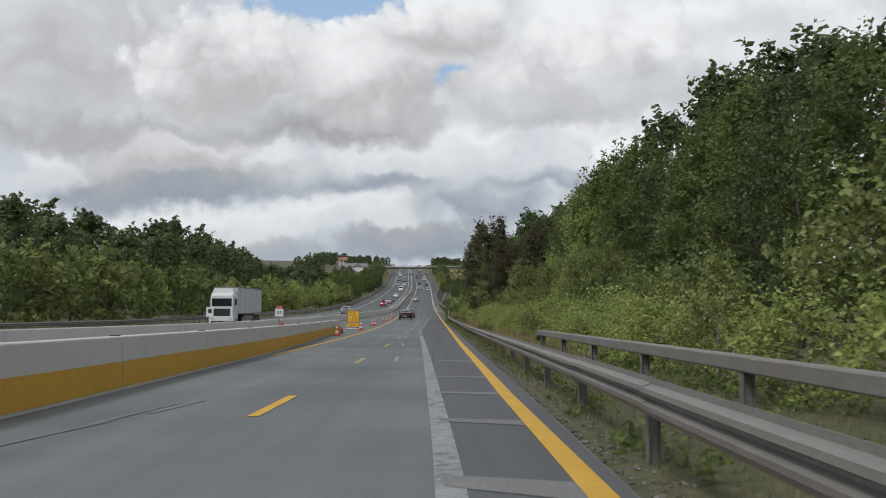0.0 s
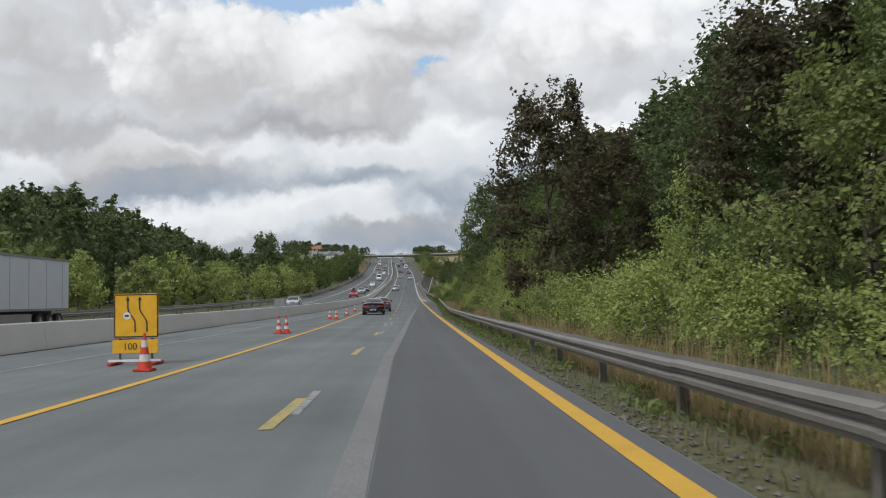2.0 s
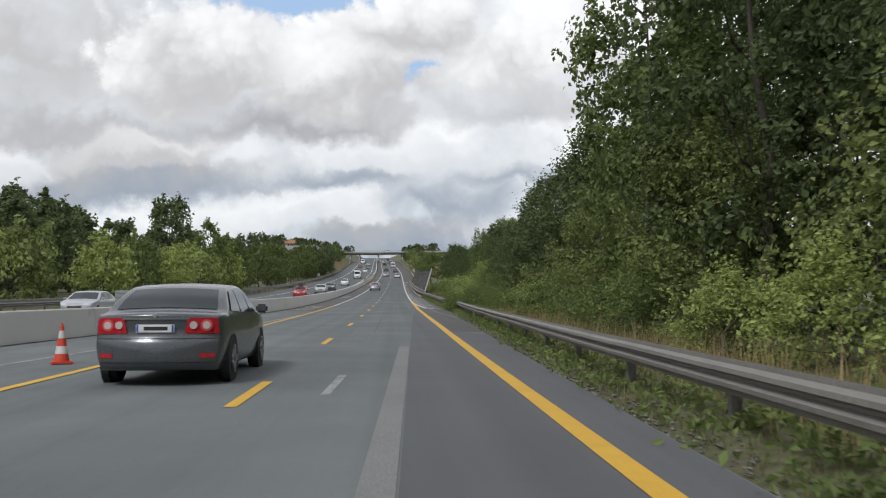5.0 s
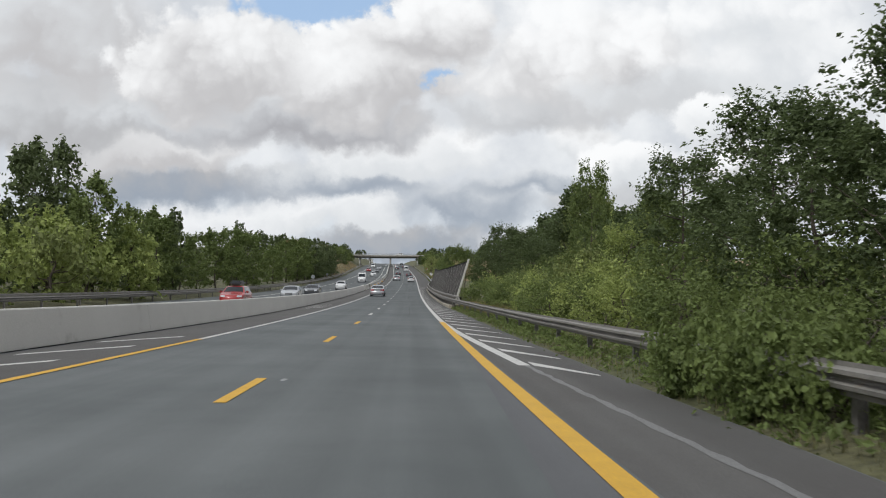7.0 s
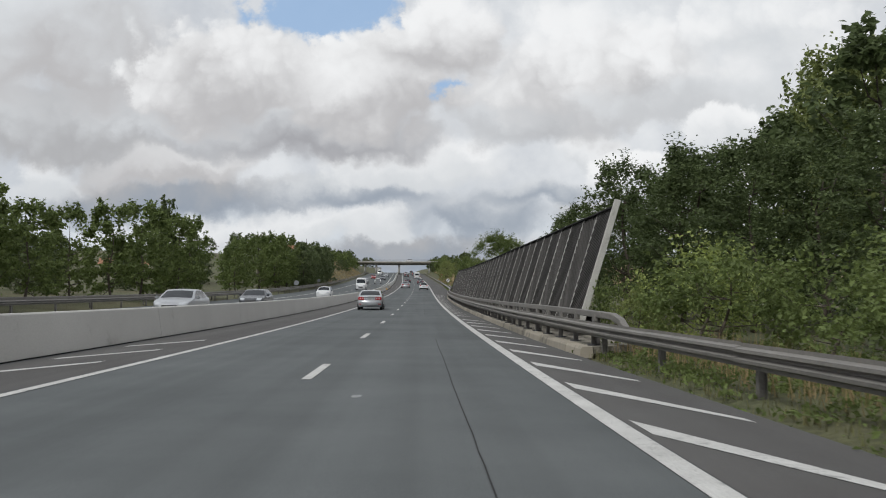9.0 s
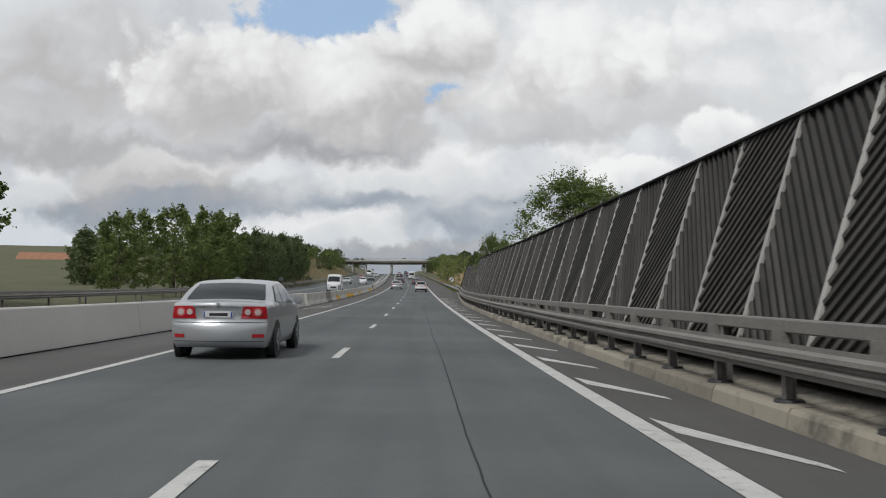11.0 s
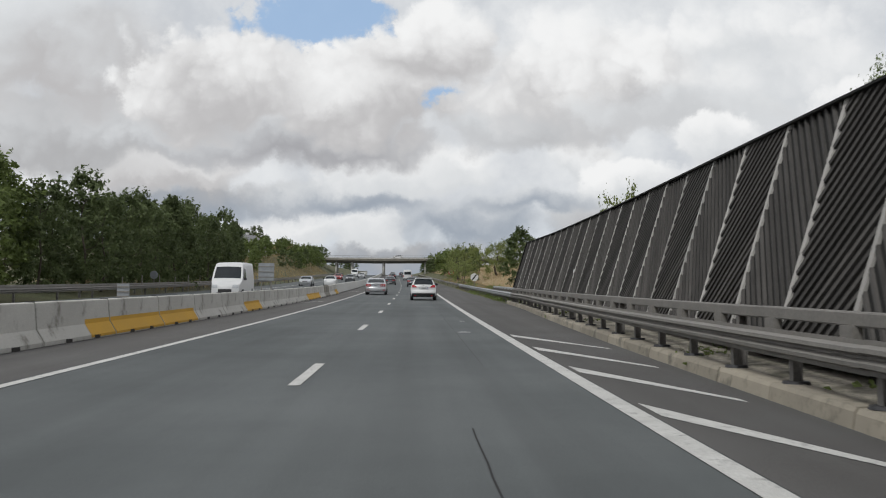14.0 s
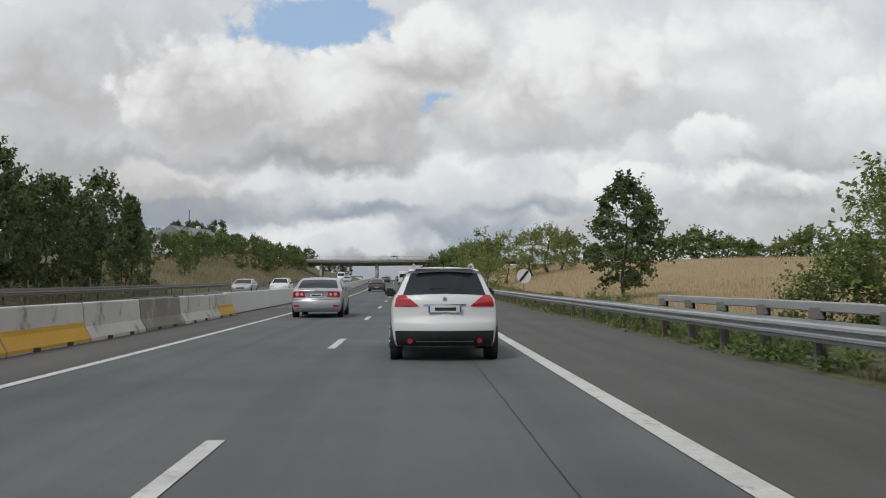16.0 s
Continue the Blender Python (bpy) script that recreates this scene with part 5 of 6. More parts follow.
for s, l, h in ((198.4, 6.2, 0.95), (199.3, 6.0, 1.05), (200.2, 6.25, 1.1), (201.1, 6.0, 1.05), (202.0, 6.2, 0.95), (202.7, 6.1, 0.75), (94.5, 4.9, 0.8), (118.5, 4.9, 0.8), (60, 4.9, 0.75)):
    plant("ivy", s, l, h, 0.8)
plant("hedge_b", 262.2, 7.0, 1.7, 0.7)
plant("hedge_c", 260, 6.9, 1.4, 0.8)
# trees behind the noise wall
for key, s, l, h, w in (("locust", 335.5, 9.6, 7.3, 1.3), ("locust", 336.0, 11.0, 6.9, 1.2), ("locust", 366, 7.9, 5.7, 0.8), ("locust", 366.6, 8.3, 5.2, 0.8), ("locust", 354, 7.9, 4.8, 0.7), ("locust", 350.5, 8.0, 4.3, 0.6), ("willow", 394.5, 9.8, 5.3, 0.42), ("locust", 371.5, 8.6, 4.4, 0.5)):
    plant(key, s, l, h, w)
# right-hand side past the wall
plant("lone", 448, 12.1, 6.1, 1.12)
plant("willow", 421.5, 12.0, 4.2, 1.0)
plant("hedge_b", 421, 11.0, 2.2, 1.1)
plant("hedge_b", 422.5, 10.4, 1.7, 1.0)
plant("locust", 424, 13.0, 3.8, 1.1)
for s, l, h in ((494, 9.6, 6.0), (497, 12.0, 5.4), (505, 15.5, 5.2), (509, 18.0, 5.6), (515, 21, 5.0), (489, 8.9, 3.5), (520, 10.2, 5.5), (530, 11, 5.5)):
    plant("willow" if s < 500 else "olive", s, l, h, 1.1)
for i in range(42):
    plant(PICK.choice(["shrub_far", "shrub_far", "shrub_olive"]), 588 + PICK.uniform(-10, 10), 36 + i * 2.7, PICK.uniform(3.0, 5.0) if i % 9 else 6.0, 1.35, "far hedgerow")
row(["far_a", "shrub_far", "far_b"], 540, 690, 6, 13.5, 3, 5.0, "trees by the bridge", 1.0)
for s in (434, 439, 452, 463, 474):
    plant("hedge_c", s, 8.3 + PICK.uniform(0, 1.2), PICK.uniform(0.5, 0.9), 1.0)

# woods on the far side of the motorway
wood(["far_a", "far_b"], 90, 395, 9, -66, 8, table((90, 14), (160, 16.5), (240, 20), (330, 15), (395, 8)), "far_wood", "tall dark wood behind the opposite carriageway", 1.2)
wood(["far_a", "far_b", "far_c"], 60, 300, 7.5, table((60, -44), (300, -40)), 4, table((60, 9.5), (120, 11), (200, 12.5), (300, 9)), "far_wood", "green wood edge behind the opposite carriageway", 1.05)
row(["shrub_far", "far_c", "shrub_olive", "shrub_light"], 50, 275, 6.0, table((50, -31), (120, -31), (200, -26), (275, -24.5)), 2.0, table((50, 6.5), (160, 6), (275, 6)), "shrubs beyond the far rail", 0.9)
for s0, s1 in ((268, 346), (369, 420)):
    row(["far_light", "far_c", "far_light"], s0, s1, 5.5, table((268, -26.5), (420, -25)), 2.2, table((268, 9.4), (300, 8.2), (346, 7.8), (369, 7.2), (400, 9.4), (420, 9.4)), "trees beyond the far rail", 1.0)
row(["pine", "far_b", "far_a"], 420, 488, 3.9, -23.4, 1.0, table((420, 8.4), (455, 8.8), (488, 8.3)), "trees beyond the far rail", 0.95)
row(["pine", "far_a"], 425, 480, 6, -29, 1.5, 7.4, "trees beyond the far rail", 1.1)
plant("far_b", 276, -32.0, 14.5, 0.9)
plant("far_b", 270, -31.0, 13.0, 0.9)
plant("poplar", 292, -24.5, 9.4, 0.8)
plant("poplar", 335, -25.5, 10.5, 0.7)
row(["shrub_far", "far_a", "far_c"], 478, 690, 5.0, -28, 4, table((478, 4.4), (560, 4.0), (690, 4.8)), "shrubs on the bank", 0.9)
row(["far_a", "far_c", "far_b"], 500, 700, 6.5, -44, 5, table((500, 3.0), (575, 3.4), (605, 6.8), (700, 6.8)), "trees on the bank", 1.0)
wood(["far_a", "far_b"], 530, 760, 12, -66, 8, 8, "far_wood", "dark trees on the hill beyond the bank", 1.2)
wood(["far_c", "far_a"], 300, 372, 10, -40, 5, 7.5, "far_wood", "green wood behind the roadside trees", 1.1)
wood(["far_c", "far_b"], 402, 444, 6, -43, 4, 7.0, "far_wood", "green trees on the slope behind the roadside", 1.1)


def blades(count, place, tall, wide, rng, mat, name, label):
    """Loose grass: one narrow bent blade each."""
    b = Build()
    for _ in range(count):
        s, l = place(rng)
        p = R(s, l, swell(s, l))
        h, t = tall * rng.uniform(0.4, 1.2), rng.uniform(0, 6.283)
        dx, dy = math.cos(t), math.sin(t)
        lean = h * rng.uniform(0.05, 0.5)
        k = len(b.v)
        w = wide * rng.uniform(0.6, 1.4)
        b.v += [(p.x - dy * w, p.y + dx * w, p.z - 0.03), (p.x + dy * w, p.y - dx * w, p.z - 0.03), (p.x + dx * lean, p.y + dy * lean, p.z + h)]
        b.f.append((k, k + 1, k + 2))
    ob = new(name, b.mesh(name, mat))
    return tagged(ob, label, "grass", kind="stuff")


grng = np.random.default_rng(3)
verge = lambda rng: (lambda s: (s, edge_right(s) + 0.1 + 3.6 * rng.uniform() ** 1.3))(rng.uniform(2, 262))
blades(42000, verge, 0.14, 0.010, grng, "grass", "verge_grass", "uneven green grass and weeds under the guardrail")
blades(9000, lambda rng: (lambda s: (s, rail_right(s) + 0.2 + 2.2 * rng.uniform()))(rng.uniform(30, 185)), 0.55, 0.009, grng, "dry_grass", "tall_grass", "tall dry straw-coloured grass stalks on the verge")
blades(4200, lambda rng: (lambda s: (s, rail_right(s) + 0.12 + 0.5 * rng.uniform()))(rng.choice([40, 45, 50, 54, 68, 72, 77]) + rng.normal(0, 1.8)), 0.50, 0.008, grng, "dry_grass", "tall_grass", "dense straw-coloured grass under the guardrail")
blades(1500, lambda rng: (lambda s: (s, rail_right(s) + 0.3 + 1.6 * rng.uniform()))(rng.uniform(236, 258)), 0.6, 0.009, grng, "dry_grass", "tall_grass", "tall pale grass stalks beside the wall's end")
blades(2400, lambda rng: (lambda s: (s, rail_right(s) + 0.5 + 2.0 * rng.uniform()))(rng.uniform(70, 180)), 0.75, 0.010, grng, "dry_grass", "tall_grass", "tall pale seed stalks in front of the hedge")
blades(60000, lambda rng: (lambda s: (s, 8.6 + 50 * rng.uniform() ** 1.5))(424 + 120 * rng.uniform() ** 1.2), 0.36, 0.012, grng, "dry_grass", "field_grass", "dry golden grass covering the field")
blades(6000, lambda rng: (lambda s: (s, edge_right(s) + 0.05 + 1.7 * rng.uniform()))(rng.uniform(421, 480)), 0.22, 0.010, grng, "grass", "verge_grass", "green weeds along the shoulder")
blades(900, lambda rng: (lambda s: (s, edge_right(s) + 0.3 + 0.9 * rng.uniform() ** 2))(rng.choice([343.5, 352, 361, 372, 384, 391, 399, 407, 415]) + rng.normal(0, 0.5)), 0.30, 0.010, grng, "grass", "kerb_weeds", "weeds growing through the kerb joints")
blades(14000, lambda rng: (lambda s: (s, median(s) - 15.5 - 12 * rng.uniform()))(rng.uniform(440, 640)), 0.6, 0.03, grng, "dry_grass", "bank_grass", "dry yellow grass on the far bank")


def weeds(count, place, size, tall, rng, mat, name, label):
    """Low leafy weeds: leaves scattered in small tufts."""
    tufts = [place(rng) for _ in range(count // 22)]
    hs = rng.uniform(0.3, 1.0, len(tufts)) * tall
    k = rng.integers(0, len(tufts), count)
    base = np.array([tuple(R(s, l, swell(s, l))) for s, l in tufts])
    f = rng.uniform(0.05, 1, count) ** 0.8
    p = base[k] + np.stack([rng.normal(0, 0.16, count), rng.normal(0, 0.16, count), f * hs[k]], 1)
    return tagged(new(name, leaves(p, np.tile((0, 0, 0.7), (count, 1)), size, rng, 1.8).mesh(name, mat)), label, "weeds", kind="stuff")


weeds(34000, lambda rng: (lambda s: (s, edge_right(s) + 0.35 + 3.2 * rng.uniform() ** 1.2))(rng.uniform(4, 262)), 0.06, 0.24, grng, "leaf_mid", "verge_weeds", "low leafy green weeds along the verge")
weeds(30000, lambda rng: (lambda s: (s, edge_right(s) + 0.12 + 2.0 * rng.uniform() ** 1.1))(rng.uniform(84, 256)), 0.052, 0.20, grng, "leaf_mid", "verge_weeds", "thick leafy ground cover beside the shoulder")
weeds(9000, lambda rng: (lambda s: (s, edge_right(s) + 0.2 + 2.2 * rng.uniform() ** 1.2))(rng.uniform(408, 450)), 0.07, 0.35, grng, "leaf_mid", "verge_weeds", "leafy green weeds spilling over the shoulder")
weeds(1500, lambda rng: (lambda s: (s, edge_right(s) + 0.3 + 0.7 * rng.uniform()))(rng.choice([343.5, 352, 361, 366, 372, 384, 391, 399, 405]) + rng.normal(0, 0.5)), 0.06, 0.3, grng, "leaf_mid", "kerb_weeds", "small weeds growing behind the kerb")

# ---- vehicles ----


class Shell:
    """A vehicle body: a side outline from the rear sill over the roof to the front sill, with widths by height and by length."""

    def __init__(self, outline, half, widths, plan, sill, belt):
        pts = [Vector((y, z)) for y, z in outline]
        fine = []
        for i in range(len(pts) - 1):
            p0, p1, p2, p3 = pts[max(i - 1, 0)], pts[i], pts[i + 1], pts[min(i + 2, len(pts) - 1)]
            n = max(2, int((p2 - p1).length / 0.10))
            for k in range(n):
                t = k / n
                q = 0.5 * ((2 * p1) + (p2 - p0) * t + (2 * p0 - 5 * p1 + 4 * p2 - p3) * t * t + (3 * p1 - p0 - 3 * p2 + p3) * t**3)
                fine.append(p1.lerp(p2, t).lerp(q, 0.7))
        fine.append(pts[-1])
        self.o, self.half, self.sill, self.belt = fine, half, sill, belt
        self.wz, self.py = table(*widths), table(*plan)
        self.length = max(p.x for p in pts)

    def wide(self, y, z):
        return self.half * self.wz(z) * self.py(y)

    def bow(self, y, t):
        """Plan curve of the two ends."""
        e = min(y, self.length - y)
        k = max(0.0, 1 - e / 0.9)
        return 0.24 * k * k * t * t * (1 if y < self.length / 2 else -1)

    def at(self, y, z, t):
        return Vector((self.wide(y, z) * t, y + self.bow(y, t), z - 0.035 * t * t * (1 if z > self.belt else 0.2)))

    def body(self):
        b = Build()
        ts = [-1, -0.97, -0.85, -0.6, -0.3, 0, 0.3, 0.6, 0.85, 0.97, 1]
        b.sweep([[self.at(p.x, p.y, t) for t in ts] for p in self.o], closed=False, caps=False)
        a, c = self.length * 0.3, self.length * 0.7
        for side in (-1, 1):
            rings = []
            under = [Vector((q, self.sill)) for q in steps(self.o[0].x, self.o[-1].x, 0.25)][::-1]
            for p in self.o + under:
                f = min(max(p.x / self.length, 0), 1)
                spine = Vector((a + (c - a) * f, self.sill + 0.35))
                rings.append([self.at(p.x, p.y, side)] + [Vector((self.wide(q.x, q.y) * side, q.x + self.bow(q.x, 1) * (1 - v) ** 3, q.y - (0.035 if q.y > self.belt else 0.007) * (1 - v))) for v in (0.12, 0.3, 0.55, 0.8, 1.0) for q in [p.lerp(spine, v)]])
            b.sweep(rings, closed=False, caps=False)
        lo = [p for p in self.o]
        b.add([self.at(lo[0].x, lo[0].y, -1), self.at(lo[0].x, lo[0].y, 1), self.at(lo[-1].x, lo[-1].y, 1), self.at(lo[-1].x, lo[-1].y, -1)], [(0, 1, 2, 3)])
        me = b.mesh("body", "trim_black", True)
        bm = bmesh.new()
        bm.from_mesh(me)
        bmesh.ops.remove_doubles(bm, verts=bm.verts, dist=0.002)
        bmesh.ops.recalc_face_normals(bm, faces=bm.faces)
        bm.to_mesh(me)
        bm.free()
        me.shade_smooth()
        return me

    def rear_y(self, z, front=False):
        """How far along the outline is at this height, at the rear (or the front)."""
        os = self.o if not front else self.o[::-1]
        for p, q in zip(os[:-1], os[1:]):
            if (p.y - z) * (q.y - z) <= 0 and abs(p.y - q.y) > 1e-5:
                return p.x + (q.x - p.x) * (z - p.y) / (q.y - p.y)
        return os[0].x

    def patch(self, z0, z1, t0, t1, off=0.006, n=6, m=8, front=False, skew=0.0, thick=0.004):
        """A panel on the rear (or front) face between two heights and two fractions of the width."""
        b = Build()
        rows = []
        for i in range(n + 1):
            z = z0 + (z1 - z0) * i / n
            y = self.rear_y(z, front)
            d = self.rear_y(min(z + 0.02, z1 + 0.02), front) - self.rear_y(z - 0.02, front)
            nrm = Vector((0, -0.04, d)).normalized() if not front else Vector((0, 0.04, -d)).normalized()
            r = []
            for j in range(m + 1):
                a0, a1 = (t0[0] + (t0[1] - t0[0]) * i / n if isinstance(t0, tuple) else t0), (t1[0] + (t1[1] - t1[0]) * i / n if isinstance(t1, tuple) else t1)
                t = a0 + (a1 - a0) * j / m
                r.append(self.at(y, z, t) + nrm * off)
            rows.append(r)
        return b.sweep(rows, closed=False, caps=False)

    def side_window(self, corners, side, off=0.006, n=6):
        """A pane on one flank, its four corners given as (y, z), lower rear first and round."""
        a, b_, c, d = (Vector(p) for p in corners)
        b = Build()
        rows = []
        for i in range(n + 1):
            p, q = a.lerp(d, i / n), b_.lerp(c, i / n)
            row_ = []
            for j in range(n + 1):
                r = p.lerp(q, j / n)
                row_.append(Vector(((self.wide(r.x, r.y) + off) * side, r.x, r.y)))
            rows.append(row_)
        return b.sweep(rows, closed=False, caps=False)


def wheel(parent, x, y, r, wide, side):
    hub = part("wheel", Build().tube((x - side * wide / 2, y, r), (x + side * (wide / 2 - 0.015), y, r), r * 0.97, r, 24), "tyre", parent)
    disc = Build().tube((x + side * (wide / 2 - 0.02), y, r), (x + side * (wide / 2 - 0.004), y, r), r * 0.66, r * 0.64, 24)
    part("rim", disc, "steel_dark", hub)
    sp = Build()
    for k in range(5):
        a = k * 1.2566
        sp.box((x + side * (wide / 2 + 0.002), y + math.cos(a) * r * 0.33, r + math.sin(a) * r * 0.33), (0.02, 0.09, r * 0.62), Matrix.Rotation(-a + math.pi / 2, 3, "X"))
    part("spokes", sp, "rim", hub, "silver alloy spokes")
    return hub


def car(s, lat, style, paint, label, group="", facing=1, name="car"):
    """A passenger car whose rear bumper is at s; facing -1 for the oncoming side."""
    L, half, outline, widths, plan, sill, belt, panes, wheels, r, rear = STYLES[style]
    shell = Shell(outline, half, widths, plan, sill, belt)
    ob = thing(name, at_road(s, lat, 0.0, 0 if facing > 0 else 180), label, "car" if name == "car" else name.replace("_", " "), group)
    body = part("body", shell.body(), None, ob)
    body.data.materials.clear()
    body.data.materials.append(M[paint])
    for side in (-1, 1):
        for pane in panes:
            part("side_window", shell.side_window(pane, side), "glass", ob, smooth=True)
        for y in wheels:
            x = shell.wide(y, 0.58) * side
            part("wheel_arch", Build().tube((x - side * 0.10, y, r), (x + side * 0.006, y, r), r * 1.14, r * 1.14, 24), "trim_black", ob)
            wheel(ob, x - side * 0.085, y, r, 0.205, side)
        my = panes[-1][1][0] - 0.10
        part("wing_mirror", Build().box(((shell.wide(my, belt) + 0.11) * side, my, belt + 0.05), (0.20, 0.11, 0.15), bevel=0.035), paint if paint != "car_white" else "trim_black", ob)
    rw0, rw1, wt = rear["window"]
    part("rear_window", shell.patch(rw0, rw1, -wt, wt, 0.007, 8, 10, skew=rear.get("tilt", 0)), "glass", ob, smooth=True)
    fw0, fw1 = rear["windscreen"]
    part("windscreen", shell.patch(fw0, fw1, -0.88, 0.88, 0.007, 8, 10, front=True), "glass", ob, smooth=True)
    for side in (-1, 1):
        for z0, z1, t0, t1, mat in rear["lamps"]:
            t0, t1 = (t if isinstance(t, tuple) else (t, t) for t in (t0, t1))
            part("tail_light" if mat == "lamp_red" else "reversing_light", shell.patch(z0, z1, tuple(q * side for q in t0), tuple(q * side for q in t1), 0.012 if mat == "lamp_red" else 0.016, 6, 6), mat, ob, "red tail light" if mat == "lamp_red" else "", smooth=True)
        part("headlight", shell.patch(rear["front"][0], rear["front"][1], 0.55 * side, 0.96 * side, 0.01, 4, 6, front=True), "lamp_clear", ob, smooth=True)
    for nm, z0, z1, t0, t1, mat, off in rear["extra"]:
        part(nm, shell.patch(z0, z1, t0, t1, off, 5, 10), mat, ob, smooth=True)
    for t, z, r_, mat in rear.get("rings", ()):
        for side in (-1, 1):
            c = shell.at(shell.rear_y(z), z, t * side)
            part("lamp_lens", Build().tube(c + Vector((0, -0.005, 0)), c + Vector((side * 0.004, -0.022 - (0.006 if mat == "lamp_white" else 0), 0)), r_, r_ * 0.96, 18), mat, ob)
    pz, pw = rear["plate"]
    py = shell.rear_y(pz) - 0.02
    plate_ = part("number_plate", Build().box((0, py, pz), (pw, 0.012, 0.11), bevel=0.004), "plate_white", ob)
    part("text_bar", Build().box((0.01, py - 0.008, pz), (pw * 0.62, 0.003, 0.05)), "ink", plate_)
    for x in (-pw / 2 + 0.022, pw / 2 - 0.022):
        part("edge_band", Build().box((x, py - 0.008, pz), (0.026, 0.003, 0.10)), "plate_blue", plate_)
    bz = rear["badge"]
    part("badge", Build().tube((0, shell.rear_y(bz) - 0.004, bz), (0, shell.rear_y(bz) - 0.02, bz), 0.032, 0.028, 16), "rim", ob)
    if "front_grille" in rear:
        g0, g1 = rear["front_grille"]
        part("grille", shell.patch(g0, g1, -0.5, 0.5, 0.01, 3, 8, front=True), "trim_black", ob)
    return ob, shell


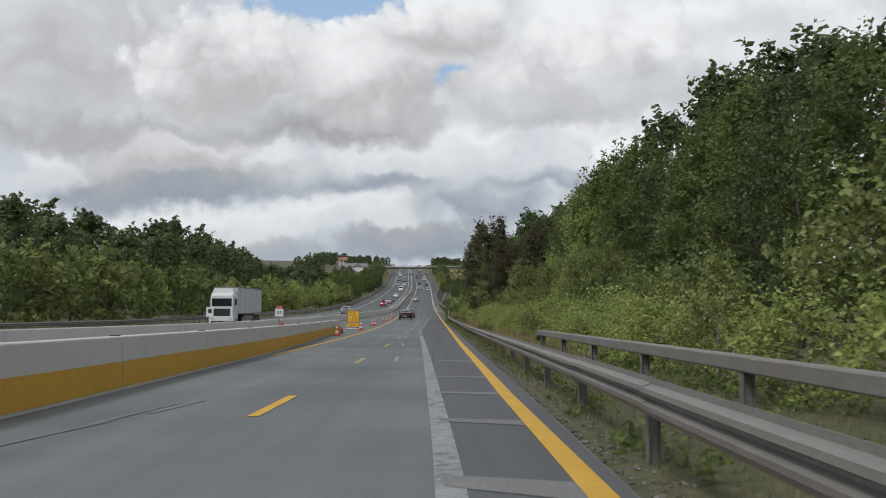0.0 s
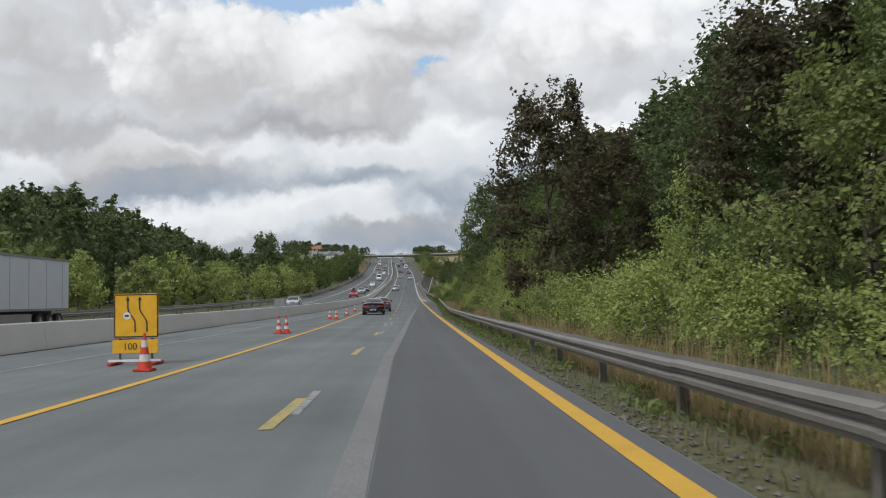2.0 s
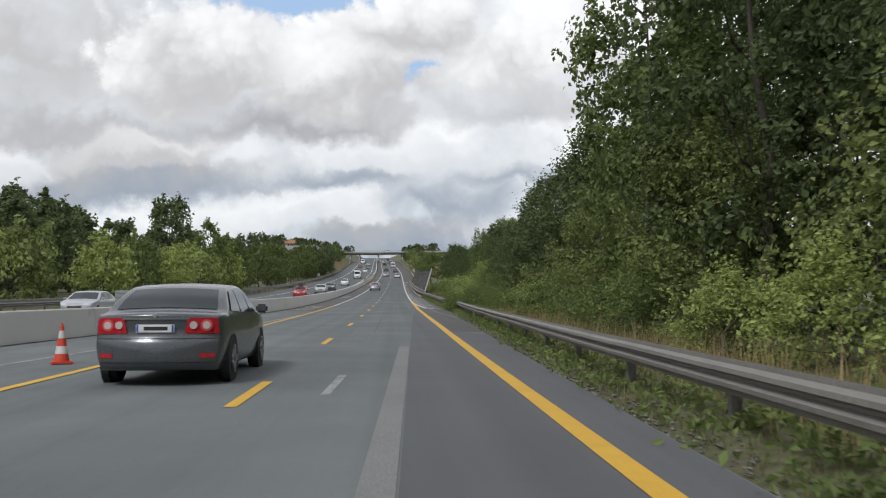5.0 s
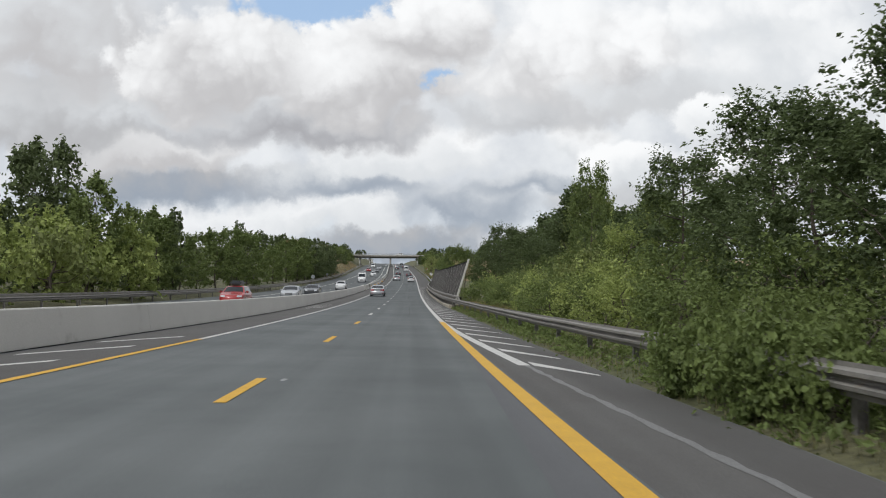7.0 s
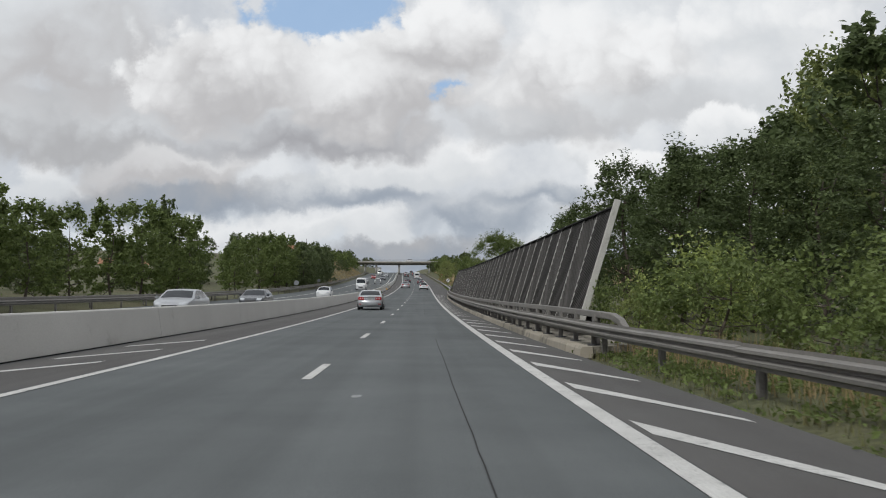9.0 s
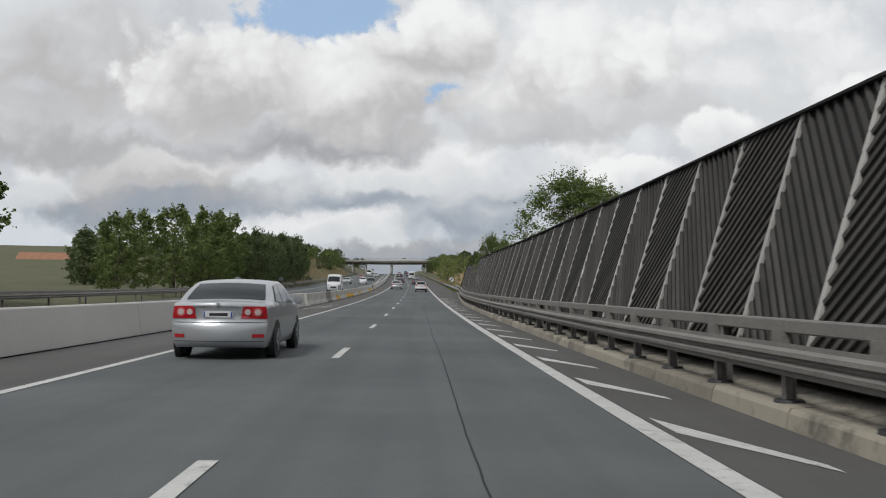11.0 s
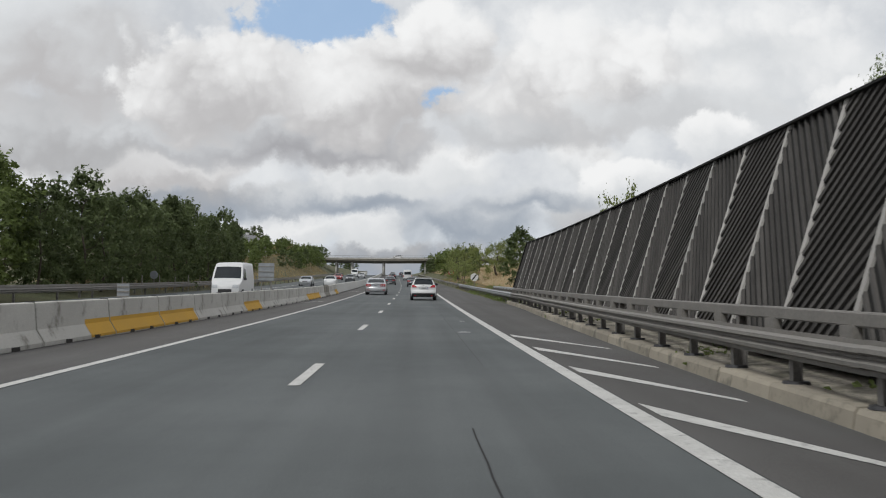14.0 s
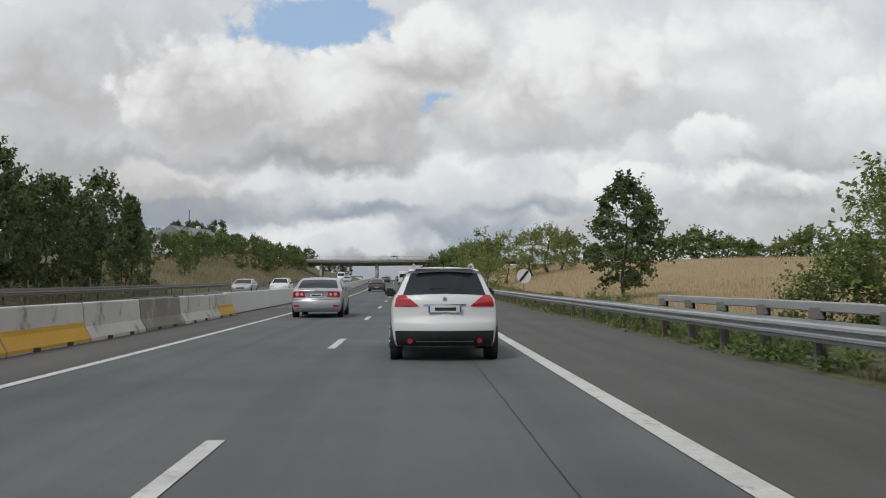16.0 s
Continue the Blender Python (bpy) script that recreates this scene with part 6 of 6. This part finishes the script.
W_CAR = ((0.15, 0.86), (0.30, 0.95), (0.55, 1.0), (0.80, 0.995), (0.98, 0.965), (1.15, 0.90), (1.35, 0.80), (1.45, 0.745), (1.6, 0.66))
W_COUPE = ((0.15, 0.86), (0.30, 0.95), (0.55, 1.0), (0.80, 0.99), (0.96, 0.94), (1.06, 0.86), (1.2, 0.78), (1.35, 0.67), (1.45, 0.58), (1.6, 0.5))
STYLES = {
    "suv": (4.16, 0.87, [(0.16, 0.24), (0.06, 0.30), (0.0, 0.42), (0.01, 0.60), (0.06, 0.66), (0.10, 0.74), (0.11, 0.92), (0.16, 1.04), (0.27, 1.20), (0.45, 1.44), (0.40, 1.465), (0.58, 1.495), (1.3, 1.52), (2.0, 1.51), (2.45, 1.47),
                          (3.15, 1.06), (3.30, 1.01), (3.95, 0.86), (4.11, 0.70), (4.16, 0.48), (4.10, 0.24)],
            ((0.2, 0.90), (0.35, 0.97), (0.6, 1.0), (0.85, 0.995), (1.0, 0.955), (1.12, 0.88), (1.4, 0.725), (1.5, 0.65), (1.6, 0.58)),
            ((0, 0.93), (0.3, 0.975), (0.9, 1.0), (3.3, 1.0), (3.9, 0.95), (4.16, 0.84)), 0.24, 1.02,
            [[(0.62, 1.06), (1.30, 1.05), (1.36, 1.43), (0.78, 1.43)], [(1.36, 1.05), (2.10, 1.03), (2.06, 1.45), (1.42, 1.44)], [(2.16, 1.03), (2.92, 1.01), (2.42, 1.40), (2.12, 1.44)]],
            (0.72, 3.26), 0.325,
            dict(window=(1.07, 1.42, 0.88), windscreen=(1.09, 1.44), tilt=0.0, lamps=((0.875, 1.075, (0.50, 0.84), (0.985, 0.98), "lamp_red"),), front=(0.72, 0.84),
                 extra=(("bumper", 0.25, 0.49, -0.99, 0.99, "trim_black", 0.008), ("bumper_strip", 0.325, 0.34, -0.58, 0.58, "chrome", 0.02), ("handle_strip", 0.885, 0.905, -0.42, 0.42, "chrome", 0.012)),
                 plate=(0.83, 0.54), badge=0.99, rings=((0.70, 0.33, 0.045, "lamp_red"),))),
    "sedan": (4.8, 0.905, [(0.14, 0.22), (0.03, 0.28), (0.0, 0.42), (0.02, 0.60), (0.07, 0.68), (0.09, 0.80), (0.07, 0.97), (0.11, 1.01), (0.30, 1.03), (0.66, 1.05), (1.05, 1.25), (1.42, 1.39), (1.9, 1.445), (2.4, 1.44), (2.75, 1.38),
                           (3.55, 1.00), (3.70, 0.97), (4.45, 0.84), (4.72, 0.70), (4.8, 0.48), (4.72, 0.22)], W_CAR,
              ((0, 0.93), (0.35, 0.975), (1.0, 1.0), (3.6, 1.0), (4.4, 0.94), (4.8, 0.80)), 0.22, 0.98,
              [[(1.02, 1.03), (1.75, 1.0), (1.80, 1.36), (1.42, 1.33)], [(1.81, 1.0), (2.60, 0.98), (2.50, 1.37), (1.86, 1.37)], [(2.66, 0.98), (3.35, 0.985), (2.78, 1.31), (2.56, 1.36)]],
              (0.98, 3.72), 0.325,
              dict(window=(1.075, 1.36, 0.86), windscreen=(1.03, 1.36), lamps=((0.73, 0.95, (0.46, 0.52), (0.985, 0.985), "lamp_red"),), rings=((0.60, 0.845, 0.055, "lamp_white"), (0.80, 0.845, 0.085, "lamp_ring"), (0.80, 0.845, 0.055, "lamp_white")), front=(0.68, 0.82),
                   extra=(("bumper_seam", 0.655, 0.665, -0.97, 0.97, "trim_black", 0.006), ("reflector", 0.40, 0.46, -0.96, -0.72, "lamp_red", 0.01), ("reflector", 0.40, 0.46, 0.72, 0.96, "lamp_red", 0.01),
                          ("lower_seam", 0.33, 0.34, -0.98, 0.98, "trim_black", 0.006), ("boot_strip", 0.925, 0.945, -0.55, 0.55, "chrome", 0.014)),
                   plate=(0.80, 0.52), badge=0.975, front_grille=(0.55, 0.68))),
    "coupe": (4.83, 0.93, [(0.16, 0.20), (0.05, 0.26), (0.0, 0.40), (0.01, 0.62), (0.06, 0.78), (0.05, 0.93), (0.02, 1.00), (0.10, 1.025), (0.35, 1.04), (0.75, 1.08), (1.25, 1.27), (1.75, 1.40), (2.2, 1.43), (2.6, 1.415), (2.9, 1.35),
                           (3.55, 1.00), (3.7, 0.97), (4.45, 0.84), (4.74, 0.68), (4.83, 0.45), (4.75, 0.20)], W_COUPE,
              ((0, 0.93), (0.35, 0.98), (1.0, 1.0), (3.6, 0.99), (4.4, 0.94), (4.83, 0.80)), 0.20, 0.99,
              [[(1.25, 1.06), (2.05, 1.02), (2.10, 1.35), (1.72, 1.32)], [(2.10, 1.02), (3.30, 0.985), (2.80, 1.31), (2.16, 1.35)]], (0.98, 3.85), 0.345,
              dict(window=(1.10, 1.37, 0.88), windscreen=(1.03, 1.36), lamps=((0.71, 0.82, (0.42, 0.46), (0.985, 0.985), "lamp_red"),), front=(0.66, 0.80),
                   extra=(("diffuser", 0.22, 0.40, -0.86, 0.86, "trim_black", 0.008), ("exhaust", 0.27, 0.34, -0.72, -0.50, "chrome", 0.02), ("exhaust", 0.27, 0.34, 0.50, 0.72, "chrome", 0.02)),
                   plate=(0.45, 0.52), badge=0.79, front_grille=(0.5, 0.68))),
    "van": (5.0, 0.98, [(0.06, 0.28), (0.0, 0.40), (0.0, 1.1), (0.03, 2.0), (0.10, 2.30), (0.3, 2.38), (2.2, 2.42), (3.3, 2.36), (3.65, 2.2), (4.20, 1.36), (4.35, 1.22), (4.85, 1.02), (4.97, 0.75), (5.0, 0.45), (4.92, 0.25)],
            ((0.2, 0.95), (0.5, 1.0), (1.3, 1.0), (1.8, 0.95), (2.3, 0.88), (2.45, 0.85)), ((0, 0.98), (0.4, 1.0), (4.2, 0.98), (5.0, 0.84)), 0.25, 1.3,
            [[(3.0, 1.35), (4.05, 1.32), (3.62, 2.0), (3.0, 2.0)]], (1.0, 4.1), 0.34,
            dict(window=(1.35, 1.95, 0.8), windscreen=(1.40, 2.12), lamps=((0.8, 1.2, 0.88, 0.99, "lamp_red"),), front=(0.78, 0.98), extra=(("bumper", 0.30, 0.48, -0.98, 0.98, "trim_black", 0.008),), plate=(0.6, 0.52), badge=1.1, front_grille=(0.5, 0.72))),
}

suv, suv_shell = car(418.2, 2.05, "suv", "car_white", "white compact crossover with black lower bumper, seen from behind")
for side in (-1, 1):
    rail = Build()
    pts = [Vector((side * 0.49, y, z)) for y, z in ((0.62, 1.47), (0.74, 1.535), (1.2, 1.56), (1.9, 1.545), (2.1, 1.50))]
    for a, b in zip(pts[:-1], pts[1:]):
        rail.tube(a, b, 0.018, 0.018, 8)
    part("roof_rail", rail, "chrome", suv, "silver roof rail")
part("antenna", Build().tube((0, 0.62, 1.49), (0, 0.52, 1.60), 0.012, 0.006, 6), "trim_black", suv)
part("wiper", Build().box((0, 0.24, 1.135), (0.46, 0.03, 0.035), Matrix.Rotation(radians(4), 3, "Y")), "trim_black", suv)
part("spoiler", Build().box((0, 0.44, 1.475), (0.98, 0.16, 0.025), bevel=0.01), "car_white", suv)
car(436.0, -1.85, "sedan", "car_silver", "silver four-door saloon with round red tail lights")
car(137.6, -1.75, "coupe", "car_black", "glossy black two-door coupe with slim tail lights")
car(150.5, -1.45, "sedan", "car_grey", "dark grey saloon in the passing lane")
car(303.5, -2.0, "sedan", "car_silver", "silver saloon car in the passing lane")

# traffic further ahead and on the opposite side
for s, lat, style, paint, label in ((503, -1.8, "coupe", "car_grey", "dark saloon far ahead in the passing lane"), (486, 1.7, "sedan", "car_grey", "dark car far ahead in the lane"),
                                    (560, 1.8, "van", "car_white", "white van far ahead on the motorway"), (596, -1.7, "sedan", "car_black", "dark car far up the motorway"),
                                    (628, 1.7, "suv", "car_grey", "grey car far up the motorway"), (652, -1.7, "sedan", "car_silver", "silver car far up the motorway"), (735, 1.6, "suv", "car_black", "dark car beyond the bridge")):
    car(s, lat, style, paint, label, "traffic ahead", name="van" if style == "van" else "car")
for s, off, style, paint, label in ((257, -4.5, "suv", "car_red", "red car with a grey roof box"), (286, -4.3, "sedan", "car_silver", "silver car on the opposite carriageway"), (306, -4.3, "sedan", "car_grey", "grey car on the opposite carriageway"),
                                    (350, -4.3, "suv", "car_white", "white car on the opposite carriageway"), (419, -4.6, "van", "car_white", "white delivery van on the opposite carriageway"), (488, -4.4, "suv", "car_white", "white car on the opposite carriageway"),
                                    (490, -8.0, "sedan", "car_silver", "silver car on the opposite carriageway"), (540, -4.4, "sedan", "car_grey", "dark car on the opposite carriageway"), (600, -4.4, "sedan", "car_silver", "silver car far on the opposite carriageway"),
                                    (640, -8.0, "van", "car_white", "white van far on the opposite carriageway"), (190, -8.0, "sedan", "car_silver", "silver car on the opposite carriageway"), (560, -8.0, "sedan", "car_red", "red car on the opposite carriageway")):
    ob, sh = car(s, median(s) + off, style, paint, label, "oncoming traffic", -1, "van" if style == "van" else "car")
    if s == 257:
        part("roof_box", Build().box((0, 1.5, 1.72), (0.8, 1.7, 0.32), bevel=0.10), "car_grey", ob, "grey roof box")


def lorry(s, lat):
    """A box lorry with its front at s, facing the camera's way of coming."""
    ob = thing("lorry", at_road(s, lat, 0, 180), "white cab lorry with a pale grey tarpaulin trailer", "lorry")
    part("trailer_box", Build().box((0, -8.4, 2.55), (2.5, 13.0, 2.75), bevel=0.05), "tarp", ob, "pale grey tarpaulin box")
    for z in (1.2, 3.92):
        part("trailer_rail", Build().box((0, -8.4, z), (2.56, 13.05, 0.12)), "zinc", ob)
    for k in range(6):
        part("strap", Build().box((0, -2.9 - 2.2 * k, 2.5), (2.52, 0.05, 2.6)), "sign_grey", ob)
    cab = Build().sweep([[Vector((x, y, z)) for x, z in ((-1.22, 0.45), (1.22, 0.45), (1.22, 2.9), (1.1, 3.3), (-1.1, 3.3), (-1.22, 2.9))] for y in (-1.9, -0.25)] + [[Vector((x, 0.0, z)) for x, z in ((-1.12, 0.5), (1.12, 0.5), (1.12, 2.75), (1.0, 3.05), (-1.0, 3.05), (-1.12, 2.75))]])
    part("cab", cab, "car_white", ob, "white lorry cab", bevel=0.06)
    part("fairing", Build().box((0, -1.1, 3.55), (2.2, 1.2, 0.5), taper=0.85), "car_white", ob)
    part("windscreen", Build().box((0, 0.0, 2.35), (2.0, 0.03, 0.80), bevel=0.01), "glass", ob)
    part("grille", Build().box((0, 0.0, 1.35), (1.7, 0.04, 0.75), bevel=0.01), "trim_black", ob)
    part("bumper", Build().box((0, 0.0, 0.65), (2.4, 0.14, 0.4), bevel=0.04), "car_white", ob)
    for side in (-1, 1):
        part("headlight", Build().box((side * 0.92, 0.075, 0.72), (0.34, 0.03, 0.18), bevel=0.01), "lamp_clear", ob)
        part("side_window", Build().box((side * 1.215, -0.75, 2.4), (0.03, 0.8, 0.65), bevel=0.01), "glass", ob)
        part("mirror", Build().box((side * 1.42, -0.12, 2.4), (0.16, 0.12, 0.6), bevel=0.03), "trim_black", ob)
        part("side_guard", Build().box((side * 1.2, -7.4, 0.75), (0.05, 5.0, 0.5)), "zinc", ob)
        for y in (-1.0, -4.2, -11.0, -12.3, -13.6):
            wheel(ob, side * 1.08, y, 0.50, 0.30, side)
    part("chassis", Build().box((0, -7.5, 0.95), (1.0, 13.6, 0.35)), "steel_dark", ob)
    return ob


lorry(98.5, -19.4)

# ---- bridge, houses and distance ----
bridge = thing("bridge", (-8.0, 673, 17.0), "long grey concrete road bridge crossing over the motorway", "bridge", kind="structure")
deck = Build().sweep([[Vector((x, y, z + 0.012 * (x + 2) * (1 if x > -2 else -0.4))) for y, z in ((-4.6, 4.65), (-4.6, 5.25), (4.6, 5.25), (4.6, 4.65), (2.8, 4.05), (-2.8, 4.05))] for x in steps(-34, 46, 8)])
part("deck", deck, "concrete_dark", bridge, "concrete deck")
for y in (-4.65, 4.65):
    par = Build().sweep([[Vector((x, y + a, 5.2 + z + 0.012 * (x + 2) * (1 if x > -2 else -0.4))) for a, z in ((-0.06, 0), (0.06, 0), (0.06, 0.32), (-0.06, 0.32))] for x in steps(-34, 46, 8)])
    part("parapet", par, "concrete", bridge, "paler concrete edge beam")
    bars = Build()
    for x in steps(-34, 46, 2.5):
        bars.box((x, y, 5.85 + 0.012 * (x + 2) * (1 if x > -2 else -0.4)), (0.06, 0.06, 0.75))
    part("railing_posts", bars, "zinc", bridge)
    top = Build().sweep([[Vector((x, y + a, 6.22 + z + 0.012 * (x + 2) * (1 if x > -2 else -0.4))) for a, z in ((-0.04, 0), (0.04, 0), (0.04, 0.07), (-0.04, 0.07))] for x in steps(-34, 46, 8)])
    part("railing", top, "zinc", bridge)
for x, r in ((0.1, 0.42), (-10.9, 0.36), (-16.3, 0.4), (14.6, 0.4)):
    for y in (-2.6, 2.6):
        part("pier", Build().tube((x, y, -0.8), (x, y, 4.3), r, r, 16), "concrete", bridge, smooth=True)
for x in (-31, 24):
    part("abutment", Build().box((x, 0, 2.2), (3.0, 9.2, 4.6), bevel=0.1), "concrete_dark", bridge)
car_on, sh_on = car(0, 0, "suv", "car_white", "white car crossing the road bridge")
car_on.matrix_world = Matrix.Translation((-1.0, 671, 22.25)) @ Matrix.Rotation(radians(90), 4, "Z")


def house(x, y, z, w, d, h, roof_h, turn, wall, roof, label, floors=1):
    ob = thing("house", Matrix.Translation((x, y, z)) @ Matrix.Rotation(radians(turn), 4, "Z"), label, "house")
    part("wall", Build().box((0, 0, h / 2 - 1.5), (w, d, h + 3)), wall, ob)
    o = 0.5
    a, b = w / 2 + o, d / 2 + o
    rf = Build().add([(-a, -b, h - 0.2), (a, -b, h - 0.2), (a, b, h - 0.2), (-a, b, h - 0.2), (-a, 0, h + roof_h), (a, 0, h + roof_h)], [(0, 1, 5, 4), (2, 3, 4, 5), (0, 4, 3), (1, 2, 5), (0, 3, 2, 1)])
    roof_ = part("roof", rf, roof, ob, "pitched tiled roof")
    part("chimney", Build().box((w * 0.3, 0.3, h + roof_h * 0.9), (0.6, 0.6, 1.4)), wall, roof_)
    for f in range(floors):
        for x_ in np.linspace(-w * 0.35, w * 0.35, 4):
            win = part("window", Build().box((x_, -d / 2 - 0.01, 1.5 + 2.8 * f), (0.9, 0.06, 1.2)), "glass", ob)
            part("sill", Build().box((x_, -d / 2 - 0.06, 0.86 + 2.8 * f), (1.1, 0.14, 0.08)), "concrete_new", win)
    return ob


house(-56, 655, 21.6, 11, 8, 5.2, 2.2, 20, "wall_cream", "roof_tile", "cream two-storey house with an orange tiled roof", 2)
house(-48, 700, 22.5, 9, 8, 4.6, 2.2, -10, "wall_white", "roof_tile", "white house with a red tiled roof", 2)
house(-37.5, 566, 16.6, 9, 8, 3.0, 2.0, 62, "wall_white", "roof_slate", "low white house with a grey roof", 1)
house(-45.5, 573, 16.7, 11, 8, 3.0, 2.2, -15, "wall_cream", "roof_slate", "low house with a weathered brown roof", 1)
house(-83, 500, 9.0, 13, 9, 3.0, 2.4, 10, "wall_cream", "roof_tile", "low cream house with a brown tiled roof", 1)
mast = thing("mast", (-41.0, 580, 17.0), "thin dark mast behind the houses", "mast")
part("pole", Build().tube((0, 0, -3), (0, 0, 9.5), 0.12, 0.07, 8), "steel_dark", mast)
for x, y, w, h, mat in ((-44, 1080, 20, 4.5, "wall_white"), (-74, 1110, 24, 4.5, "wall_white"), (16, 1160, 16, 5, "wall_cream"), (-110, 1150, 28, 5, "wall_white"), (44, 1200, 22, 5, "wall_white")):
    ob = thing("warehouse", (x, y, zc(y) - 0.5), "pale flat-roofed commercial building on the horizon", "building", "distant buildings")
    part("wall", Build().box((0, 0, h / 2), (w, 14, h)), mat, ob)
    part("roof", Build().box((0, 0, h + 0.2), (w + 0.6, 14.6, 0.4)), "concrete_dark", ob)
    for x_ in np.linspace(-w * 0.38, w * 0.38, 5):
        part("window", Build().box((x_, -7.02, h * 0.45), (1.8, 0.06, 1.6)), "glass", ob)
wood(["far_a", "far_b", "far_c"], 720, 1080, 22, 26, 8, 8, "far_wood", "woods past the bridge", 1.4)
wood(["far_a", "far_b", "far_c"], 740, 1080, 26, -40, 10, 8, "far_wood", "woods past the bridge", 1.4)
wrng = np.random.default_rng(21)
pts = np.array([[wrng.uniform(-420, 420), 1150 + wrng.uniform(-40, 60), 0] for _ in range(5200)])
pts = pts[(np.abs(pts[:, 0] + 20) > 45)]
pts[:, 2] = zc(1150) + wrng.uniform(0, 1, len(pts)) ** 0.7 * (8 + 4 * np.sin(pts[:, 0] * 0.05)) - 1
tagged(new("far_woods", leaves(pts, np.tile((0, -0.4, 0.8), (len(pts), 1)), 4.2, wrng, 1.2).mesh("far_woods", "leaf_far")), "dark woods along the horizon", "woods", kind="stuff")

# fence on the far bank
for s in list(range(427, 500, 5)):
    z = swell(s, -20.6)
    ob = thing("fence_post", R(s, -20.6, z), "thin pale fence post in dry grass", "fence post", "bank fence posts")
    part("post", Build().tube((0, 0, -0.2), (0.04 * math.sin(s), 0, 1.45 + 0.1 * math.sin(s * 2.1)), 0.045, 0.04, 8), "post_wood", ob)


def gravel(count, place, size, rng, mat, name, label):
    """Loose stones: small squashed lumps of eight faces."""
    b = Build()
    for _ in range(count):
        s, l = place(rng)
        c = R(s, l, max(swell(s, l), -0.02) + 0.01)
        q = size * rng.uniform(0.4, 1.3) * rng.uniform(0.6, 1.3, 6)
        p = [c + Vector(d) * k for d, k in zip(((1, 0.2, 0), (-1, -0.1, 0.1), (0.1, 1, 0), (-0.2, -1, 0), (0, 0.1, 0.6), (0, 0, -0.5)), q)]
        b.add(p, [(0, 2, 4), (2, 1, 4), (1, 3, 4), (3, 0, 4), (2, 0, 5), (1, 2, 5), (3, 1, 5), (0, 3, 5)])
    return tagged(new(name, b.mesh(name, mat)), label, "gravel", kind="stuff")


gravel(5200, lambda rng: (lambda s: (s, edge_right(s) + 0.02 + abs(rng.normal(0, 0.22))))(rng.uniform(4, 190)), 0.03, grng, "rubble", "verge_gravel", "broken asphalt and stones along the shoulder")
gravel(500, lambda rng: (348.5 + rng.normal(0, 0.9), -5.45 + rng.normal(0, 0.3)), 0.07, grng, "rubble", "rubble", "broken concrete and dirt at the wall's end")
gravel(3000, lambda rng: (lambda s: (s, edge_right(s) - 0.05 - abs(rng.normal(0, 0.22))))(rng.uniform(300, 412)), 0.016, grng, "rubble", "kerb_gravel", "fine grit spread along the kerb")
gravel(1600, lambda rng: (lambda s: (s, edge_right(s) - 0.02 - abs(rng.normal(0, 0.10))))(rng.uniform(262, 421)), 0.022, grng, "rubble", "kerb_gravel", "grit and small stones against the kerb")
